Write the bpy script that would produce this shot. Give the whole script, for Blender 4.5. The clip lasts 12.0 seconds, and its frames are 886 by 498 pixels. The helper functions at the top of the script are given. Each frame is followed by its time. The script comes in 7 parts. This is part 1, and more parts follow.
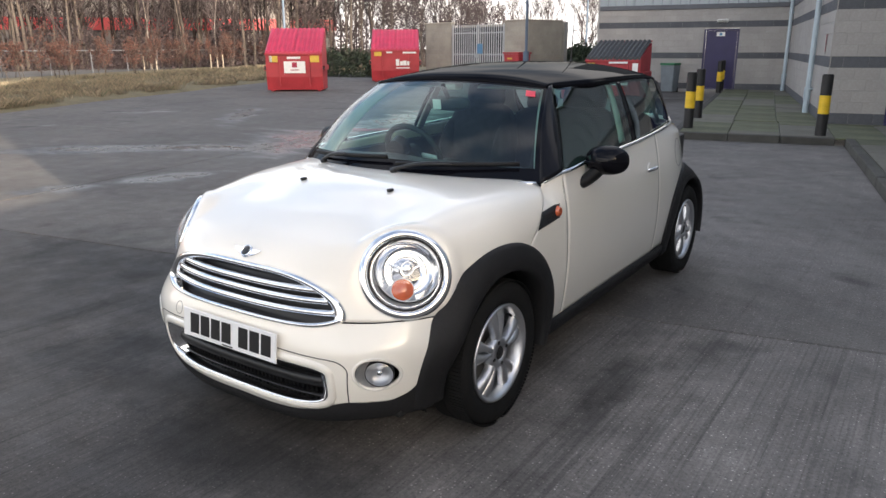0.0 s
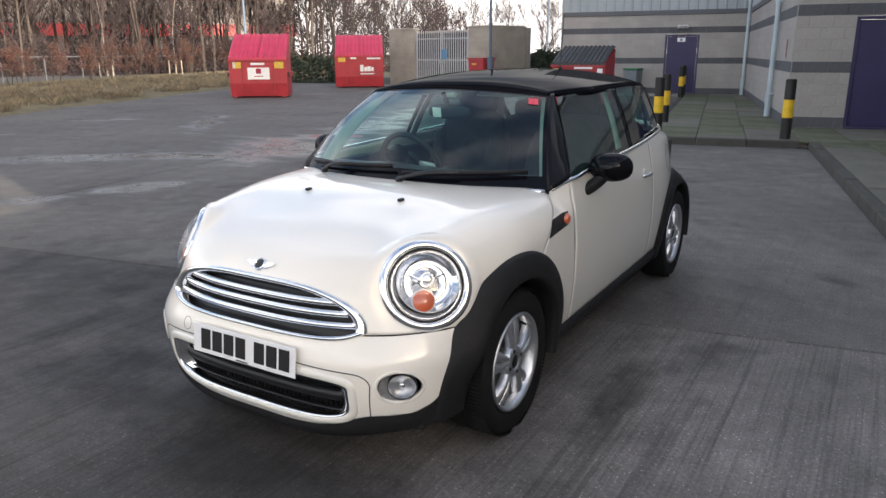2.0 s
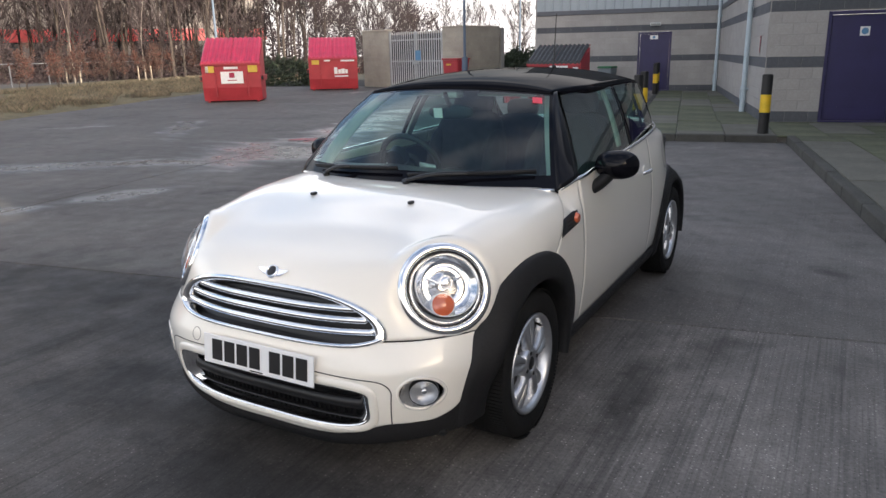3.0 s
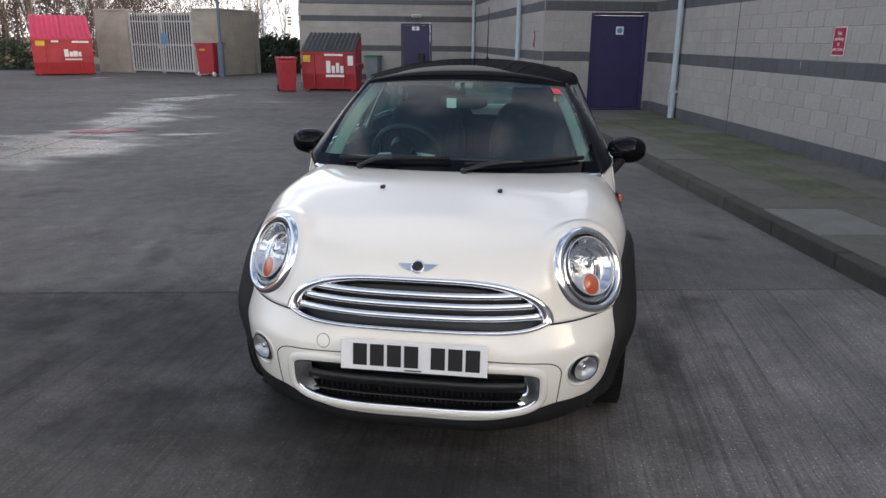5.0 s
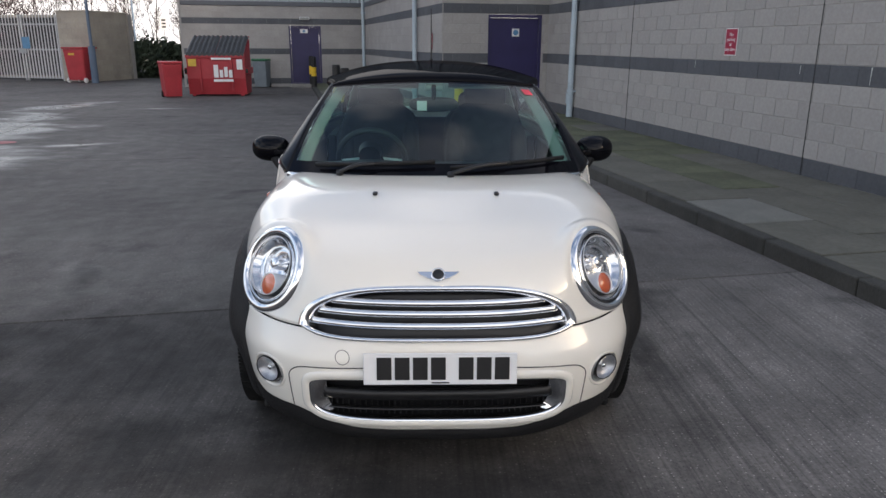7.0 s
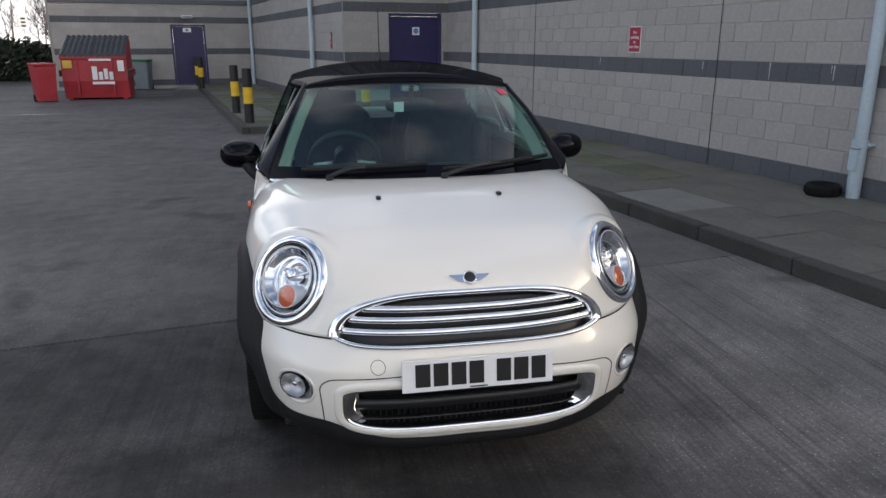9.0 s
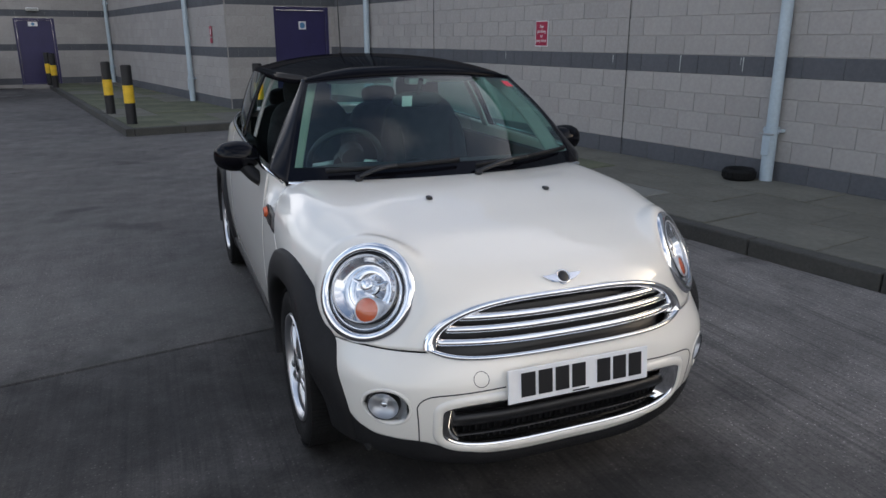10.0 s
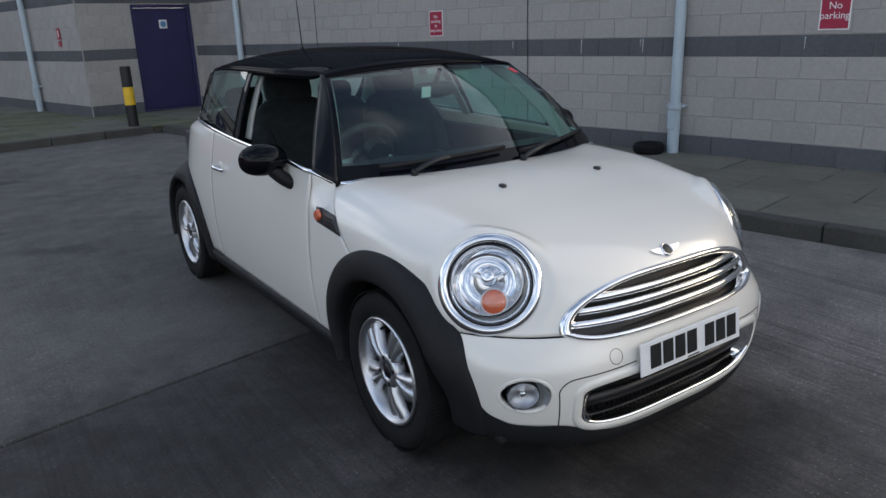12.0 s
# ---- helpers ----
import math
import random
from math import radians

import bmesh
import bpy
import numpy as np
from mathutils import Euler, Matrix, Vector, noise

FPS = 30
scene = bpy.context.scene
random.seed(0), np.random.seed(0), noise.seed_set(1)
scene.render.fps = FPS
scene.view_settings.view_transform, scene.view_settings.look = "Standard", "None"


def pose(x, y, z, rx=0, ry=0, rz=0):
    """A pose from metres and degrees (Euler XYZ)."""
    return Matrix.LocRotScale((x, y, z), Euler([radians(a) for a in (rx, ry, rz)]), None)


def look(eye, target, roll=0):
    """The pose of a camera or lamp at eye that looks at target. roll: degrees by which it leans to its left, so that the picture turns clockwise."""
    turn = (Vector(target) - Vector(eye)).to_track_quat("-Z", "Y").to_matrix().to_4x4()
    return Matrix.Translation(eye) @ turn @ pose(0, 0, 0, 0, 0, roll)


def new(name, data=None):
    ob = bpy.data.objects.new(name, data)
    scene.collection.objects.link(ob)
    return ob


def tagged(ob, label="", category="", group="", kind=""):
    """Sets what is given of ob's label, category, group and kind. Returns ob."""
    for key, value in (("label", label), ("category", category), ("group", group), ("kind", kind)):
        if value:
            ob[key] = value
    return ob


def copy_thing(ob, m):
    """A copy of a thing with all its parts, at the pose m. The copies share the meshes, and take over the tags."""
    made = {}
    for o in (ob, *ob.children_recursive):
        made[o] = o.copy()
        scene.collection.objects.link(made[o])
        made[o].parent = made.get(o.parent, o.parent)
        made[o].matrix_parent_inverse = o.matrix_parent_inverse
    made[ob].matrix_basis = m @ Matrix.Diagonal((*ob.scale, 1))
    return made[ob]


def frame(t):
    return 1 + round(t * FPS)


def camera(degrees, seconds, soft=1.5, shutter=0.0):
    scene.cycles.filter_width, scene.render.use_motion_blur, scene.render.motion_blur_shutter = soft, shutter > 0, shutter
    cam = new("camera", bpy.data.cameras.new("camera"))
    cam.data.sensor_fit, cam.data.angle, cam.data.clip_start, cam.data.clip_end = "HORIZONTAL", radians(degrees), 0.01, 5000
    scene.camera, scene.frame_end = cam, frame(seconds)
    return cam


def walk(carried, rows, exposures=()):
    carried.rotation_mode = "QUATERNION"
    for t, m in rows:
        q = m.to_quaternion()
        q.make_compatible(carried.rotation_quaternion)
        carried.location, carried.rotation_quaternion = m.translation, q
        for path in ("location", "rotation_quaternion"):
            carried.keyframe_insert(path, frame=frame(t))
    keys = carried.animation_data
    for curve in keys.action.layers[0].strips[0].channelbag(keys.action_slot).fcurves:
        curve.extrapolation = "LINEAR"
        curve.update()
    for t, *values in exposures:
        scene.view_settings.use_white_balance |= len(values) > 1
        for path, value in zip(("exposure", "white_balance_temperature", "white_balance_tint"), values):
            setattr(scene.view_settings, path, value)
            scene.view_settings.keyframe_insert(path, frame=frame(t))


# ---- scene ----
cam = camera(63.4, 12.0)
PATH = [
    (0, (2.091, -3.567, 1.478), (1.005, -1.976, 0.939), -0.2),
    (0.5, (1.949, -3.601, 1.488), (0.914, -1.98, 0.938), -0.0),
    (1, (1.908, -3.644, 1.494), (0.908, -1.994, 0.967), 0.3),
    (1.5, (1.904, -3.655, 1.492), (0.911, -2.001, 0.967), 0.2),
    (2, (1.909, -3.659, 1.492), (0.908, -2.009, 0.966), -0.3),
    (2.5, (1.899, -3.652, 1.491), (0.898, -2.003, 0.962), -0.8),
    (4.5, (0.718, -4.118, 1.484), (0.271, -2.244, 0.949), 0.2),
    (5, (0.417, -4.21, 1.512), (0.156, -2.308, 0.953), 0.6),
    (5.5, (0.136, -4.172, 1.505), (0.04, -2.251, 0.956), -0.7),
    (6, (-0.029, -4.177, 1.523), (0.006, -2.251, 0.984), 1.1),
    (6.5, (-0.043, -4.178, 1.513), (0.0, -2.255, 0.965), 0.5),
    (8.5, (-0.197, -4.103, 1.497), (-0.083, -2.184, 0.944), 0.2),
    (9, (-0.522, -4.09, 1.511), (-0.164, -2.202, 0.957), -0.0),
    (9.5, (-0.838, -3.914, 1.49), (-0.313, -2.066, 0.933), -1.5),
    (10, (-1.187, -3.736, 1.486), (-0.473, -1.955, 0.922), 0.0),
    (10.5, (-1.538, -3.594, 1.495), (-0.636, -1.91, 0.904), 0.8),
    (11, (-1.712, -3.423, 1.481), (-0.708, -1.804, 0.874), -0.5),
    (11.5, (-1.834, -3.338, 1.497), (-0.746, -1.761, 0.922), -0.7),
    (12, (-1.92, -3.319, 1.481), (-0.851, -1.734, 0.893), -2.0),
]
walk(cam, [(t, look(eye, target, roll)) for t, eye, target, roll in PATH],
     [(0.0, 1.29, 6600, 12), (2.7, 1.13, 6500, 13), (4.5, 1.0, 6450, 13), (6.5, 0.92, 6450, 13), (8.5, 0.84, 6400, 13), (10.5, 0.74, 6200, 12), (12.0, 0.72, 6080, 11)])

# ---- sky, sun, exposure ----
SUN_AZ, SUN_EL = (0.945, -0.327), 12.5
world = bpy.data.worlds.new("sky_world")
scene.world = world
world.use_nodes = True
wn, wl = world.node_tree.nodes, world.node_tree.links
sky = wn.new("ShaderNodeTexSky")
sky.sky_type, sky.sun_disc = "NISHITA", False
sky.sun_elevation = radians(SUN_EL)
sky.sun_rotation = math.atan2(SUN_AZ[0], SUN_AZ[1])
sky.air_density, sky.dust_density, sky.ozone_density = 1.0, 6.0, 1.6
# thin high cloud over the clear sky
tc = wn.new("ShaderNodeTexCoord")
mp = wn.new("ShaderNodeMapping")
mp.inputs["Scale"].default_value = (1.0, 1.0, 2.6)
wl.new(tc.outputs["Generated"], mp.inputs[0])
cl = wn.new("ShaderNodeTexNoise")
cl.inputs["Scale"].default_value, cl.inputs["Detail"].default_value, cl.inputs["Roughness"].default_value = 1.7, 5, 0.5
wl.new(mp.outputs[0], cl.inputs["Vector"])
cr = wn.new("ShaderNodeMapRange")
for i, q in enumerate((0.44, 0.62, 0.0, 0.74)):
    cr.inputs[i + 1].default_value = q
wl.new(cl.outputs[0], cr.inputs[0])
cm = wn.new("ShaderNodeMix")
cm.data_type = "RGBA"
cm.inputs[7].default_value = (8.6, 8.3, 8.0, 1)
# the cloud thins out overhead
sz = wn.new("ShaderNodeSeparateXYZ")
wl.new(tc.outputs["Generated"], sz.inputs[0])
zr = wn.new("ShaderNodeMapRange")
for i, q in enumerate((0.35, 0.78, 1.0, 0.34)):
    zr.inputs[i + 1].default_value = q
wl.new(sz.outputs[2], zr.inputs[0])
cz = wn.new("ShaderNodeMath")
cz.operation = "MULTIPLY"
wl.new(cr.outputs[0], cz.inputs[0]), wl.new(zr.outputs[0], cz.inputs[1])
# and a bank of it lies along the horizon
hz = wn.new("ShaderNodeMapRange")
for i, q in enumerate((0.03, 0.24, 0.62, 0.0)):
    hz.inputs[i + 1].default_value = q
wl.new(sz.outputs[2], hz.inputs[0])
ch = wn.new("ShaderNodeMath")
ch.operation = "MAXIMUM"
wl.new(cz.outputs[0], ch.inputs[0]), wl.new(hz.outputs[0], ch.inputs[1])
wl.new(ch.outputs[0], cm.inputs[0]), wl.new(sky.outputs[0], cm.inputs[6]), wl.new(cm.outputs[2], wn["Background"].inputs[0])
wn["Background"].inputs[1].default_value = 0.185
sun = new("sun", bpy.data.lights.new("sun", "SUN"))
sun.data.energy, sun.data.angle, sun.data.color = 5.0, radians(0.6), (1.0, 0.87, 0.7)
sun.matrix_world = look((30 * SUN_AZ[0], 30 * SUN_AZ[1], 30 * math.tan(radians(SUN_EL))), (0, 0, 0))


# ---- materials ----
def mat(name, color, rough=0.5, metal=0.0, coat=0.0, var=0.0, scale=6.0, bump=0.0, bump_scale=60.0, fine=0.0, spec=0.5, per_object=0.0, stretch=(1, 1, 1), rough_var=0.0):
    """A surface with colour variation at two scales, grain and relief."""
    m = bpy.data.materials.new(name)
    m.use_nodes = True
    n, l = m.node_tree.nodes, m.node_tree.links
    b = n["Principled BSDF"]
    b.inputs["Roughness"].default_value = rough
    b.inputs["Metallic"].default_value = metal
    b.inputs["Coat Weight"].default_value = coat
    b.inputs["Coat Roughness"].default_value = 0.03
    b.inputs["Specular IOR Level"].default_value = spec
    b.inputs["Base Color"].default_value = (*color, 1)
    tc = n.new("ShaderNodeTexCoord")
    mp = n.new("ShaderNodeMapping")
    mp.inputs["Scale"].default_value = stretch
    l.new(tc.outputs["Object"], mp.inputs[0])
    last = None
    if var > 0:
        big = n.new("ShaderNodeTexNoise")
        big.inputs["Scale"].default_value, big.inputs["Detail"].default_value = scale, 6
        l.new(mp.outputs[0], big.inputs["Vector"])
        ramp = n.new("ShaderNodeMapRange")
        ramp.inputs[1].default_value, ramp.inputs[2].default_value = 0.3, 0.7
        ramp.inputs[3].default_value, ramp.inputs[4].default_value = 1 - var, 1 + var
        l.new(big.outputs[0], ramp.inputs[0])
        last = ramp.outputs[0]
        if fine > 0:
            sm = n.new("ShaderNodeTexNoise")
            sm.inputs["Scale"].default_value, sm.inputs["Detail"].default_value = scale * 14, 4
            l.new(mp.outputs[0], sm.inputs["Vector"])
            r2 = n.new("ShaderNodeMapRange")
            r2.inputs[1].default_value, r2.inputs[2].default_value = 0.3, 0.7
            r2.inputs[3].default_value, r2.inputs[4].default_value = 1 - fine, 1 + fine
            l.new(sm.outputs[0], r2.inputs[0])
            mu = n.new("ShaderNodeMath")
            mu.operation = "MULTIPLY"
            l.new(last, mu.inputs[0]), l.new(r2.outputs[0], mu.inputs[1])
            last = mu.outputs[0]
        if rough_var > 0:
            rr = n.new("ShaderNodeMapRange")
            rr.inputs[1].default_value, rr.inputs[2].default_value = 0.35, 0.65
            rr.inputs[3].default_value, rr.inputs[4].default_value = max(0.02, rough - rough_var), min(1, rough + rough_var)
            l.new(big.outputs[0], rr.inputs[0]), l.new(rr.outputs[0], b.inputs["Roughness"])
    if per_object > 0:
        oi = n.new("ShaderNodeObjectInfo")
        r3 = n.new("ShaderNodeMapRange")
        r3.inputs[3].default_value, r3.inputs[4].default_value = 1 - per_object, 1 + per_object
        l.new(oi.outputs["Random"], r3.inputs[0])
        gi = n.new("ShaderNodeNewGeometry")
        r4 = n.new("ShaderNodeMapRange")
        r4.inputs[3].default_value, r4.inputs[4].default_value = 1 - per_object, 1 + per_object
        l.new(gi.outputs["Random Per Island"], r4.inputs[0])
        mu = n.new("ShaderNodeMath")
        mu.operation = "MULTIPLY"
        l.new(r3.outputs[0], mu.inputs[0]), l.new(r4.outputs[0], mu.inputs[1])
        if last is None:
            last = mu.outputs[0]
        else:
            m2 = n.new("ShaderNodeMath")
            m2.operation = "MULTIPLY"
            l.new(last, m2.inputs[0]), l.new(mu.outputs[0], m2.inputs[1])
            last = m2.outputs[0]
    if last is not None:
        hv = n.new("ShaderNodeHueSaturation")
        hv.inputs["Color"].default_value = (*color, 1)
        l.new(last, hv.inputs["Value"]), l.new(hv.outputs[0], b.inputs["Base Color"])
    if bump > 0:
        bn = n.new("ShaderNodeTexNoise")
        bn.inputs["Scale"].default_value, bn.inputs["Detail"].default_value = bump_scale, 5
        l.new(mp.outputs[0], bn.inputs["Vector"])
        bp = n.new("ShaderNodeBump")
        bp.inputs["Strength"].default_value, bp.inputs["Distance"].default_value = bump, 0.01
        l.new(bn.outputs[0], bp.inputs["Height"]), l.new(bp.outputs[0], b.inputs["Normal"])
    return m


def glass(name, tint, gloss_rough=0.0, ior=1.5):
    """A thin pane: tinted see-through with a mirror sheen that grows at grazing angles."""
    m = bpy.data.materials.new(name)
    m.use_nodes = True
    n, l = m.node_tree.nodes, m.node_tree.links
    n.remove(n["Principled BSDF"])
    tr, gl, mx, fr = (n.new("ShaderNode" + k) for k in ("BsdfTransparent", "BsdfGlossy", "MixShader", "LayerWeight"))
    tr.inputs[0].default_value = (*tint, 1)
    gl.inputs["Roughness"].default_value = gloss_rough
    gl.inputs["Color"].default_value = (1, 1, 1, 1)
    # the same sheen from either side of the pane
    fr.inputs[0].default_value = 0.5
    pw, ma = n.new("ShaderNodeMath"), n.new("ShaderNodeMath")
    pw.operation, ma.operation = "POWER", "MULTIPLY_ADD"
    f0 = ((ior - 1) / (ior + 1)) ** 2 * 1.6
    pw.inputs[1].default_value, ma.inputs[1].default_value, ma.inputs[2].default_value = 5.0, 1 - f0, f0
    l.new(fr.outputs["Facing"], pw.inputs[0]), l.new(pw.outputs[0], ma.inputs[0])
    l.new(ma.outputs[0], mx.inputs[0]), l.new(tr.outputs[0], mx.inputs[1]), l.new(gl.outputs[0], mx.inputs[2])
    l.new(mx.outputs[0], n["Material Output"].inputs[0])
    return m


M = {
    "white": mat("cream_paint", (0.79, 0.765, 0.70), 0.3, coat=1.0, var=0.015, scale=2.0),
    "roofblack": mat("black_roof_paint", (0.004, 0.004, 0.006), 0.3, coat=0.14, spec=0.0, var=0.1, scale=3.0),
    "black": mat("black_paint", (0.004, 0.004, 0.006), 0.3, coat=0.36, spec=0.0, var=0.1, scale=3.0),
    "pillar": mat("satin_black_pillar", (0.005, 0.005, 0.007), 0.3, coat=0.3, spec=0.05, var=0.1, scale=4.0),
    "plastic": mat("grained_black_plastic", (0.014, 0.014, 0.015), 0.55, spec=0.22, var=0.2, scale=7, bump=0.25, bump_scale=400, fine=0.15),
    "dark": mat("dark_plastic", (0.008, 0.008, 0.009), 0.4, var=0.2, scale=9),
    "void": mat("sooty_underbody", (0.006, 0.006, 0.006), 0.9, var=0.3, scale=12),
    "rubber": mat("tyre_rubber", (0.010, 0.010, 0.010), 0.8, spec=0.2, var=0.25, scale=14, bump=0.2, bump_scale=150, fine=0.2),
    "chrome": mat("chrome", (0.82, 0.83, 0.85), 0.06, metal=1.0, var=0.02, scale=8),
    "alloy": mat("silver_alloy", (0.62, 0.63, 0.65), 0.36, metal=1.0, coat=0.4, var=0.05, scale=9, fine=0.03),
    "disc": mat("brake_steel", (0.25, 0.23, 0.21), 0.45, metal=0.8, var=0.2, scale=12),
    "reflector": mat("lamp_reflector", (0.78, 0.79, 0.81), 0.09, metal=1.0, var=0.03, scale=12),
    "bezel": mat("silvered_bezel", (0.68, 0.69, 0.71), 0.3, metal=0.25, var=0.03, scale=12),
    "lampgrey": mat("lamp_bezel_grey", (0.72, 0.73, 0.75), 0.3, metal=0.25, coat=0.5, var=0.04, scale=12),
    "fogmirror": mat("satin_reflector", (0.5, 0.51, 0.53), 0.34, metal=0.8, var=0.05, scale=40),
    "fogshell": mat("satin_silver_plastic", (0.46, 0.47, 0.48), 0.32, metal=0.2, var=0.04, scale=20),
    "amber": mat("amber_lens", (0.62, 0.12, 0.04), 0.08, coat=1.0, var=0.1, scale=60),
    "lens": glass("clear_lens", (0.95, 0.96, 0.97)),
    "ws": glass("windscreen_glass", (0.59, 0.83, 0.775)),
    "quarterglass": glass("dark_tinted_glass", (0.36, 0.52, 0.48)),
    "sideglass": glass("green_tinted_glass", (0.62, 0.93, 0.85)),
    "fabric": mat("charcoal_seat_fabric", (0.022, 0.022, 0.026), 0.9, var=0.3, scale=25, bump=0.4, bump_scale=500, fine=0.2),
    "dash": mat("dashboard_vinyl", (0.02, 0.021, 0.023), 0.6, var=0.15, scale=15, bump=0.2, bump_scale=350),
    "trim": mat("pale_headlining", (0.346, 0.353, 0.324), 0.85, var=0.06, scale=12, bump=0.1, bump_scale=300),
    "platewhite": mat("plate_white", (0.78, 0.79, 0.8), 0.3, var=0.03, scale=20),
    "ink": mat("black_print", (0.012, 0.012, 0.013), 0.4, var=0.1, scale=30),
    "sticker": mat("red_sticker", (0.7, 0.05, 0.08), 0.4, var=0.08, scale=40),
    "signred": mat("sign_red", (0.34, 0.014, 0.05), 0.45, var=0.08, scale=6, fine=0.04),
    "signwhite": mat("sign_white", (0.78, 0.77, 0.76), 0.45, var=0.06, scale=8),
    "signblue": mat("sign_blue", (0.1, 0.25, 0.42), 0.4, var=0.08, scale=9),
    "signyellow": mat("label_yellow", (0.62, 0.40, 0.05), 0.45, var=0.1, scale=9),
    "block": mat("light_grey_block", (0.358, 0.340, 0.321), 0.9, var=0.07, scale=2.2, bump=0.5, bump_scale=90, fine=0.07, per_object=0.05),
    "blockdark": mat("dark_grey_block", (0.098, 0.102, 0.112), 0.88, var=0.12, scale=2.0, bump=0.5, bump_scale=90, fine=0.1, per_object=0.06),
    "mortar": mat("mortar", (0.34, 0.325, 0.305), 0.95, var=0.1, scale=4, bump=0.3),
    "cladding": mat("grey_metal_cladding", (0.3, 0.34, 0.37), 0.4, metal=0.2, var=0.05, scale=0.8, fine=0.03),
    "clipping": mat("flashing_dark", (0.09, 0.095, 0.11), 0.5, var=0.1, scale=2),
    "purple": mat("purple_door_paint", (0.024, 0.02, 0.085), 0.42, var=0.12, scale=2.5, fine=0.06, bump=0.05),
    "pipe": mat("pale_blue_grey_pipe", (0.42, 0.5, 0.55), 0.4, var=0.08, scale=2.5, fine=0.06),
    "bollblack": mat("bollard_black", (0.012, 0.012, 0.013), 0.5, var=0.25, scale=9, fine=0.1),
    "bollyellow": mat("bollard_yellow", (0.72, 0.46, 0.02), 0.5, var=0.15, scale=9, fine=0.1),
    "binred": mat("skip_red_paint", (0.38, 0.03, 0.04), 0.5, var=0.14, scale=2.2, fine=0.1, bump=0.1, bump_scale=30),
    "binlid": mat("faded_red_lid", (0.5, 0.022, 0.075), 0.45, var=0.1, scale=3, fine=0.05),
    "binblack": mat("black_lid", (0.025, 0.027, 0.03), 0.5, var=0.2, scale=4, fine=0.1),
    "bingrey": mat("grey_bin", (0.17, 0.2, 0.22), 0.55, var=0.1, scale=5),
    "bingreen": mat("green_lid", (0.02, 0.14, 0.06), 0.5, var=0.1, scale=5),
    "palegate": mat("pale_galvanised_gate", (0.6, 0.61, 0.62), 0.5, var=0.1, scale=5, fine=0.06),
    "steel": mat("galvanised_steel", (0.42, 0.44, 0.45), 0.5, metal=0.6, var=0.12, scale=5, fine=0.08),
    "cream": mat("compound_block", (0.364, 0.330, 0.276), 0.92, var=0.12, scale=1.5, bump=0.5, bump_scale=70, fine=0.08, per_object=0.06),
    "post": mat("blue_grey_lamp_post", (0.09, 0.13, 0.19), 0.5, var=0.1, scale=2),
    "timber": mat("pale_stake", (0.3, 0.26, 0.21), 0.85, var=0.15, scale=9, stretch=(1, 1, 0.1)),
    "bark": mat("winter_bark", (0.055, 0.045, 0.04), 0.95, var=0.25, scale=5, bump=0.6, bump_scale=60, per_object=0.12),
    "twig": mat("winter_twigs", (0.036, 0.027, 0.029), 0.95, var=0.25, scale=0.7, per_object=0.2),
    "scrub": mat("bare_scrub", (0.031, 0.022, 0.025), 0.95, var=0.3, scale=0.5, per_object=0.35),
    "birch": mat("pale_bark", (0.17, 0.15, 0.135), 0.9, var=0.2, scale=9),
    "beech": mat("dead_beech_leaves", (0.062, 0.024, 0.018), 0.85, var=0.3, scale=1.2, per_object=0.3),
    "hedge": mat("dark_evergreen", (0.03, 0.042, 0.024), 0.8, var=0.35, scale=1.5, per_object=0.35),
    "drygrass": mat("dry_verge_grass", (0.2, 0.168, 0.118), 0.9, var=0.45, scale=0.9, per_object=0.45),
    "verge": mat("verge_soil", (0.13, 0.11, 0.06), 0.95, var=0.3, scale=1.5, fine=0.2, bump=0.5, bump_scale=20),
    "asphalt": mat("road_asphalt", (0.085, 0.085, 0.088), 0.85, var=0.12, scale=0.6, fine=0.15, bump=0.4, bump_scale=120),
    "shedred": mat("red_shed_cladding", (0.30, 0.03, 0.035), 0.5, var=0.06, scale=0.3),
    "shedcream": mat("cream_shed_cladding", (0.125, 0.112, 0.108), 0.5, var=0.05, scale=0.3),
    "farland": mat("far_ground", (0.1, 0.1, 0.075), 0.95, var=0.25, scale=0.05, fine=0.1),
    "kerb": mat("weathered_kerb", (0.062, 0.06, 0.052), 0.9, var=0.2, scale=3.0, fine=0.12, bump=0.6, bump_scale=70, per_object=0.08),
}


WET = ((-7.6, 9.0, 1.88, 4.0, 0.85), (-6.6, 5.3, 1.88, 2.1, 1.5), (-8.8, 13.6, 1.2, 1.6, 0.5), (-8.3, 2.8, 0.75, 2.4, 0.5), (-5.5, 1.4, 1.27, 1.4, 0.32), (-5.2, 6.9, 0.4, 0.8, 0.2), (-6.3, 13.1, 0.1, 0.8, 0.15), (-11.5, 8.0, 2.3, 2.6, 0.4))
# floor stains, and shade painted under and beside the car's right front corner
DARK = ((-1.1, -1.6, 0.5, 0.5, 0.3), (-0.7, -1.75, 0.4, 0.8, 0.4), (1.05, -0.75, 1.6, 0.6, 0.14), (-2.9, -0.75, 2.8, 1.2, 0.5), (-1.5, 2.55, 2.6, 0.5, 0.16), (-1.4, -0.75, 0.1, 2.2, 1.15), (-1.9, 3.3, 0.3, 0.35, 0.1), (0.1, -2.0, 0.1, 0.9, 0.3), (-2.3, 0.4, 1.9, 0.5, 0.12))


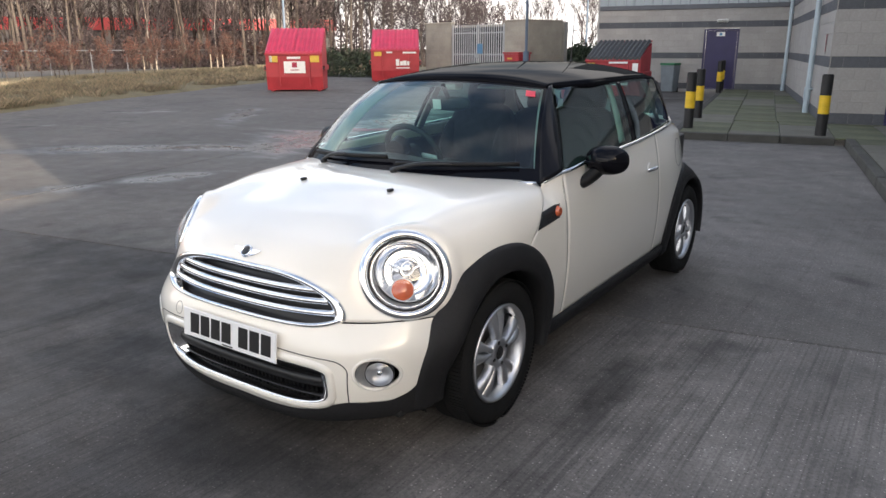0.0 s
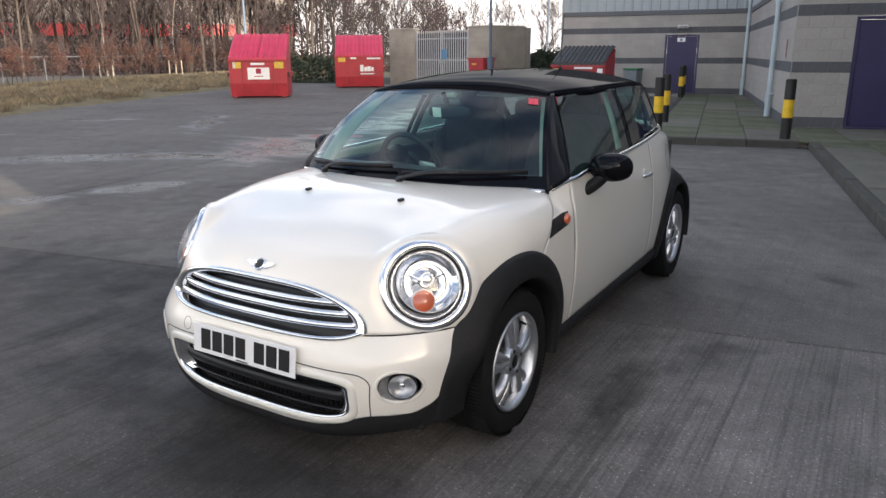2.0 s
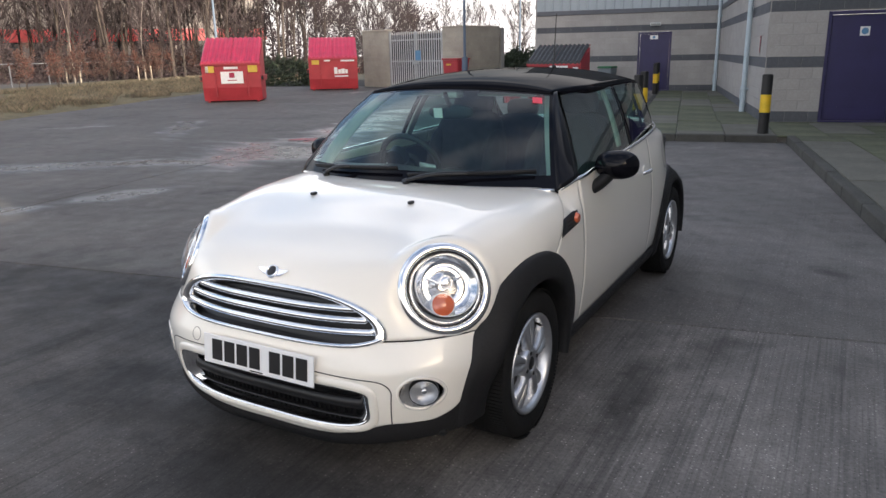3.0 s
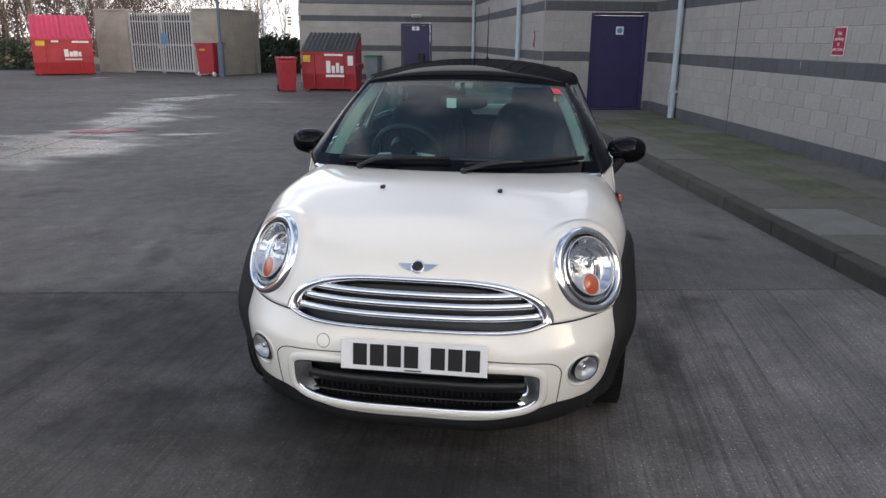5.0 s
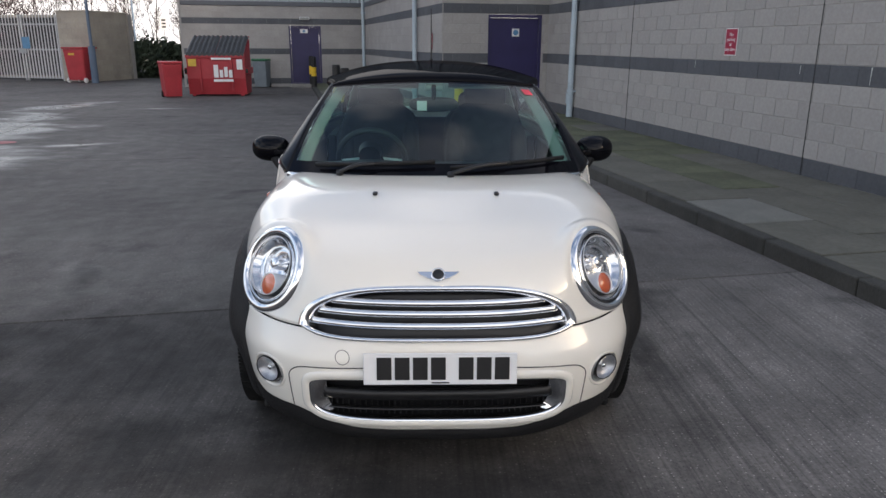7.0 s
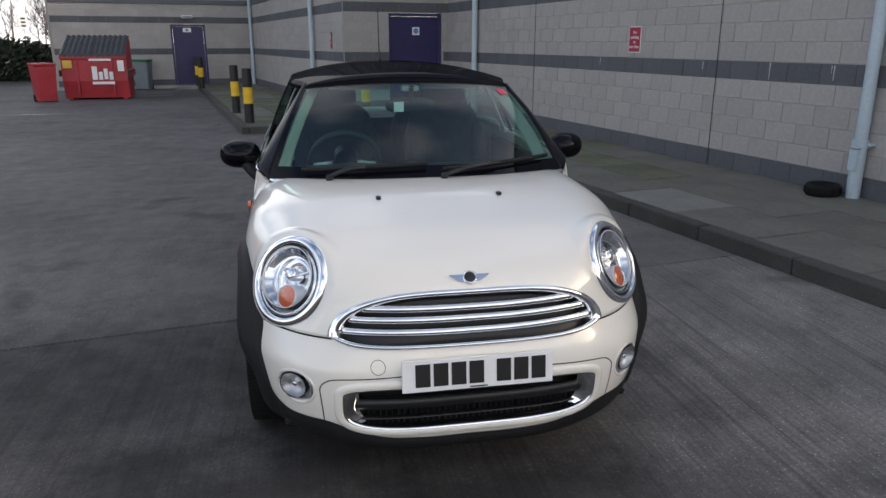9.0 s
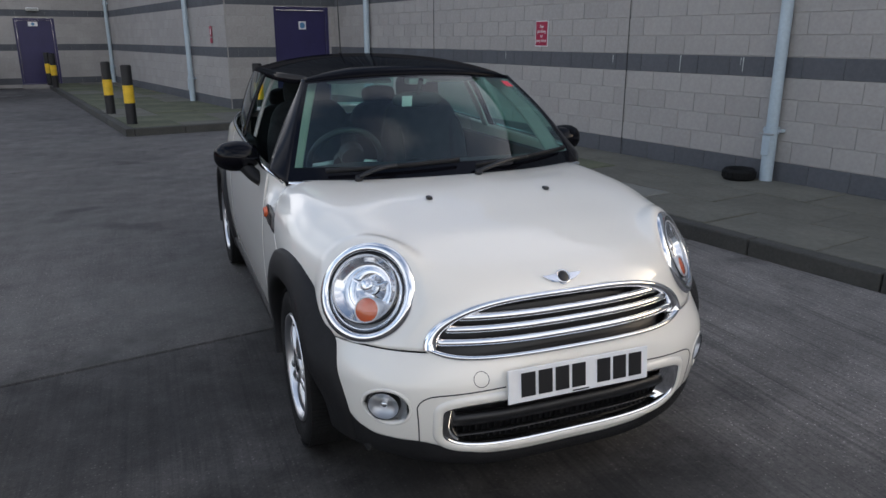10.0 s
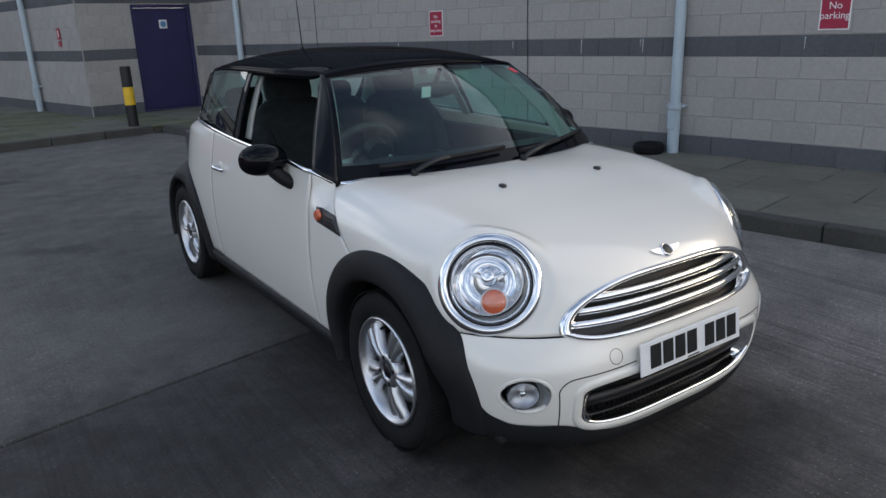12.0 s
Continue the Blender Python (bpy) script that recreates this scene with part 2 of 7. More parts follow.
def slab_material(name, base, green, wet, bay, lane, comb):
    """Brushed concrete: worn patches, oil stains, painted shade by the car, tine marks across the bay, damp glossy
    areas.
    """
    m = bpy.data.materials.new(name)
    m.use_nodes = True
    n, l = m.node_tree.nodes, m.node_tree.links
    b = n["Principled BSDF"]
    ge = n.new("ShaderNodeNewGeometry")

    def noise_tex(scale, detail, stretch=(1, 1, 1), turn=10.5, rough=0.6):
        mp = n.new("ShaderNodeMapping")
        mp.inputs["Rotation"].default_value = (0, 0, radians(-turn))
        mp.inputs["Scale"].default_value = stretch
        l.new(ge.outputs["Position"], mp.inputs[0])
        t = n.new("ShaderNodeTexNoise")
        t.inputs["Scale"].default_value, t.inputs["Detail"].default_value, t.inputs["Roughness"].default_value = scale, detail, rough
        l.new(mp.outputs[0], t.inputs["Vector"])
        return t.outputs[0]

    def rng(x, a, c, lo, hi):
        r = n.new("ShaderNodeMapRange")
        for i, q in enumerate((a, c, lo, hi)):
            r.inputs[i + 1].default_value = q
        l.new(x, r.inputs[0])
        return r.outputs[0]

    def mul(x, y):
        k = n.new("ShaderNodeMath")
        k.operation = "MULTIPLY"
        l.new(x, k.inputs[0]), l.new(y, k.inputs[1])
        return k.outputs[0]

    patches = rng(noise_tex(0.45, 6), 0.32, 0.68, 0.68, 1.28)
    mid = rng(noise_tex(2.6, 8, rough=0.7), 0.3, 0.7, 0.76, 1.2)
    grain = rng(noise_tex(60, 4, rough=0.7), 0.3, 0.7, 0.68, 1.32)
    tines = rng(noise_tex(9, 3, (6.0, 0.12, 1)), 0.3, 0.7, 1 - comb, 1 + comb)
    stains = rng(noise_tex(1.1, 4), 0.60, 0.70, 1.0, 0.5)
    val = mul(mul(mul(patches, mid), mul(grain, tines)), stains)
    # the lane by the kerb is paler than the bay, with a wavering edge
    sep = n.new("ShaderNodeSeparateXYZ")
    tm = n.new("ShaderNodeMapping")
    tm.inputs["Rotation"].default_value = (0, 0, radians(-10.5))
    l.new(ge.outputs["Position"], tm.inputs[0]), l.new(tm.outputs[0], sep.inputs[0])
    wob = n.new("ShaderNodeMath")
    wob.operation = "MULTIPLY_ADD"
    wob.inputs[1].default_value = 2.4
    l.new(noise_tex(1.3, 5), wob.inputs[0]), l.new(sep.outputs[0], wob.inputs[2])
    val = mul(val, rng(wob.outputs[0], 0.9, 2.6, bay, lane))
    # standing damp: ragged ellipses, given as place, turn and half axes
    damp = None
    for px, py, rot, ra, rb in WET:
        em = n.new("ShaderNodeMapping")
        em.vector_type = "TEXTURE"
        em.inputs["Location"].default_value = (px, py, 0)
        em.inputs["Rotation"].default_value = (0, 0, rot)
        em.inputs["Scale"].default_value = (ra, rb, 1000)
        l.new(ge.outputs["Position"], em.inputs[0])
        ln = n.new("ShaderNodeVectorMath")
        ln.operation = "LENGTH"
        l.new(em.outputs[0], ln.inputs[0])
        ad = n.new("ShaderNodeMath")
        ad.operation = "MULTIPLY_ADD"
        ad.inputs[1].default_value = 3.0
        l.new(noise_tex(0.8, 7, (0.55, 1.6, 1)), ad.inputs[0]), l.new(ln.outputs["Value"], ad.inputs[2])
        one = rng(ad.outputs[0], 2.0, 2.55, 1.0, 0.0)
        if damp is None:
            damp = one
        else:
            mxm = n.new("ShaderNodeMath")
            mxm.operation = "MAXIMUM"
            l.new(damp, mxm.inputs[0]), l.new(one, mxm.inputs[1])
            damp = mxm.outputs[0]
    val = mul(val, rng(damp, 0, 1, 1.0, 0.4))
    # dark ellipses: stains, plus the car's shade put into the colour
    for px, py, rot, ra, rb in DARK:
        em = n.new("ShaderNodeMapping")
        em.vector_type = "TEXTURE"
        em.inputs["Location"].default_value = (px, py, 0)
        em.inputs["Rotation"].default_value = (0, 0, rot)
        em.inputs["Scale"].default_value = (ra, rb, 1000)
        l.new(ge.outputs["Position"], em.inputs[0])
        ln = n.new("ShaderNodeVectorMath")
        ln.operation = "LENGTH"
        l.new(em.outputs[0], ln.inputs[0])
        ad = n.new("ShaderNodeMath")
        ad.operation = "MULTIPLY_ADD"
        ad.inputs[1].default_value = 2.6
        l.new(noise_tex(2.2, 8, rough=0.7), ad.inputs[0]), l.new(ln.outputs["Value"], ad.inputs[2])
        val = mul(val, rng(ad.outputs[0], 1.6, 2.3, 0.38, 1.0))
    # pale grit and dark pits
    vo = n.new("ShaderNodeTexVoronoi")
    vo.voronoi_dimensions = "2D"
    vo.inputs["Scale"].default_value = 58
    l.new(ge.outputs["Position"], vo.inputs["Vector"])
    sp = n.new("ShaderNodeSeparateColor")
    l.new(vo.outputs["Color"], sp.inputs[0])
    near = rng(vo.outputs["Distance"], 0.08, 0.26, 1.0, 0.0)
    pits = mul(near, rng(sp.outputs[0], 0.80, 0.82, 0.0, 1.0))
    grit = mul(near, rng(sp.outputs[1], 0.76, 1.0, 0.0, 1.0))
    val = mul(mul(val, rng(pits, 0, 1, 1.0, 0.5)), rng(grit, 0, 1, 1.0, 3.0))
    # combed grooves along the bay
    groove = rng(noise_tex(9, 4, (2.2, 0.04, 1)), 0.57, 0.63, 1.0, 1 - 1.8 * comb)
    fine_groove = rng(noise_tex(9, 3, (7.0, 0.1, 1)), 0.52, 0.60, 1.0, 1 - 1.4 * comb)
    val = mul(val, mul(groove, fine_groove))
    # ragged dark smudges
    val = mul(val, rng(noise_tex(1.5, 10, rough=0.72), 0.57, 0.65, 1.0, 0.76))
    hv = n.new("ShaderNodeHueSaturation")
    hv.inputs["Color"].default_value = (*base, 1)
    l.new(val, hv.inputs["Value"])
    mx = n.new("ShaderNodeMix")
    mx.data_type = "RGBA"
    mx.inputs[7].default_value = (*green, 1)
    l.new(rng(noise_tex(0.8, 4), 0.45, 0.75, 0.0, 0.55), mx.inputs[0])
    l.new(hv.outputs[0], mx.inputs[6])
    l.new(mx.outputs[2], b.inputs["Base Color"])
    l.new(mul(mul(rng(noise_tex(0.35, 5), wet, wet + 0.09, 0.78, 0.34), rng(noise_tex(5, 4), 0.3, 0.7, 0.85, 1.15)), rng(damp, 0, 1, 1.0, 0.36)), b.inputs["Roughness"])
    bp = n.new("ShaderNodeBump")
    bp.inputs["Strength"].default_value, bp.inputs["Distance"].default_value = 0.35, 0.006
    l.new(rng(damp, 0, 1, 0.35, 0.08), bp.inputs["Strength"])  # water fills the grain
    l.new(mul(noise_tex(90, 4), tines), bp.inputs["Height"])
    l.new(bp.outputs[0], b.inputs["Normal"])
    return m


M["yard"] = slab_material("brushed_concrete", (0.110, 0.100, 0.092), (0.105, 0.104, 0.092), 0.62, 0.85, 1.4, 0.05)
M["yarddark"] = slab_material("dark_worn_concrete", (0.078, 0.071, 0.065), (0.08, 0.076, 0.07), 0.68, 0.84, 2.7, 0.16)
M["flag"] = mat("mossy_paving_flag", (0.14, 0.134, 0.108), 0.9, var=0.18, scale=1.6, fine=0.12, bump=0.5, bump_scale=80, per_object=0.1)
M["flagpale"] = mat("new_pale_flag", (0.2, 0.195, 0.17), 0.9, var=0.1, scale=3, fine=0.08, bump=0.4, bump_scale=80)
M["moss"] = mat("green_algae_paving", (0.104, 0.11, 0.066), 0.92, var=0.3, scale=1.2, fine=0.15, bump=0.5, bump_scale=80, per_object=0.1)


# ---- helpers ----
def mesh_ob(name, verts, faces, material, parent=None, label="", smooth=True, mats=None, idx=None):
    me = bpy.data.meshes.new(name)
    me.from_pydata([tuple(map(float, q)) for q in verts], [], [tuple(map(int, f)) for f in faces])
    for k in ([material] if mats is None else mats):
        me.materials.append(k)
    if idx is not None:
        me.polygons.foreach_set("material_index", idx)
    if smooth:
        me.polygons.foreach_set("use_smooth", [True] * len(me.polygons))
    me.validate()
    ob = new(name, me)
    if parent is not None:
        ob.parent = parent
    if label:
        ob["label"] = label
    return ob


def part(name, bm, material, parent=None, label="", smooth=False, flat_angle=None):
    me = bpy.data.meshes.new(name)
    bmesh.ops.recalc_face_normals(bm, faces=bm.faces)
    for f in bm.faces:
        f.smooth = smooth
    bm.to_mesh(me)
    bm.free()
    me.materials.append(material)
    ob = new(name, me)
    if smooth and flat_angle:
        me.set_sharp_from_angle(angle=radians(flat_angle))
    if parent is not None:
        ob.parent = parent
    if label:
        ob["label"] = label
    return ob


def thing(name, label, category, group="", at=(0, 0, 0), rz=0):
    ob = new(name)
    ob.empty_display_size = 0.1
    ob.matrix_basis = pose(*at, 0, 0, rz)
    return tagged(ob, label, category, group)


def add_box(bm, c, s, bevel=0.0, rot=None, seg=1):
    """A box about c with sizes s in bm, edges bevelled."""
    r = bmesh.ops.create_cube(bm, size=1.0)
    vs = r["verts"]
    for q in vs:
        q.co = Vector((q.co.x * s[0], q.co.y * s[1], q.co.z * s[2]))
    if bevel > 0:
        es = list({e for q in vs for e in q.link_edges})
        g = bmesh.ops.bevel(bm, geom=es, offset=bevel, segments=seg, affect="EDGES", profile=0.5)
        vs = list({q for f in g["faces"] for q in f.verts} | {q for q in vs if q.is_valid})
    mt = Matrix.Translation(c) @ (rot.to_4x4() if rot is not None else Matrix())
    for q in vs:
        q.co = mt @ q.co
    return vs


def box(c, s, bevel=0.0, rot=None, seg=1):
    bm = bmesh.new()
    add_box(bm, c, s, bevel, rot, seg)
    return bm


def add_cyl(bm, a, b, r0, r1=None, n=16, caps=True):
    a, b = Vector(a), Vector(b)
    d = b - a
    q = d.to_track_quat("Z", "Y").to_matrix()
    r1 = r0 if r1 is None else r1
    ra = [bm.verts.new(a + q @ Vector((r0 * math.cos(k * math.tau / n), r0 * math.sin(k * math.tau / n), 0))) for k in range(n)]
    rb = [bm.verts.new(b + q @ Vector((r1 * math.cos(k * math.tau / n), r1 * math.sin(k * math.tau / n), 0))) for k in range(n)]
    for k in range(n):
        bm.faces.new((ra[k], ra[(k + 1) % n], rb[(k + 1) % n], rb[k]))
    if caps:
        bm.faces.new(ra[::-1]), bm.faces.new(rb)


def cyl(a, b, r0, r1=None, n=16):
    bm = bmesh.new()
    add_cyl(bm, a, b, r0, r1, n)
    return bm


def grid_faces(nu, nv, closed_u=False):
    f = []
    for i in range(nu if closed_u else nu - 1):
        for j in range(nv - 1):
            a, b = i * nv + j, ((i + 1) % nu) * nv + j
            f.append((a, b, b + 1, a + 1))
    return f


def revolve(profile, axis_pt, axis, n=48):
    """Surface of revolution: profile is (radius, offset along the axis)."""
    ax = Vector(axis).normalized()
    e1 = ax.orthogonal().normalized()
    e2 = ax.cross(e1)
    o = Vector(axis_pt)
    vs = []
    for k in range(n):
        d = e1 * math.cos(k * math.tau / n) + e2 * math.sin(k * math.tau / n)
        vs += [o + d * r + ax * h for r, h in profile]
    return vs, grid_faces(n, len(profile), True)


def sweep(path, normals, shape, closed=True):
    """Sweeps a closed outline, given as (across, along the normal), along a path lying on a surface."""
    path, normals = np.asarray(path, float), np.asarray(normals, float)
    k = len(path)
    if closed:
        tan = np.roll(path, -1, 0) - np.roll(path, 1, 0)
    else:
        tan = np.gradient(path, axis=0)
    tan /= np.linalg.norm(tan, axis=1)[:, None]
    nor = normals - (normals * tan).sum(1)[:, None] * tan
    nor /= np.linalg.norm(nor, axis=1)[:, None]
    side = np.cross(nor, tan)
    sh = list(shape) + [shape[0]]
    vs = np.stack([path + side * a + nor * h for a, h in sh], 1).reshape(-1, 3)
    fs = grid_faces(k, len(sh), closed)
    if not closed:
        fs += [tuple(range(len(sh) - 1))[::-1], tuple((k - 1) * len(sh) + q for q in range(len(sh) - 1))]
    return vs, fs


def weld(ob, d=1e-5):
    bm = bmesh.new()
    bm.from_mesh(ob.data)
    bmesh.ops.remove_doubles(bm, verts=bm.verts, dist=d)
    bmesh.ops.recalc_face_normals(bm, faces=bm.faces)
    bm.to_mesh(ob.data)
    bm.free()
    return ob


def solid(ob, t, offset=-1):
    md = ob.modifiers.new("thickness", "SOLIDIFY")
    md.thickness, md.offset = t, offset
    return ob


def text_mesh(body, size, m):
    """Lettering in the built-in font as a thin mesh at the pose m (in the plane of its x and y)."""
    cu = bpy.data.curves.new("lettering", "FONT")
    cu.body, cu.size, cu.align_x, cu.align_y, cu.extrude = body, size, "CENTER", "CENTER", 0.001
    ob = bpy.data.objects.new("lettering", cu)
    scene.collection.objects.link(ob)
    dg = bpy.context.evaluated_depsgraph_get()
    me = bpy.data.meshes.new_from_object(ob.evaluated_get(dg))
    bpy.data.objects.remove(ob)
    me.transform(m)
    return me


# building directions: U across the pavement towards the wall, V along the wall away from the yard's mouth
TH = radians(10.5)
U, V = Vector((math.cos(TH), math.sin(TH), 0)), Vector((-math.sin(TH), math.cos(TH), 0))


def bld(a, b, z=0.0):
    return U * a + V * b + Vector((0, 0, z))


BROT = Matrix.Rotation(TH, 3, "Z")
PAVE = 0.12


# ---- the yard ----
def ground_sheet():
    n = 24
    xs = [math.copysign(abs(k / n) ** 2.2 * 900, k) for k in range(-n, n + 1)]
    vs = [(x - 10, y + 10, -0.06) for x in xs for y in xs]
    return tagged(mesh_ob("ground", vs, grid_faces(len(xs), len(xs)), M["farland"], smooth=False), "rough open land and tarmac round the concrete yard", "ground", kind="structure")


ground = ground_sheet()
yard = tagged(mesh_ob("yard_base", [bld(a, b, -0.02) for a, b in ((-24.5, -30), (4.7, -30), (4.7, 40), (-24.5, 40))], [(0, 1, 2, 3)], M["void"]), "grey brushed concrete yard laid in bays, damp and stained", "ground", kind="structure")


def slab(a0, a1, b0, b1, material):
    bm = bmesh.new()
    g, d = (0.007, 0.006)
    lo = [bm.verts.new(bld(a, b, -0.03)) for a, b in ((a0 + g, b0 + g), (a1 - g, b0 + g), (a1 - g, b1 - g), (a0 + g, b1 - g))]
    mi = [bm.verts.new(bld(a, b, -d)) for a, b in ((a0 + g, b0 + g), (a1 - g, b0 + g), (a1 - g, b1 - g), (a0 + g, b1 - g))]
    hi = [bm.verts.new(bld(a, b, 0)) for a, b in ((a0 + g + d, b0 + g + d), (a1 - g - d, b0 + g + d), (a1 - g - d, b1 - g - d), (a0 + g + d, b1 - g - d))]
    for k in range(4):
        bm.faces.new((lo[k], lo[(k + 1) % 4], mi[(k + 1) % 4], mi[k]))
        bm.faces.new((mi[k], mi[(k + 1) % 4], hi[(k + 1) % 4], hi[k]))
    bm.faces.new(hi)
    part("concrete_bay", bm, material, yard)


A_EDGES = [2.61 - 8.2 * k for k in range(3, 0, -1)] + [2.61]
B_EDGES = [0.03 + 6.0 * k for k in range(-3, 6)]
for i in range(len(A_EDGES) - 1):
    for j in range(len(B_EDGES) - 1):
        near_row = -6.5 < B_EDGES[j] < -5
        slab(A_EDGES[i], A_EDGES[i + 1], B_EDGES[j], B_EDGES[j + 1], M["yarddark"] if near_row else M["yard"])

# ---- raised pavement with kerb and flags ----
KA, KB, KL = 2.6, 8.75, 0.0
pavement = part("pavement", box(bld((KA + 0.13 + 4.74) / 2, -5.6, PAVE / 2 - 0.03), (4.74 - KA - 0.13, 28.9, PAVE - 0.02), rot=BROT), M["mortar"])
tagged(pavement, "raised paved walkway of mossy concrete flags along the building", "pavement", kind="structure")
part("pavement_bed", box(bld((KL + 0.13 + 4.74) / 2, 16.0, PAVE / 2 - 0.03), (4.74 - KL - 0.13, 14.2, PAVE - 0.02), rot=BROT), M["mortar"], pavement)


def kerb_run(a0, b0, a1, b1, out):
    p, q = bld(a0, b0), bld(a1, b1)
    n = max(1, round((q - p).length / 0.915))
    d = (q - p) / n
    o = (U * out[0] + V * out[1]) * 0.065
    for k in range(n):
        c = p + d * (k + 0.5) - o
        ang = math.atan2(d.y, d.x)
        bm = box((0, 0, 0), (d.length - 0.008, 0.125, 0.17), 0.014, seg=2)
        bmesh.ops.transform(bm, matrix=Matrix.Translation((c.x, c.y, PAVE - 0.085 + 0.003 * math.sin(k * 2.3))) @ Matrix.Rotation(ang, 4, "Z"), verts=bm.verts)
        part("kerb_stone", bm, M["kerb"], pavement, smooth=False)


kerb_run(KA, -18, KA, KB, (-1, 0))
kerb_run(KL + 0.13, KB, KA - 0.13, KB, (0, -1))
kerb_run(KL, KB, KL, 22.0, (-1, 0))


def flags(a0, a1, b0, b1, la, lb, stagger, choose):
    na = max(1, round((a1 - a0) / la))
    la = (a1 - a0) / na
    rng = random.Random(5)
    shared = {}
    for i in range(na):
        b = b0 - (stagger * lb if i % 2 else 0)
        while b < b1:
            lo, hi = max(b, b0), min(b + lb, b1)
            b += lb
            if hi - lo < 0.1:
                continue
            key = (round(hi - lo, 2), choose(a0 + (i + 0.5) * la, (lo + hi) / 2))
            if key not in shared:
                bm = box((0, 0, 0), (la - 0.012, key[0] - 0.012, 0.03), 0.004)
                me = bpy.data.meshes.new("flag")
                bm.to_mesh(me)
                bm.free()
                me.materials.append(M[key[1]])
                shared[key] = me
            ob = new("paving_flag", shared[key])
            ob.parent = pavement
            c = bld(a0 + (i + 0.5) * la, (lo + hi) / 2, PAVE - 0.015 + rng.uniform(-0.004, 0.004))
            ob.matrix_basis = Matrix.Translation(c) @ Matrix.Rotation(TH + rng.uniform(-0.004, 0.004), 4, "Z") @ Matrix.Rotation(rng.uniform(-0.004, 0.004), 4, "X")


def flag_kind(a, b):
    if 0.5 < b < 1.7 and a < 3.1:
        return "flagpale"
    if 2.6 < b < 8.6:
        if a < 3.2:
            return "flag" if round(b * 5) % 3 else "moss"
        return "moss" if a < 4.1 or round(b * 7) % 2 else "flag"
    if b > 8.6:
        return "moss" if (round(a * 7 + b * 3)) % 3 else "flag"
    return "flag"


flags(KA + 0.13, 4.73, -7.2, KB, 0.7, 0.9, 0.5, flag_kind)
flags(KL + 0.13, 2.46, KB + 0.13, 11.2, 0.75, 0.9, 0.5, flag_kind)
flags(2.46, 4.73, KB, 11.18, 0.75, 0.9, 0.5, flag_kind)
flags(KL + 0.13, 2.40, 11.2, 22.45, 0.76, 1.2, 0.5, flag_kind)

# ---- block-built hall ----
COURSE, BLK = 0.2, 0.4
Z0 = 0.115
DARK = {0, 5, 10}
BLOCK_MESH = {}


def block_mesh(length, dark):
    key = (round(length, 2), dark)
    if key not in BLOCK_MESH:
        L, H, D, c = key[0] - (0.003 if dark else 0.008), COURSE - 0.008, 0.02, 0.003
        vs = [(-L / 2, 0, 0), (L / 2, 0, 0), (L / 2, 0, H), (-L / 2, 0, H)]
        vs += [(x, -D + c, z) for x, _, z in vs]
        vs += [(x - math.copysign(c, x), -D, z + (c if z == 0 else -c)) for x, _, z in vs[:4]]
        fs = [(8, 9, 10, 11)]
        for k in range(4):
            j = (k + 1) % 4
            fs += [(k, j, 4 + j, 4 + k), (4 + k, 4 + j, 8 + j, 8 + k)]
        me = bpy.data.meshes.new("block")
        me.from_pydata(vs, [], fs)
        me.materials.append(M["blockdark" if dark else "block"])
        BLOCK_MESH[key] = me
    return BLOCK_MESH[key]


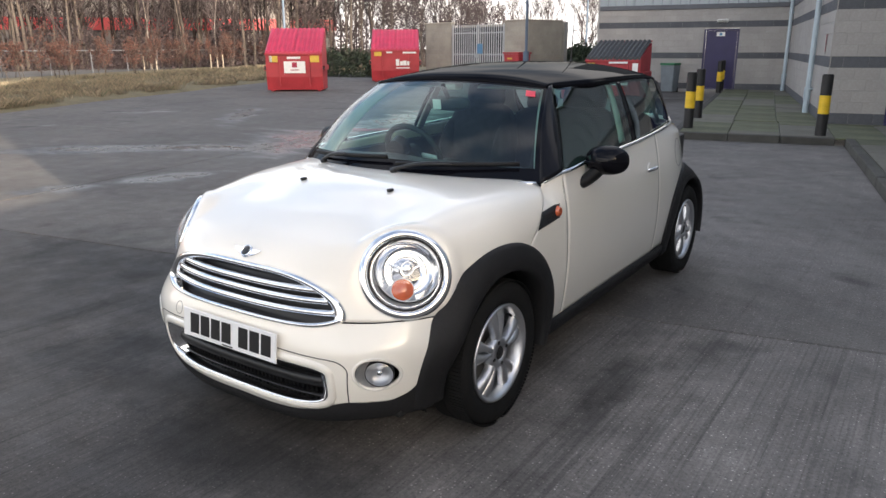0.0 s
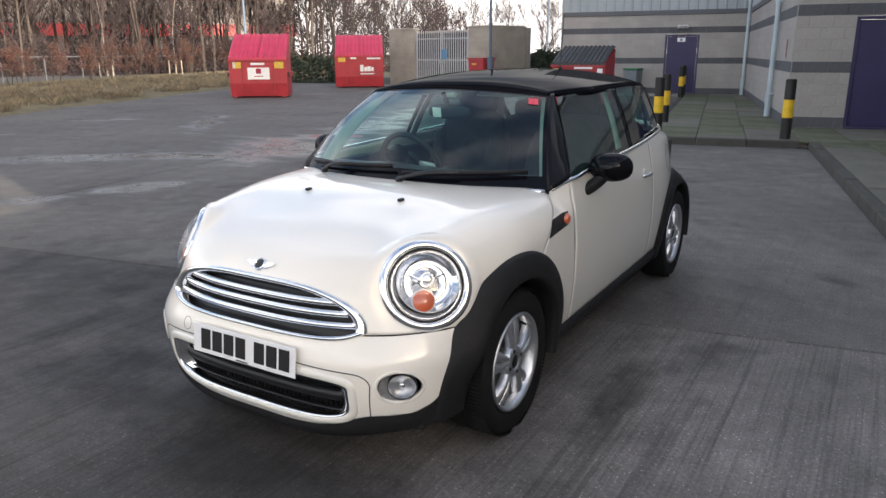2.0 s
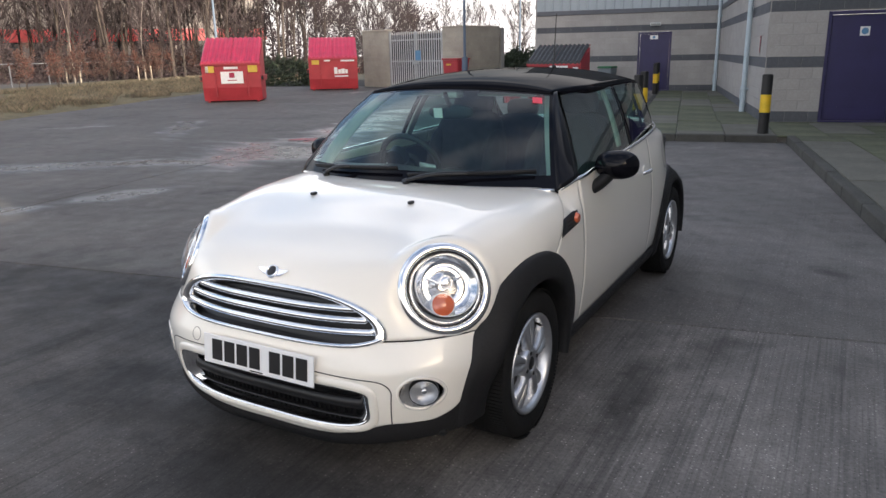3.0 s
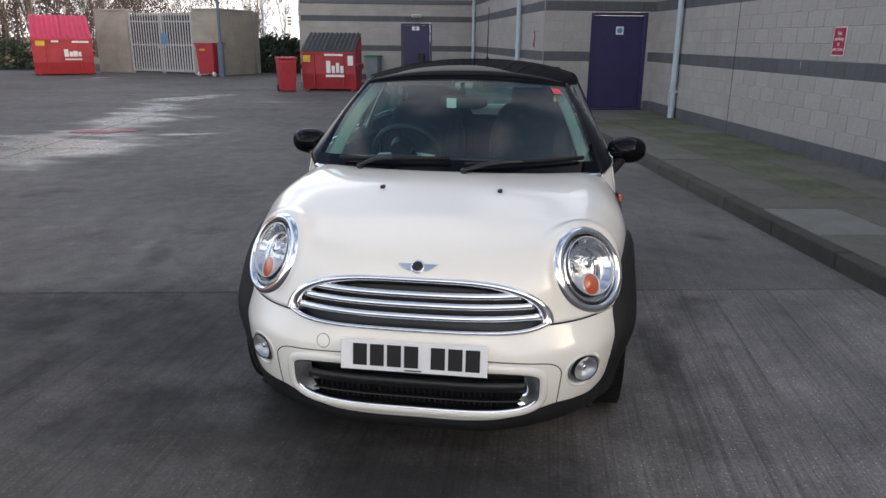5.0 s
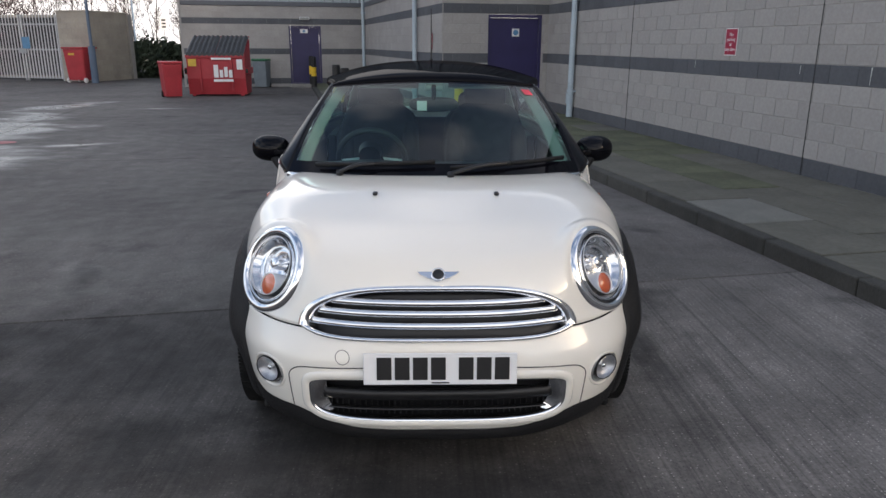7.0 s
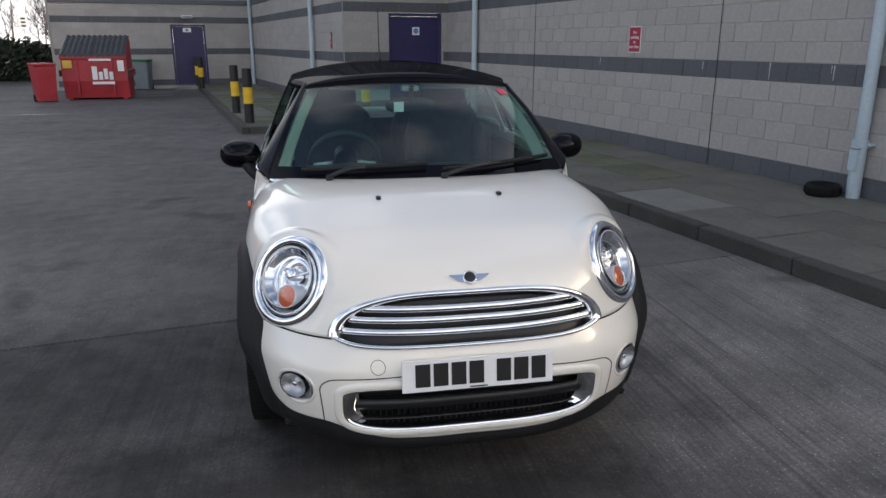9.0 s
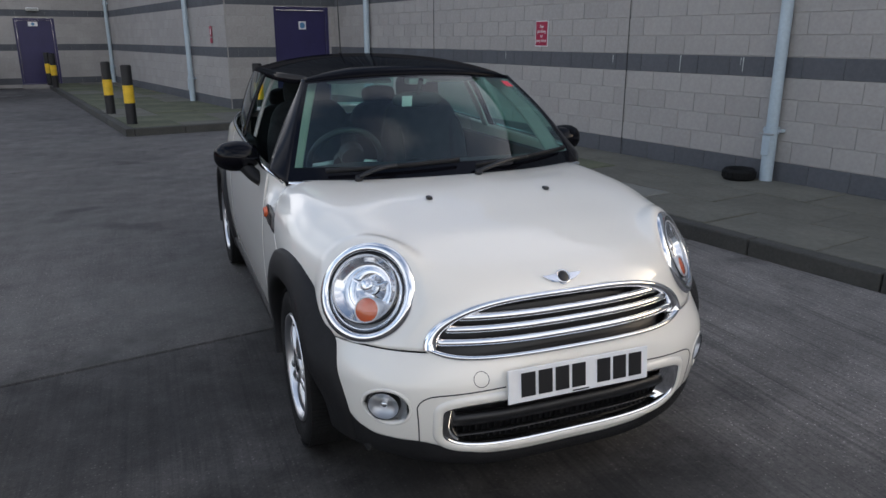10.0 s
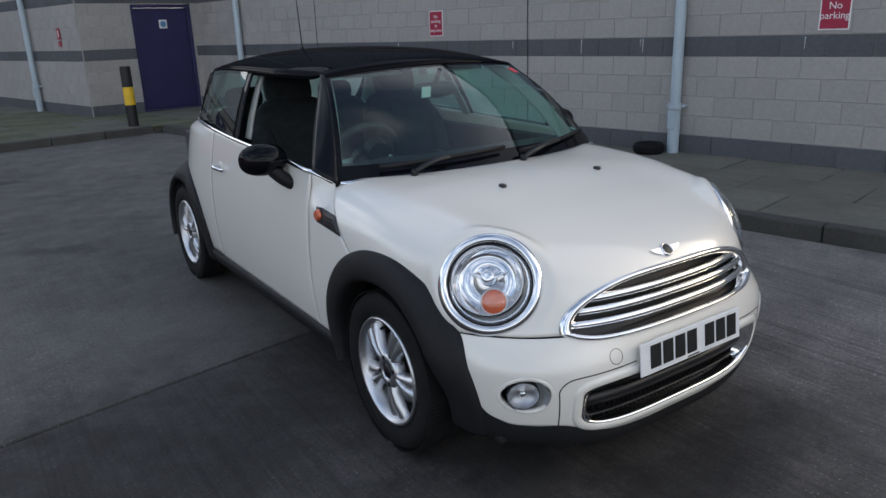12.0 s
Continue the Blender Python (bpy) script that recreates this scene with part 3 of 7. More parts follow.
def block_wall(name, label, p, q, courses, openings=(), parts_range=None, thick=0.22, dark=DARK, z0=Z0, light_mat=None):
    """A wall of staggered blocks from p to q; its outside is to the right of that way. Openings are (s0, s1, z0, z1)."""
    p, q = Vector(p), Vector(q)
    d = q - p
    length = d.length
    ang = math.atan2(d.y, d.x)
    mt = Matrix.Translation(p) @ Matrix.Rotation(ang, 4, "Z")
    top = z0 + courses * COURSE
    bm = bmesh.new()
    cuts = sorted({0.0, length, *(o for w in openings for o in w[:2])})
    for s0, s1 in zip(cuts, cuts[1:]):
        ws = [w for w in openings if w[0] <= s0 + 1e-6 and w[1] >= s1 - 1e-6]
        spans = [(z0 - 0.1, top)]
        for w in ws:
            spans = [(w[3], top)] if w[2] <= z0 + 0.05 else [(z0 - 0.1, w[2]), (w[3], top)]
        for za, zb in spans:
            add_box(bm, ((s0 + s1) / 2, thick / 2 - 0.007, (za + zb) / 2), (s1 - s0, thick + 0.014, zb - za))
    bmesh.ops.transform(bm, matrix=mt, verts=bm.verts)
    wall = part(name, bm, M["mortar"])
    tagged(wall, label, "wall", kind="structure")
    vs, fs, mi = [], [], []
    for c in range(courses):
        z = z0 + c * COURSE
        s = -(BLK / 2 if c % 2 else 0.0)
        while s < length:
            lo, hi = max(s, 0), min(s + BLK, length)
            s += BLK
            pieces = [(lo, hi)]
            for w in openings:
                if w[2] < z + COURSE * 0.6 and w[3] > z + COURSE * 0.4:
                    nxt = []
                    for x0, x1 in pieces:
                        if x0 < w[0]:
                            nxt.append((x0, min(x1, w[0])))
                        if x1 > w[1]:
                            nxt.append((max(x0, w[1]), x1))
                    pieces = nxt
            for x0, x1 in pieces:
                if x1 - x0 < 0.04:
                    continue
                me = block_mesh(x1 - x0, c in dark)
                off = Vector(((x0 + x1) / 2, 0, z + 0.0045))
                if parts_range and parts_range[0] < (x0 + x1) / 2 < parts_range[1] and c < parts_range[2]:
                    ob = new("block", me)
                    ob.parent = wall
                    ob.matrix_basis = mt @ Matrix.Translation(off)
                else:
                    k = len(vs)
                    vs += [mt @ (w.co + off) for w in me.vertices]
                    fs += [tuple(k + i for i in f.vertices) for f in me.polygons]
                    mi += [1 if c in dark else 0] * len(me.polygons)
    if vs:
        ob = mesh_ob("far_blocks", vs, fs, None, wall, smooth=False, mats=[light_mat or M["block"], M["blockdark"]], idx=mi)
        ob["kind"] = "stuff"
    return wall


def cladding(name, p, q, z0, z1, pitch=0.3):
    """Profiled metal sheets with upright ribs, with a dark flashing under them."""
    p, q = Vector(p), Vector(q)
    d = (q - p)
    length = d.length
    mt = Matrix.Translation(p) @ Matrix.Rotation(math.atan2(d.y, d.x), 4, "Z")
    prof, s = [], 0.0
    while s < length:
        prof += [(s, 0.0), (min(s + pitch * 0.7, length), 0.0), (min(s + pitch * 0.78, length), -0.025), (min(s + pitch * 0.92, length), -0.025)]
        s += pitch
    prof.append((length, 0.0))
    vs = [mt @ Vector((a, -0.03 + h, z)) for a, h in prof for z in (z0, z1)]
    vs += [mt @ Vector((a, 0.2, z)) for a, h in prof for z in (z0, z1)]
    n = len(prof)
    fs = grid_faces(n, 2) + [tuple(2 * n + i for i in f[::-1]) for f in grid_faces(n, 2)]
    fs += [(2 * k + 1, 2 * k + 3, 2 * n + 2 * k + 3, 2 * n + 2 * k + 1) for k in range(n - 1)]
    ob = tagged(mesh_ob(name, vs, fs, M["cladding"], smooth=False), "pale blue-grey ribbed metal cladding above the block wall", "cladding", kind="structure")
    bm = box((length / 2, 0.05, z0 - 0.07), (length, 0.2, 0.15), 0.01)
    bmesh.ops.transform(bm, matrix=mt, verts=bm.verts)
    part("flashing", bm, M["clipping"], ob)
    return ob


WA, RB, CA, FB, FA = 4.74, 11.2, 2.42, 22.5, 1.97
TOPZ = Z0 + 13 * COURSE
DOOR_A = (3.39, 4.58)
FDOOR = (-0.68, 0.42)
BEND = -4.2
EAVES, RIDGE = 6.0, 12.4
wall_east = block_wall("wall_east", "long pale block wall with dark grey bands", bld(WA, RB), bld(WA, BEND), 13, (), (3.8, 12.6, 12))
wall_recess = block_wall("wall_recess", "short return of pale block wall beside a purple door", bld(CA, RB), bld(WA, RB), 13, ((DOOR_A[0] - CA, DOOR_A[1] - CA, 0, 2.11),), (0, 3, 12))
wall_side = block_wall("wall_side", "pale block side wall with dark grey bands", bld(FA, FB), bld(CA, RB), 13, (), (5.5, 12, 11))
wall_north = block_wall("wall_north", "end wall of pale blocks with dark grey bands", bld(-4.2, FB), bld(FA, FB), 13, ((FDOOR[0] + 4.2, FDOOR[1] + 4.2, 0, 2.08),), None)
cladding("cladding_east", bld(WA, RB), bld(WA, BEND), TOPZ + 0.14, EAVES)
cladding("cladding_recess", bld(CA, RB), bld(WA, RB), TOPZ + 0.14, EAVES)
cladding("cladding_side", bld(FA, FB), bld(CA, RB), TOPZ + 0.14, EAVES)
cladding("cladding_north", bld(-4.2, FB), bld(FA, FB), TOPZ + 0.14, EAVES)
# two unseen walls, added so that sun reaches only a patch of yard
wall_low = tagged(part("wall_low", box(bld(WA + 0.2, (BEND - 8.9) / 2, 1.27), (0.3, 4.7, 2.54), rot=BROT), M["block"]), "unseen low block wall added to bound the sunlit patch", "wall", kind="structure")
wall_south = tagged(part("wall_south", box(bld(WA + 2.2, -17.0, 1.6), (4.4, 16.2, 3.2), rot=BROT), M["cladding"]), "unseen grey metal-clad block added to shade the yard", "wall", kind="structure")
def pitched(a0, a1, b0, b1, z0, z1):
    """A double-pitched roof with its ridge along the wall."""
    bm = bmesh.new()
    am = (a0 + a1) / 2
    for dz in (0.0, 0.12):
        rows = [[bm.verts.new(bld(a, b, z + dz)) for a, z in ((a0, z0), (am, z1), (a1, z0))] for b in (b0, b1)]
        for k in range(2):
            bm.faces.new((rows[0][k], rows[0][k + 1], rows[1][k + 1], rows[1][k]))
    return bm


# roof out of view, added with a high ridge to shade yard and bank
roof = tagged(part("roof", pitched(WA - 0.1, WA + 20.1, BEND + 0.03, 23.7, EAVES, RIDGE), M["cladding"]), "unseen pitched grey metal roof added over the hall for shade", "roof", kind="structure")
gable = bmesh.new()
gable.faces.new([gable.verts.new(bld(a, BEND + 0.02, z)) for a, z in ((WA, 0), (WA + 20, 0), (WA + 20, EAVES), (WA + 10, RIDGE), (WA, EAVES))])
part("gable_wall", gable, M["cladding"], roof)
part("back_wall", box(bld(WA + 20.1, 9.8, EAVES / 2), (0.2, 27.9, EAVES), rot=BROT), M["cladding"], roof)
part("north_roof", box(bld(-1.0, FB + 6.0, EAVES + 0.05), (7.0, 11.8, 0.12), rot=BROT), M["cladding"], roof)
part("west_wall", box(bld(-4.2, FB + 6.1, EAVES / 2), (0.2, 11.8, EAVES), rot=BROT), M["block"], roof)
for b in (2.82, 7.2):
    part("movement_joint", box(bld(WA - 0.018, b, Z0 + 1.3), (0.012, 0.010, 2.6), rot=BROT), M["ink"], wall_east, "dark sealant strip")


# lime weeping from the joints of the dark band
M["lime"] = mat("lime_bloom", (0.5, 0.52, 0.5), 0.9, var=0.3, scale=30)
for b, z, h, w in ((2.03, 1.22, 0.17, 0.013), (1.24, 1.23, 0.14, 0.011), (1.27, 1.26, 0.07, 0.008), (3.05, 1.25, 0.09, 0.009), (-0.42, 1.24, 0.11, 0.009), (5.2, 1.25, 0.1, 0.01)):
    bm = box(bld(WA - 0.0225, b, z), (0.003, w, h), rot=BROT)
    for v in bm.verts:
        if v.co.z < z:
            v.co = v.co.lerp(bld(WA - 0.0225, b + 0.004, v.co.z), 0.55)
    part("lime_streak", bm, M["lime"], wall_east, "pale lime streak")

# ---- doors ----
def steel_door(name, label, p, q, height, leaves, plate):
    p, q = Vector(p), Vector(q)
    d = q - p
    w = d.length
    mt = Matrix.Translation(p) @ Matrix.Rotation(math.atan2(d.y, d.x), 4, "Z")
    ob = new(name)
    tagged(ob, label, "door", kind="structure")
    ob.matrix_basis = mt
    for x in (0.03, w - 0.03):
        part("door_jamb", box((x, 0.02, height / 2), (0.06, 0.12, height), 0.006), M["purple"], ob)
    part("door_head", box((w / 2, 0.02, height - 0.03), (w - 0.12, 0.12, 0.06), 0.006), M["purple"], ob)
    lw = (w - 0.13) / leaves
    for k in range(leaves):
        leaf = part("door_leaf", box((0.065 + lw * (k + 0.5), 0.03, (height - 0.06) / 2 + 0.01), (lw - 0.006, 0.05, height - 0.09), 0.004), M["purple"], ob)
        part("kick_plate", box((0.065 + lw * (k + 0.5), -0.001, 0.16), (lw - 0.08, 0.008, 0.22), 0.003), M["purple"], leaf)
    part("threshold", box((w / 2, -0.01, 0.01), (w, 0.14, 0.025), 0.004), M["purple"], ob)
    lf = bpy.data.objects[leaf.name]
    part("door_sign", box((plate[0], -0.0, plate[1]), (plate[2], 0.006, plate[3]), 0.002), M["signwhite"], lf, "small white door sign")
    part("sign_mark", cyl((plate[0], -0.0035, plate[1]), (plate[0], -0.006, plate[1]), min(plate[2], plate[3]) * 0.36), M["signblue"], lf, "blue printed roundel")
    return ob


steel_door("door_1", "closed dark purple steel fire door with a small sign", bld(DOOR_A[0], RB + 0.04, PAVE), bld(DOOR_A[1], RB + 0.04, PAVE), 1.98, 1, (0.62, 1.62, 0.16, 0.16))
steel_door("door_2", "closed dark purple steel door in the end wall", bld(FDOOR[0], FB + 0.04, PAVE), bld(FDOOR[1], FB + 0.04, PAVE), 1.95, 1, (0.52, 1.78, 0.26, 0.13))
lamp = thing("bulkhead_lamp", "small pale bulkhead lamp over the purple door", "lamp", at=bld(-0.13, FB - 0.02, 2.32), rz=10.5)
part("lamp_body", box((0, -0.05, 0), (0.34, 0.09, 0.1), 0.02, seg=2), M["signwhite"], lamp)
part("lamp_cover", box((0, -0.1, 0), (0.3, 0.02, 0.07), 0.008), M["trim"], lamp)


# ---- drainpipes ----
def drainpipe(a, b, nx, ny, z1=5.95, r=0.055, guard=True):
    """Round downpipe standing clear of its wall; (nx, ny) is the way out from the wall in building axes."""
    base = bld(a, b, PAVE)
    ob = thing("drainpipe", "pale blue-grey round metal downpipe fixed to the block wall", "pipe", "downpipes on the hall", at=base, rz=10.5)
    bm = cyl((0, 0, 0.5), (0, 0, z1), r, n=20)
    part("shaft", bm, M["pipe"], ob, smooth=True, flat_angle=40)
    bm = cyl((0, 0, 0.0), (0, 0, 0.5), r * 1.12, n=20)
    part("foot", bm, M["pipe"], ob, smooth=True, flat_angle=40)
    for z in (0.5, 2.4, 4.4):
        part("collar", cyl((0, 0, z - 0.035), (0, 0, z + 0.035), r * 1.3, n=20), M["pipe"], ob, smooth=True, flat_angle=40)
        part("bracket", box((-nx * 0.05, -ny * 0.05, z), (0.1 if nx else 0.2, 0.1 if ny else 0.2, 0.03), 0.004), M["pipe"], ob)
    part("access_cover", box((nx * (r + 0.008), ny * (r + 0.008), 0.36), (0.02 if nx else 0.09, 0.02 if ny else 0.09, 0.2), 0.006), M["pipe"], ob)
    part("rod_latch", box((nx * (r + 0.02), ny * (r + 0.02), 0.47), (0.012 if nx else 0.16, 0.012 if ny else 0.16, 0.016), 0.003), M["steel"], ob)
    return ob


drainpipe(WA - 0.09, 0.79, -1, 0)
drainpipe(WA - 0.1, 9.54, -1, 0)
drainpipe(CA - 0.2, 13.55, -1, 0)
drainpipe(FA - 0.09, FB - 0.3, -1, 0)


# ---- wall signs ----
def wall_sign(b, z, w, h, text, size, label):
    ob = thing("wall_sign", label, "sign", "parking signs on the wall", at=bld(WA - 0.024, b, z))
    ob.matrix_basis = Matrix.Translation(bld(WA - 0.024, b, z)) @ Matrix.Rotation(TH - math.pi / 2, 4, "Z")
    part("panel", box((0, -0.003, 0), (w, 0.005, h), 0.0015), M["signwhite"], ob)
    part("field", box((0, -0.007, 0), (w - 0.024, 0.003, h - 0.024), 0.001), M["signred"], ob)
    lines = text.split("\n")
    for k, line in enumerate(lines):
        if line:
            me = text_mesh(line, size, Matrix.Translation((0, -0.0095, ((len(lines) - 1) / 2 - k) * size)) @ Matrix.Rotation(math.pi / 2, 4, "X"))
            me.materials.append(M["signwhite"])
            le = new("lettering", me)
            le.parent = ob
    for x in (-w / 2 + 0.02, w / 2 - 0.02):
        part("screw", cyl((x, -0.006, h / 2 - 0.006), (x, -0.011, h / 2 - 0.006), 0.005, n=8), M["steel"], ob)
    return ob


wall_sign(4.40, 1.545, 0.26, 0.335, "No\nparking\nat\nany time", 0.06, "red and white no-parking notice screwed to the block wall")
wall_sign(-0.65, 1.515, 0.26, 0.33, "No\nparking", 0.085, "second red and white no-parking notice nearer the yard's mouth")
fs = thing("fire_sign", "small red fire notice on the side wall", "sign", at=bld(CA - 0.045, 12.1, 1.57))
fs.matrix_basis = Matrix.Translation(bld(CA - 0.065, 12.1, 1.57)) @ Matrix.Rotation(TH - math.pi / 2 - 0.055, 4, "Z")
part("panel", box((0, 0, 0.05), (0.2, 0.006, 0.2), 0.001), M["signred"], fs)
part("lower_panel", box((0, 0, -0.13), (0.2, 0.006, 0.1), 0.001), M["signred"], fs)
part("mark", box((0, -0.004, 0.05), (0.06, 0.003, 0.12), 0.001), M["signwhite"], fs)


# ---- bollards ----
def bollard(a, b, lean=0.0, h=0.95):
    ob = thing("bollard", "black and yellow banded steel bollard standing on the pavement", "bollard", "bollards on the pavement corner", at=bld(a, b, PAVE), rz=0)
    r = 0.083
    part("lower_band", cyl((0, 0, 0), (lean * 0.33, 0, h * 0.36), r, n=24), M["bollblack"], ob, smooth=True, flat_angle=40)
    part("yellow_band", cyl((lean * 0.33, 0, h * 0.36), (lean * 0.62, 0, h * 0.66), r * 1.003, n=24), M["bollyellow"], ob, "yellow painted band", smooth=True, flat_angle=40)
    bm = cyl((lean * 0.62, 0, h * 0.66), (lean, 0, h), r, n=24)
    tf = max(bm.faces, key=lambda f: f.calc_center_median().z)
    bmesh.ops.bevel(bm, geom=list(tf.edges), offset=0.012, segments=2, affect="EDGES")
    part("upper_band", bm, M["bollblack"], ob, smooth=True, flat_angle=40)
    return ob


for a, b in ((2.27, 9.05), (0.22, 9.45), (0.2, 11.5), (0.05, 20.4), (0.03, 21.9)):
    bollard(a, b)

# ---- worn tyre lying against the wall ----
old = thing("old_tyre", "worn black tyre lying flat on the paving by the downpipe", "tyre", at=bld(4.5, 0.99, PAVE))
old.scale = (0.7, 0.7, 0.8)
vs, fcs = revolve([(0.14, 0.02), (0.2, 0.0), (0.225, 0.03), (0.225, 0.11), (0.2, 0.14), (0.14, 0.12), (0.135, 0.07), (0.14, 0.02)], (0, 0, 0), (0, 0, 1), 40)
weld(mesh_ob("carcass", vs, fcs, M["rubber"], old))
for k in range(20):
    an = k * math.tau / 20
    part("tread_block", box((0.227 * math.cos(an), 0.227 * math.sin(an), 0.07), (0.012, 0.05, 0.07), 0.003, rot=Matrix.Rotation(an, 3, "Z")), M["rubber"], old)


# ---- the car: front towards -y, its left side at +x ----
AXF, AXR, AXZ = -1.2335, 1.2335, 0.296
NE = 2.8


def smooth_interp(x, xs, ys):
    """Cubic interpolation through a few control values, flat beyond the ends."""
    xs, ys = np.asarray(xs, float), np.asarray(ys, float)
    x = np.clip(x, xs[0], xs[-1])
    m = np.gradient(ys, xs)
    i = np.clip(np.searchsorted(xs, x) - 1, 0, len(xs) - 2)
    h = xs[i + 1] - xs[i]
    t = (x - xs[i]) / h
    return (2 * t**3 - 3 * t**2 + 1) * ys[i] + (t**3 - 2 * t**2 + t) * h * m[i] + (-2 * t**3 + 3 * t**2) * ys[i + 1] + (t**3 - t**2) * h * m[i + 1]


def sstep(x, a, b):
    t = np.clip((x - a) / (b - a), 0, 1)
    return t * t * (3 - 2 * t)


def half_width(z):
    return 0.797 - 0.055 * np.clip((0.56 - z) / 0.4, 0, 2) ** 2 - 0.05 * np.clip((z - 0.6) / 0.38, 0, 2) ** 2


def nose(z):
    return smooth_interp(z, (0.1, 0.17, 0.25, 0.36, 0.46, 0.53, 0.6, 0.7, 0.85, 1.0), (-1.865, -1.893, -1.918, -1.936, -1.932, -1.913, -1.893, -1.872, -1.815, -1.70))


def tail(z):
    return 1.76 - 0.25 * np.clip((z - 0.75) / 0.6, 0, 2) ** 1.6


def bonnet_height(x, y):
    h = smooth_interp(y, (-2.0, -1.88, -1.8, -1.6, -1.4, -1.234, -1.0, -0.75, -0.5), (0.61, 0.702, 0.759, 0.836, 0.880, 0.912, 0.934, 0.945, 0.95))
    ax = np.abs(x)
    h = h - 0.03 * (ax / 0.7) ** 2 + 0.022 * np.exp(-(((ax - 0.585) / 0.13) ** 2)) * sstep(y, -1.85, -1.6) * (1 - 0.85 * sstep(y, -1.55, -1.15))
    return h


# plane of the headlamp rings
HEAD_C = np.array((0.6063, -1.6302, 0.7023))
HEAD_UP = np.array((-0.0379, 0.0496, 0.1377))
HEAD_OUT = np.array((0.1137, 0.1061, -0.0055))
HEAD_N = np.cross(HEAD_OUT, HEAD_UP)
HEAD_N /= np.linalg.norm(HEAD_N)
HEAD_INV = np.linalg.pinv(np.stack([HEAD_OUT, HEAD_UP], 1))


def f_body(x, y, z):
    """The shell, flattened where the headlamps sit."""
    f = f_shape(x, y, z)
    d = np.stack(np.broadcast_arrays(np.abs(x) - HEAD_C[0], y - HEAD_C[1], z - HEAD_C[2]), -1)
    q = d @ HEAD_INV.T
    n = d @ HEAD_N
    w = 1 - sstep(np.sqrt((q * q).sum(-1) + (n / 0.10) ** 2), 1.0, 1.45)
    w = w * sstep(z, 0.53, 0.6)
    return f + w * (n - f)


def f_shape(x, y, z):
    yn, yt = nose(z), tail(z)
    front = np.clip((-1.05 - y) / (-1.05 - yn), 0, 3)
    back = np.clip((y - 0.75) / (yt - 0.75), 0, 3)
    ne = NE + 0.56 * (1 - sstep(z, 0.44, 0.58)) - 0.35 * sstep(z, 0.52, 0.8)
    fp = ((np.abs(x) / half_width(z)) ** ne + front**ne + back**ne) ** (1 / ne) - 1
    a, b = fp * 0.8, z - bonnet_height(x, y)
    b = b - 1.0 * sstep(y, -0.769, -0.68)
    k = 0.085 + 0.075 * sstep(y, -1.6, -1.3)
    h = np.clip(k - np.abs(a - b), 0, None)
    return np.maximum(a, b) + h * h / (4 * k)


def root(fun, lo, hi, n=40):
    lo, hi = np.array(lo, float), np.array(hi, float)
    for _ in range(n):
        mid = (lo + hi) / 2
        inside = fun(mid) < 0
        lo, hi = np.where(inside, mid, lo), np.where(inside, hi, mid)
    return (lo + hi) / 2


def normal(p):
    p = np.asarray(p, float)
    e = 1e-3
    g = np.stack([f_body(*(p + d).T) - f_body(*(p - d).T) for d in np.eye(3) * e], -1)
    return g / np.linalg.norm(g, axis=-1, keepdims=True)


def on_side(y, z):
    y, z = np.broadcast_arrays(np.asarray(y, float), np.asarray(z, float))
    return root(lambda x: f_body(x, y, z), np.zeros(y.shape), np.full(y.shape, 1.1))


def on_shape(y, z):
    return root(lambda x: f_shape(x, y, z), np.zeros(y.shape), np.full(y.shape, 1.1))


def on_front(x, z):
    x, z = np.broadcast_arrays(np.asarray(x, float), np.asarray(z, float))
    return -root(lambda r: f_body(x, -r, z), np.full(x.shape, 1.0), np.full(x.shape, 2.3))


def on_top(x, y):
    x, y = np.broadcast_arrays(np.asarray(x, float), np.asarray(y, float))
    return root(lambda z: f_body(x, y, z), np.full(x.shape, 0.4), np.full(x.shape, 1.3))


CEN = np.array((0.0, AXF, 0.42))
R_ARCH = 0.425


def front_point(a, psi):
    """A point of the nose shell: a runs from the left arch (1) over the middle to the right arch (-1), psi from below the bumper up and back."""
    a, psi = np.broadcast_arrays(np.asarray(a, float), np.asarray(psi, float))
    c, s = np.cos(psi), np.sin(psi)
    dz = CEN[2] - AXZ
    rho = -dz * s + np.sqrt((dz * s) ** 2 + R_ARCH**2 - dz**2)
    al0 = np.arctan2(rho, 0.79)
    al = al0 + (np.pi - 2 * al0) * (1 - a) / 2
    d = np.stack([np.cos(al), -np.sin(al) * c, np.sin(al) * s], -1)
    r = root(lambda t: f_body(*np.moveaxis(CEN + d * t[..., None], -1, 0)), np.zeros(a.shape), np.full(a.shape, 1.8))
    return CEN + d * r[..., None]


def solve_psi(a, target, lo, hi):
    return root(lambda ps: target(front_point(a, ps)), np.full(np.shape(a), lo), np.full(np.shape(a), hi), 32)


def shell(name, P, material, parent, label="", t=0.012, keep=None, flip=False):
    nu, nv = P.shape[:2]
    fs = grid_faces(nu, nv)
    if flip:
        fs = [f[::-1] for f in fs]
    vs = P.reshape(-1, 3)
    if keep is not None:
        fs = [f for f in fs if keep(vs[list(f)].mean(0))]
        used = sorted({i for f in fs for i in f})
        new_i = {i: k for k, i in enumerate(used)}
        vs, fs = vs[used], [tuple(new_i[i] for i in f) for f in fs]
    ob = mesh_ob(name, vs, fs, material, parent, label)
    if t:
        solid(ob, t)
    return ob


car = thing("car", "cream two-door hatchback with black roof and mirrors, parked", "car")

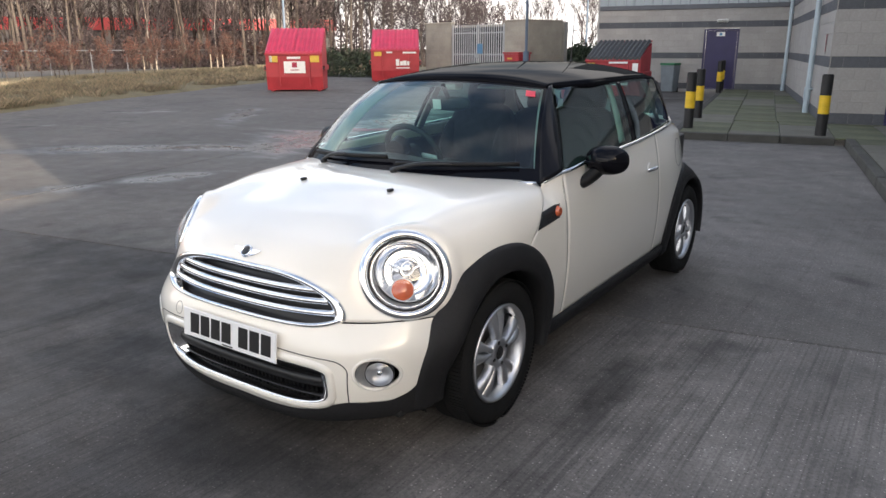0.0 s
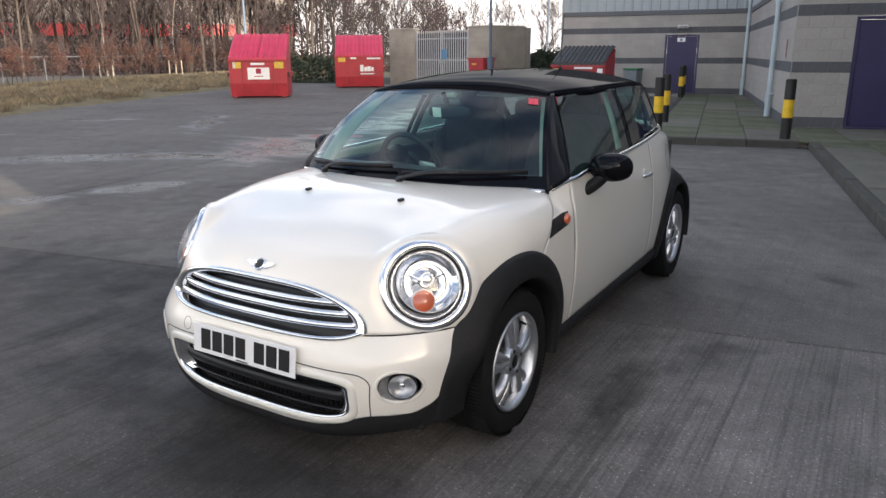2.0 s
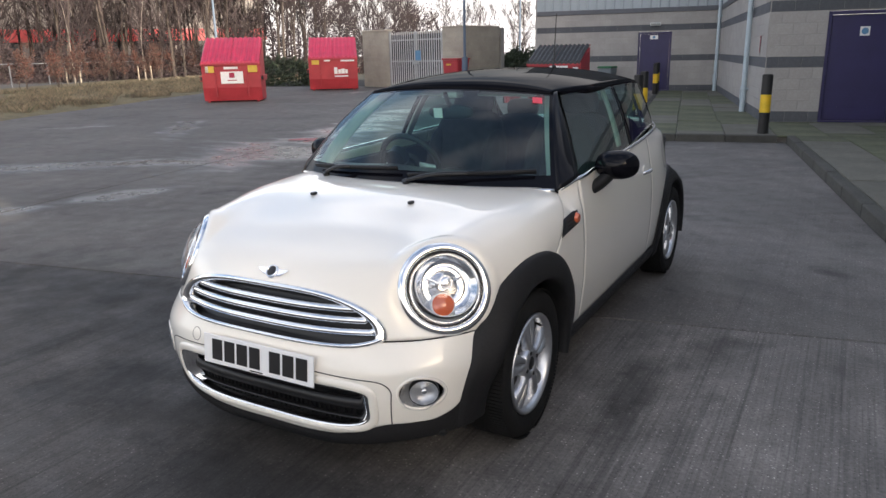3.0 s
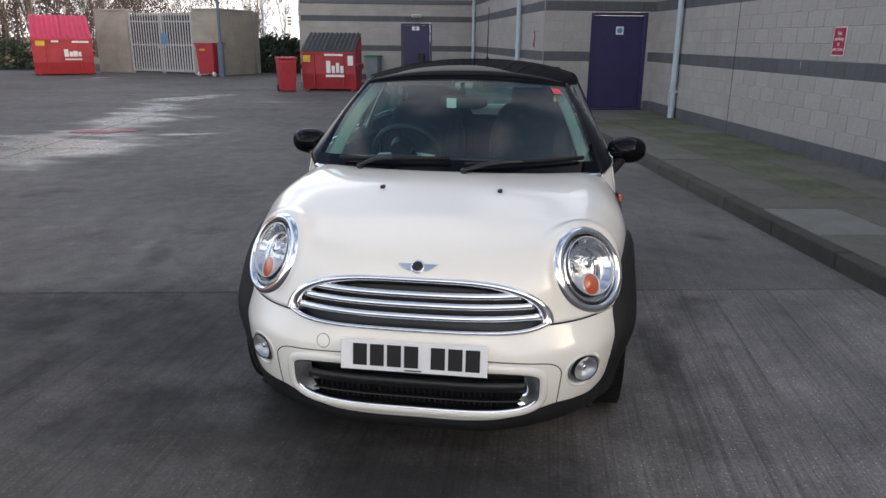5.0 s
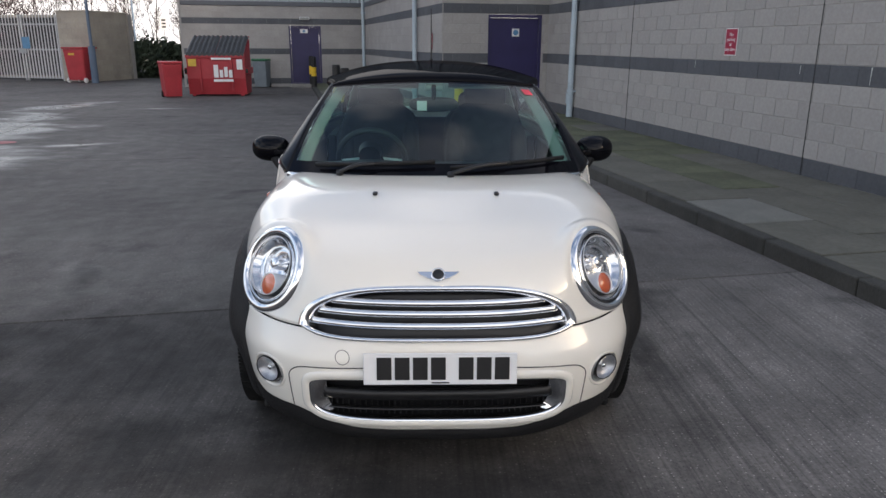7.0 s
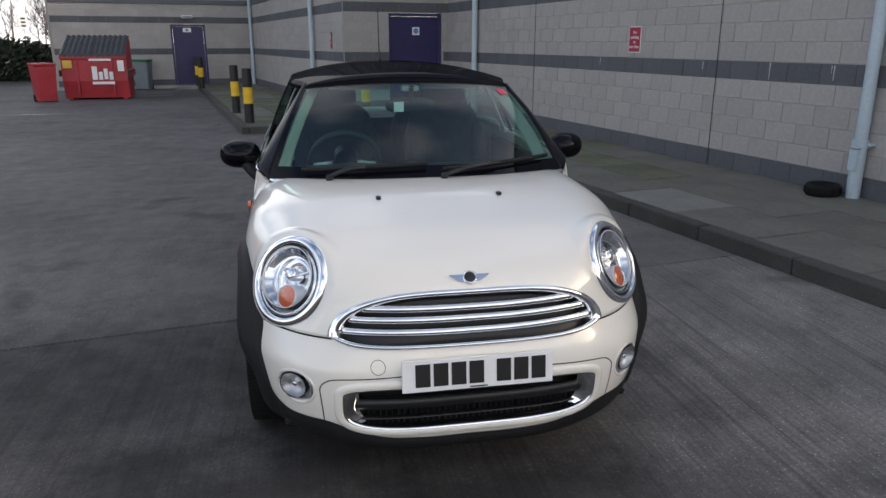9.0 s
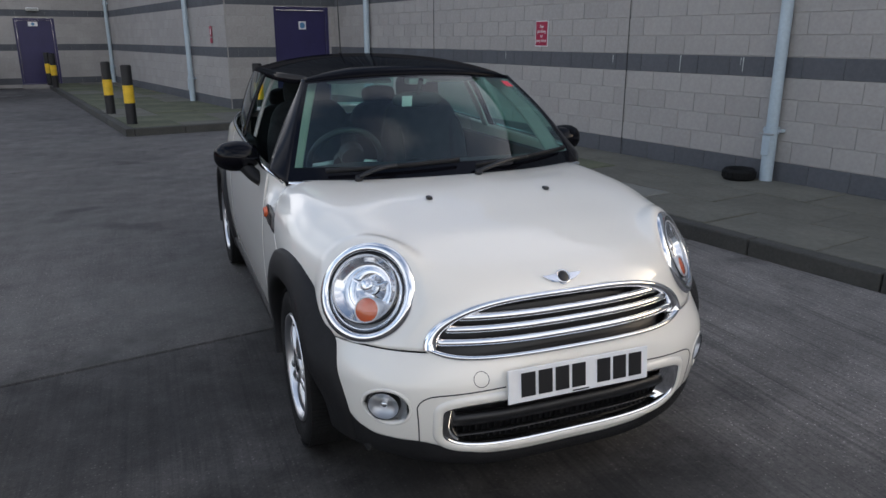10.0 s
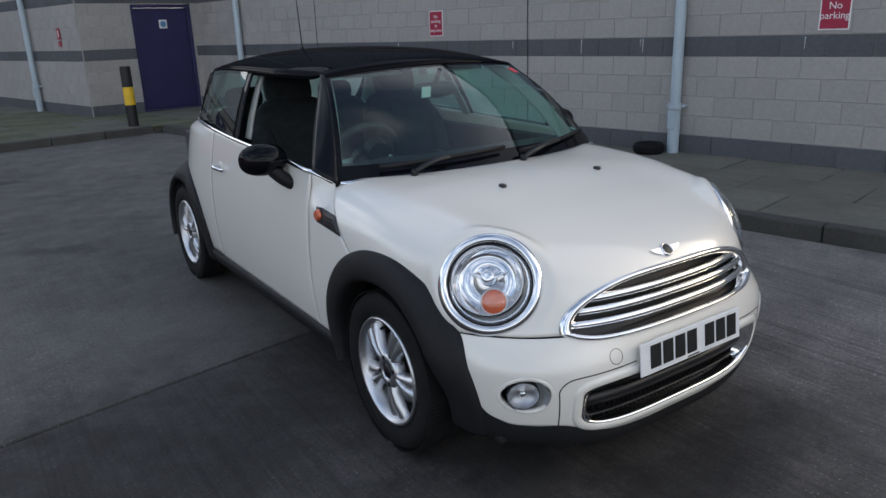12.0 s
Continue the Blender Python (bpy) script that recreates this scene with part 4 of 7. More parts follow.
# openings in the nose


def in_head(p, grow=1.0):
    d = np.array((abs(p[0]), p[1], p[2])) - HEAD_C
    q = np.linalg.lstsq(np.stack([HEAD_OUT, HEAD_UP], 1), d, rcond=None)[0]
    return (q * q).sum() < grow**2 and abs(d @ HEAD_N) < 0.2


G_LO, G_Z, G_W = 0.536, 0.560, 0.487


def grille_arch(n, w, h):
    """The grille's domed upper outline in front view, from its left tip over the top to the right tip."""
    t = np.linspace(0, np.pi, n)
    c, s = np.cos(t), np.abs(np.sin(t))
    x = w * np.sign(c) * np.abs(c) ** (2 / 3.6)
    return x, G_Z + h * s ** (2 / 1.9)


def in_grille(p):
    x, z = abs(p[0]) / 0.470, p[2]
    if x >= 1:
        return False
    return G_LO + 0.02 * x**8 < z < G_Z + 0.140 * (1 - x**3.6) ** (1 / 1.9)


L_W, L_LO, L_HI = 0.462, 0.216, 0.415


def low_edge(n=160, inset=0.0):
    t = np.linspace(0, 2 * np.pi, n, endpoint=False)
    c, s = np.cos(t), np.sin(t)
    x = (L_W - inset) * np.sign(c) * np.abs(c) ** 0.42
    zc = (L_LO + L_HI) / 2 + 0.02
    z = zc + np.where(s > 0, (L_HI - zc - inset) * np.abs(s) ** 0.35, -(zc - L_LO - inset) * np.abs(s) ** 0.55)
    return x, z


def in_low(p, m=0.012):
    x, z = abs(p[0]) / (L_W - m), p[2]
    if x >= 1:
        return False
    zc = (L_LO + L_HI) / 2 + 0.02
    s = (1 - x ** (2 / 0.42)) ** 0.5
    return zc - (zc - L_LO - m) * s**0.55 < z < zc + (L_HI - zc - m) * s**0.35


FOG = (0.602, 0.380)


def in_fog(p, r=0.06):
    return (abs(p[0]) - FOG[0]) ** 2 + (p[2] - FOG[1]) ** 2 < r * r and p[1] < -1.5


def bonnet_back(p):
    ax, z = np.abs(p[..., 0]), p[..., 2]
    return np.where(ax < 0.69, -0.985 + 0.212 * (np.clip(ax, 0, 0.69) / 0.69) ** 2.2, -0.773 - 1.3 * np.clip(0.9 - z, 0, 1))


na, npsi = 181, 96
av = np.sin(np.linspace(-1, 1, na) * np.pi / 2 * 0.86) / math.sin(np.pi / 2 * 0.86)
p_lo = solve_psi(av, lambda p: p[..., 2] - 0.5575, -0.3, 1.2)
p_hi = solve_psi(av, lambda p: p[..., 1] - bonnet_back(p), 0.6, 2.95)
tt = np.linspace(0, 1, npsi)
PB = front_point(av[:, None], p_lo[:, None] + (p_hi - p_lo)[:, None] * tt)
bonnet = shell("bonnet", PB, M["white"], car, "cream clamshell bonnet", keep=lambda p: not in_head(p, 0.93) and not in_grille(p))
# the bumper's lower edge sweeps up towards the arches
b_lo = solve_psi(av, lambda p: p[..., 2] - smooth_interp(np.abs(p[..., 0]), (0, 0.2, 0.32, 0.42, 0.5, 0.58, 0.645, 0.69, 0.715, 0.735, 0.76), (0.19, 0.191, 0.203, 0.236, 0.262, 0.267, 0.277, 0.32, 0.385, 0.46, 0.52)), -0.9, 0.9)
b_hi = solve_psi(av, lambda p: p[..., 2] - 0.5525, -0.4, 1.2)
PF = front_point(av[:, None], b_lo[:, None] + (b_hi - b_lo)[:, None] * np.linspace(0, 1, 56))
bumper = shell("front_bumper", PF, M["white"], car, "cream front bumper", keep=lambda p: not in_grille(p) and not in_low(p) and not in_fog(p))
v_lo = solve_psi(av, lambda p: p[..., 2] - 0.14 - 0.055 * sstep(np.abs(p[..., 0]), 0.2, 0.65), -1.2, 0.4)
PV = front_point(av[:, None], v_lo[:, None] + (b_lo - v_lo)[:, None] * np.linspace(0, 1, 24))
PV[:, :23, 1] -= 0.006 * np.sin(np.linspace(0.3, np.pi, 23))
shell("front_valance", PV, M["plastic"], car, "black plastic chin spoiler")


def taper(y):
    return (1 - np.clip((y - 0.15) / 1.5, 0, 0.99) ** 3) ** (1 / 3)


def cabin_x(y, z):
    t = (z - 0.96) / 0.37
    return (0.757 - 0.164 * t + 0.012 * np.sin(np.pi * np.clip(t, 0, 1)) - 0.088 * t * sstep(-y, -0.05, 0.42)) * taper(y)


# side panels
def zlow(y, ax, sill=0.285, R=R_ARCH):
    return np.maximum(sill, AXZ + np.sqrt(np.clip(R**2 - (y - ax) ** 2, 0, None)))


def belt(y):
    return smooth_interp(y, (-0.9, -0.66, 0.23, 0.95, 1.4), (0.935, 0.955, 0.99, 1.018, 1.02))


def side_panel(name, ys, lo, hi, sgn, label, n=40, inset=0.0):
    t = np.linspace(0, 1, n)
    Z = lo[:, None] + (hi - lo)[:, None] * t
    Y = np.broadcast_to(ys[:, None], Z.shape)
    X = on_side(Y, Z)
    roll = np.clip(X - cabin_x(Y, Z) - 0.004, 0.0, 0.3) * sstep(Z - hi[:, None], -0.06, 0.0) ** 1.5
    P = np.stack([sgn * (X - roll - inset), Y, Z], -1)
    return shell(name, P, M["white"], car, label, flip=sgn < 0)


WING_X0 = float(on_side(-0.78, 0.895))


def wing_top(y):
    """The wing's upper edge, from the bonnet's corner to the waistline."""
    t = np.clip((y + 0.775) / 0.108, 0, 1)
    return WING_X0 + (0.755 - WING_X0) * t, 0.9 + 0.045 * t


for sgn, side in ((1, "left"), (-1, "right")):
    # wing panel between bonnet and door
    tv = np.linspace(0, 1, 60)
    zs = 0.285 + 0.62 * tv
    seam = -0.773 - 1.3 * np.clip(0.9 - zs, 0, 1) + 0.006
    front = np.maximum(seam, np.where(zs > 0.72, -2.0, AXF + np.sqrt(np.clip(R_ARCH**2 - (zs - AXZ) ** 2, 0, None))))
    front = np.minimum(front, -0.672)
    Y = front[:, None] + (-0.667 - front)[:, None] * np.linspace(0, 1, 16)
    Z = 0.285 + tv[:, None] * (wing_top(Y)[1] - 0.285)
    X = on_side(Y, Z)
    X = X + (wing_top(Y)[0] - X) * sstep(Z, 0.8, wing_top(Y)[1])
    yf, zf = np.meshgrid(np.linspace(-1.06, -0.62, 30), np.linspace(0.7, 0.845, 20), indexing="ij")
    xf = on_side(yf, zf) - 0.022
    shell("inner_wing", np.stack([sgn * xf, yf, zf], -1), M["white"], car, "", t=0, flip=sgn > 0)
    # its top edge turns in under the pillar foot
    for dx, dz in ((0.018, 0.007), (0.06, 0.012)):
        X, Y, Z = np.vstack([X, X[59] - dx]), np.vstack([Y, Y[59]]), np.vstack([Z, Z[59] + dz])
    shell("wing_panel", np.stack([sgn * X, Y, Z], -1), M["white"], car, "", flip=sgn > 0, t=0.008)
    ys = np.linspace(-0.6615, 0.5965, 60)
    door = side_panel("door", ys, np.full(60, 0.287), belt(ys) - 0.012, sgn, "cream side door")
    ys = np.concatenate([np.linspace(0.6025, AXR - R_ARCH, 14)[:-1], AXR - R_ARCH * np.cos(np.linspace(0, np.pi, 50)), np.linspace(AXR + R_ARCH, 1.70, 8)[1:]])
    quarter = side_panel("rear_quarter", ys, zlow(ys, AXR), belt(ys) - 0.012, sgn, "cream rear quarter panel")
    # black sill
    ys = np.linspace(AXF + 0.40, AXR - 0.40, 50)
    P = []
    for z, dx in ((0.289, -0.001), (0.283, 0.014), (0.25, 0.016), (0.2, 0.0), (0.165, -0.05), (0.16, -0.2)):
        P.append(np.stack([sgn * (on_side(ys, np.full(50, max(z, 0.2))) + dx), ys, np.full(50, z)], -1))
    shell("sill", np.stack(P, 1), M["plastic"], car, "black plastic sill", t=0, flip=sgn > 0)
    # wheel arch trims
    for ax_y, nm in ((AXF, "front"), (AXR, "rear")):
        th = np.linspace(math.radians(-14), math.radians(191), 70)
        rows = []
        for R, dx in ((0.452, -0.004), (0.449, 0.012), (0.436, 0.018), (0.40, 0.022), (0.362, 0.022), (0.347, 0.016), (0.342, 0.0), (0.345, -0.09)):
            y, z = ax_y + R * np.cos(th), AXZ + R * np.sin(th)
            x = on_shape(np.clip(y, -1.75, 1.66), np.clip(z, 0.2, 0.9))
            flare = 0.008 * np.sin(np.clip(th, 0, np.pi))
            x = x + (np.maximum(x, 0.782) - x) * sstep(0.452 - R, 0.0, 0.09) * (1 - sstep(th - np.pi / 2, 0.95, 1.5))
            rows.append(np.stack([sgn * (np.minimum(x, 0.81) + dx + flare * sstep(0.452 - R, 0.0, 0.06)), y, z], -1))
        shell("wheel_arch_trim", np.stack(rows, 1), M["plastic"], car, "black plastic wheel arch trim", t=0, flip=sgn < 0)
        # liner
        vs, fs = [], []
        for k in range(41):
            a = math.radians(-20 + k * 220 / 40)
            yl, zl = ax_y + 0.39 * math.cos(a), AXZ + 0.385 * math.sin(a)
            xo = min(0.80, float(on_side(min(max(yl, -1.8), 1.6), max(zl, 0.22))) - 0.03)
            for x in (xo, 0.48):
                vs.append((sgn * x, ax_y + 0.39 * math.cos(a), AXZ + 0.385 * math.sin(a)))
        mesh_ob("arch_liner", vs, grid_faces(41, 2), M["void"], car)
        vs = [(sgn * 0.48, ax_y, AXZ)] + [(sgn * 0.48, ax_y + 0.39 * math.cos(math.radians(-20 + k * 5.5)), AXZ + 0.385 * math.sin(math.radians(-20 + k * 5.5))) for k in range(41)]
        mesh_ob("inner_arch", vs, [(0, k, k + 1) for k in range(1, 41)], M["void"], car)

# tail: hatch panel and rear bumper, plain
xs, zs = np.linspace(-0.56, 0.56, 30), np.linspace(0.25, 1.02, 24)
XX, ZZ = np.meshgrid(xs, zs, indexing="ij")
YY = root(lambda r: f_body(XX, r, ZZ), np.full(XX.shape, 0.5), np.full(XX.shape, 2.2))
shell("tailgate", np.stack([XX, YY, ZZ], -1), M["white"], car, flip=True)
part("underbody", box((0, -0.03, 0.2), (1.3, 3.4, 0.03), 0.01), M["void"], car)
part("engine_bay", box((0, -1.35, 0.42), (0.9, 0.7, 0.4), 0.03), M["void"], car)


# ---- glasshouse ----
def screen(s, t):
    """Windscreen: s across (-1 to 1), t up from the scuttle."""
    s, t = np.broadcast_arrays(np.asarray(s, float), np.asarray(t, float))
    x = s * (0.698 - 0.183 * t)
    base_y, top_y = -0.995 + 0.215 * np.abs(s) ** 2.2, -0.435 + 0.075 * np.abs(s) ** 2.2
    y = base_y + (top_y - base_y) * t - 0.02 * np.sin(np.pi * t)
    z = (0.918 - 0.012 * s * s) + (0.412 - 0.018 * s * s) * t + 0.035 * np.sin(np.pi * t)
    return np.stack([x, y, z], -1)


def roof_z(x, y):
    zc = smooth_interp(y, (-0.45, -0.3, 0.0, 0.4, 0.9, 1.25, 1.45), (1.345, 1.370, 1.394, 1.402, 1.386, 1.347, 1.30))
    ze = smooth_interp(y, (-0.45, -0.2, 0.3, 0.9, 1.45), (1.300, 1.311, 1.319, 1.312, 1.26))
    w = cabin_x(y, 1.33)
    return zc - (zc - ze) * np.clip(np.abs(x) / w, 0, 1) ** 2.4


ss = np.linspace(-1, 1, 41)
shell("windscreen", screen(ss[:, None] * 0.972, np.linspace(0.12, 0.945, 24)), M["ws"], car, "clear tinted windscreen", t=0).visible_shadow = False
for lo, hi, s0, s1, nm in ((0.0, 0.12, -1, 1, "lower"), (0.945, 1.0, -1, 1, "upper"), (0.12, 0.945, -1, -0.972, "right"), (0.12, 0.945, 0.972, 1, "left")):
    shell("screen_border", screen(np.linspace(s0, s1, 31 if s1 - s0 > 1 else 3)[:, None], np.linspace(lo, hi, 4 if hi - lo < 0.3 else 20)), M["black"], car, "black glass border", t=0)
ys = np.linspace(0, 1, 60)
S2 = np.linspace(-1, 1, 49)
P = np.zeros((49, 60, 3))
for i, s in enumerate(S2):
    y0 = -0.437 + 0.075 * abs(s) ** 2.2
    y = y0 + (1.36 - 0.1 * s * s - y0) * ys
    x = s * cabin_x(y, 1.33)
    P[i] = np.stack([x, y, roof_z(x, y)], -1)
lip = screen(S2, np.full(49, 0.975)) + np.array((0, -0.002, 0.003))
P = np.concatenate([lip[:, None], (lip[:, None] * 0.5 + P[:, 1:2] * 0.5) + np.array((0, -0.003, 0.004)), P[:, 2:]], 1)
shell("roof", P, M["roofblack"], car, "glossy black roof", t=0.01)
shell("headlining", P[2:-2, 2:-2] - np.array((0, 0, 0.022)), M["trim"], car, "pale headlining", t=0.004)

for sgn in (1, -1):
    # roof side rail
    yy = np.linspace(-0.355, 1.2, 50)
    rows = []
    for dz, dx in ((0.001, -0.012), (-0.004, 0.003), (-0.014, 0.007), (-0.028, 0.008), (-0.034, 0.003), (-0.034, -0.03)):
        grow = 0.15 + 0.85 * sstep(yy, -0.36, -0.2)
        z = roof_z(cabin_x(yy, 1.33), yy) + dz * grow
        x = cabin_x(yy, 1.33) + dx * grow
        rows.append(np.stack([sgn * x, yy, z], -1))
    shell("roof_rail", np.stack(rows, 1), M["roofblack"], car, "black roof gutter", t=0, flip=sgn > 0)
    # A pillar between the screen's edge and the door glass
    t = np.linspace(0, 1, 24)
    e0 = screen(np.ones(24), t)
    z1 = 0.955 + (1.305 - 0.955) * t
    y1 = -0.672 + (-0.335 + 0.672) * t
    e1 = np.stack([cabin_x(y1, z1) - 0.004, y1, z1], -1)
    k = np.linspace(0, 1, 6)[:, None, None]
    P = e0 * (1 - k) + e1 * k
    P = P + np.array((0.006, -0.004, 0.002)) * np.sin(np.pi * k)
    P[..., 0] *= sgn
    shell("a_pillar", P, M["pillar"], car, "glossy black windscreen pillar", t=0.012, flip=sgn < 0)
    Pi = e0 + np.array((-0.022, 0.03, -0.012)) * (1 - k) + np.array((-0.075, 0.10, -0.015)) * k
    Pi[..., 0] *= sgn
    shell("a_pillar_lining", Pi, M["trim"], car, "pale pillar lining", t=0.006)

    def pane(name, y_lo0, y_lo1, y_hi0, y_hi1, m, label, inset=0.006, n=26, ztop=1.303, t=0.0):
        tz = np.linspace(0, 1, 22)
        u = np.linspace(0, 1, n)
        ya, yb = y_lo0 + (y_hi0 - y_lo0) * tz, y_lo1 + (y_hi1 - y_lo1) * tz
        Y = ya + (yb - ya) * u[:, None]
        Zb = belt(Y) - 0.008
        Z = Zb + (np.minimum(ztop, roof_z(cabin_x(Y, 1.33), Y) - 0.02) - Zb) * tz
        X = cabin_x(Y, Z) - inset
        if "glass" in name:
            # nearly flat panes
            uu = u[:, None]
            X = (X[0, 0] * (1 - uu) + X[-1, 0] * uu) * (1 - tz) + (X[0, -1] * (1 - uu) + X[-1, -1] * uu) * tz + 0.008 * np.sin(np.pi * tz) + 0.006 * np.sin(np.pi * uu)
        ob = shell(name, np.stack([sgn * X, Y, Z], -1), m, car, label, t=t, flip=sgn < 0)
        return ob

    # the driver's glass is wound down, the passenger's is up
    if sgn > 0:
        pane("door_glass", -0.662, 0.232, -0.335, 0.30, M["sideglass"], "green-tinted door glass").visible_shadow = False
    pane("b_pillar", 0.238, 0.30, 0.306, 0.362, M["black"], "glossy black door pillar", inset=0.008, n=5, t=0.01)
    pane("b_pillar_lining", 0.20, 0.27, 0.28, 0.34, M["trim"], "pale pillar lining", inset=0.06, n=4, t=0.01)
    pane("quarter_glass", 0.305, 1.16, 0.367, 1.02, M["quarterglass"], "dark tinted rear side glass").visible_shadow = False
    pane("c_pillar", 1.16, 1.42, 1.02, 1.2, M["black"], "glossy black rear pillar", n=12, t=0.012)
    pane("c_pillar_lining", 1.05, 1.3, 0.95, 1.12, M["trim"], "pale pillar lining", inset=0.07, n=8, t=0.01)
    # chrome belt strip
    yy = np.linspace(-0.76, 1.35, 90)
    wx, wz = wing_top(yy)
    ease = sstep(yy, -0.72, -0.55)
    zb = (1 - ease) * (wz + 0.004) + ease * (belt(yy) - 0.006)
    xx = (1 - ease) * (wx - 0.004) + ease * (cabin_x(yy, zb) + 0.006)
    path = np.stack([sgn * xx, yy, zb], -1)
    nr = np.tile((sgn * 0.85, 0, 0.5), (90, 1))
    vs, fs = sweep(path, nr, [(-0.009, -0.004), (-0.007, 0.005), (0.007, 0.005), (0.009, -0.004)], closed=False)
    weld(mesh_ob("belt_strip", vs, fs, M["chrome"], car, "chrome waist strip"))

# rear window and inner bulkheads
xs = np.linspace(-0.5, 0.5, 15)
P = np.stack([np.stack([xs * (1 - 0.12 * t), 1.5 - 0.23 * t - 0.06 * xs**2, np.full(15, 1.02 + 0.25 * t)], -1) for t in np.linspace(0, 1, 8)], 1)
shell("rear_window", P, M["ws"], car, "rear window", t=0).visible_shadow = False


# chrome strip along the bonnet's back edge
def loop_on(xs, zs):
    ys = on_front(xs, zs)
    p = np.stack([xs, ys, zs], -1)
    return p, normal(p)


s = np.linspace(-0.99, 0.99, 70)
edge = screen(s, np.zeros(70)) + np.array((0, -0.010, 0.004))
vs, fs = sweep(edge, np.tile((0, -0.5, 0.86), (70, 1)), [(-0.012, -0.004), (-0.008, 0.006), (0.006, 0.008), (0.012, -0.002)], closed=False)
weld(mesh_ob("scuttle_strip", vs, fs, M["chrome"], car, "thin chrome strip under the windscreen"))

# ---- grille ----
def band(outer, inner, prof):
    """A moulded strip between two outlines on the nose; prof gives (share of the width, height over the shell)."""
    rows = []
    for k, h in prof:
        x, z = outer[0] * (1 - k) + inner[0] * k, outer[1] * (1 - k) + inner[1] * k
        p, nr = loop_on(x, z)
        rows.append(p + nr * h)
    return np.stack(rows, 1)


P = band(grille_arch(140, G_W, 0.148), grille_arch(140, 0.447, 0.130), ((-0.03, -0.02), (0.0, 0.004), (0.18, 0.013), (0.5, 0.017), (0.82, 0.012), (1.0, 0.0), (1.02, -0.04)))
grille = shell("grille_surround", P, M["chrome"], car, "chrome grille surround", t=0)
x = np.linspace(-1, 1, 120)
x_lo, x_hi = x * 0.484, x * 0.458
P = band((x_lo, 0.527 + 0.034 * np.abs(x) ** 9), (x_hi, 0.5425 + 0.024 * np.abs(x) ** 8), ((-0.15, -0.02), (0.0, 0.004), (0.3, 0.014), (0.7, 0.014), (1.0, 0.004), (1.05, -0.04)))
shell("grille_foot", P, M["chrome"], grille, "chrome lower strip of the grille", t=0)
xs = np.linspace(-0.475, 0.475, 61)
P = np.stack([np.stack([xs, on_front(xs, np.full(61, q)) + 0.06, np.full(61, q)], -1) for q in np.linspace(G_LO - 0.02, 0.705, 10)], 1)
shell("grille_backing", P, M["dark"], grille, "black mesh behind the bars", t=0)
for zz, wz, sag in ((0.654, 0.372, 0.002), (0.618, 0.412, 0.001), (0.580, 0.438, 0.003)):
    xs = np.linspace(-wz, wz, 60)
    zz_x = zz - sag * (1 - (xs / wz) ** 2)
    path = np.stack([xs, on_front(xs, zz_x) + 0.010, zz_x], -1)
    vs, fs = sweep(path, np.tile((0, -1, 0.2), (60, 1)), [(-0.0135, -0.006), (-0.0125, 0.003), (-0.008, 0.009), (0.0, 0.012), (0.008, 0.009), (0.0125, 0.003), (0.0135, -0.006)], closed=False)
    weld(mesh_ob("grille_bar", vs, fs, M["chrome"], grille))

# ---- lower intake ----
x, z = low_edge()
p, nr = loop_on(x, z)
vs, fs = sweep(p, nr, [(-0.016, -0.05), (-0.016, 0.0), (-0.008, 0.006), (0.012, 0.006), (0.018, -0.002), (0.018, -0.01)])
intake = weld(mesh_ob("lower_intake_frame", vs, fs, M["white"], car, "cream rim of the lower intake"))
x, z = low_edge(inset=0.012)
p, nr = loop_on(x, z)
vs, fs = sweep(p, nr, [(-0.026, -0.05), (-0.024, -0.022), (-0.006, 0.0), (0.006, 0.003), (0.008, -0.01)])
weld(mesh_ob("intake_chrome", vs, fs, M["chrome"], intake, "chrome intake lining"))
xs = np.linspace(-L_W + 0.005, L_W - 0.005, 41)
P = np.stack([np.stack([xs, on_front(xs, np.full(41, q)) + 0.075, np.full(41, q)], -1) for q in np.linspace(L_LO - 0.01, L_HI + 0.01, 8)], 1)
shell("intake_mesh", P, M["dark"], intake, "black intake mesh", t=0)
for zz, hh in ((0.262, 0.004), (0.322, 0.02)):
    xs = np.linspace(-0.405, 0.405, 40)
    path = np.stack([xs, on_front(xs, np.full(40, zz)) + 0.04, np.full(40, zz)], -1)
    vs, fs = sweep(path, np.tile((0, -1, 0), (40, 1)), [(-hh, -0.01), (-hh, 0.004), (0, 0.01), (hh, 0.004), (hh, -0.01)], closed=False)
    weld(mesh_ob("intake_bar", vs, fs, M["dark"], intake, "black plastic crossbar"))
for k in range(40):
    xx = -0.40 + k * 0.80 / 39
    yy = float(on_front(xx, 0.25)) + 0.05
    part("mesh_bar", box((xx, yy, 0.264), (0.004, 0.01, 0.055)), M["dark"], intake)
for sgn in (1, -1):
    gu, gz = np.meshgrid(np.linspace(0, 1, 8), np.linspace(0.25, 0.398, 14), indexing="ij")
    gx = 0.392 + 0.058 * gu - 0.05 * (np.clip(0.31 - gz, 0, 1) / 0.06) ** 2 * 0.5
    gy = on_front(gx, gz) + 0.045 * (1 - gu) ** 1.4 - 0.002
    shell("intake_end", np.stack([sgn * gx, gy, gz], -1), M["chrome"], intake, "chrome end piece of the intake", t=0)
# outline groove of the intake panel
t = np.linspace(0, 1, 60)
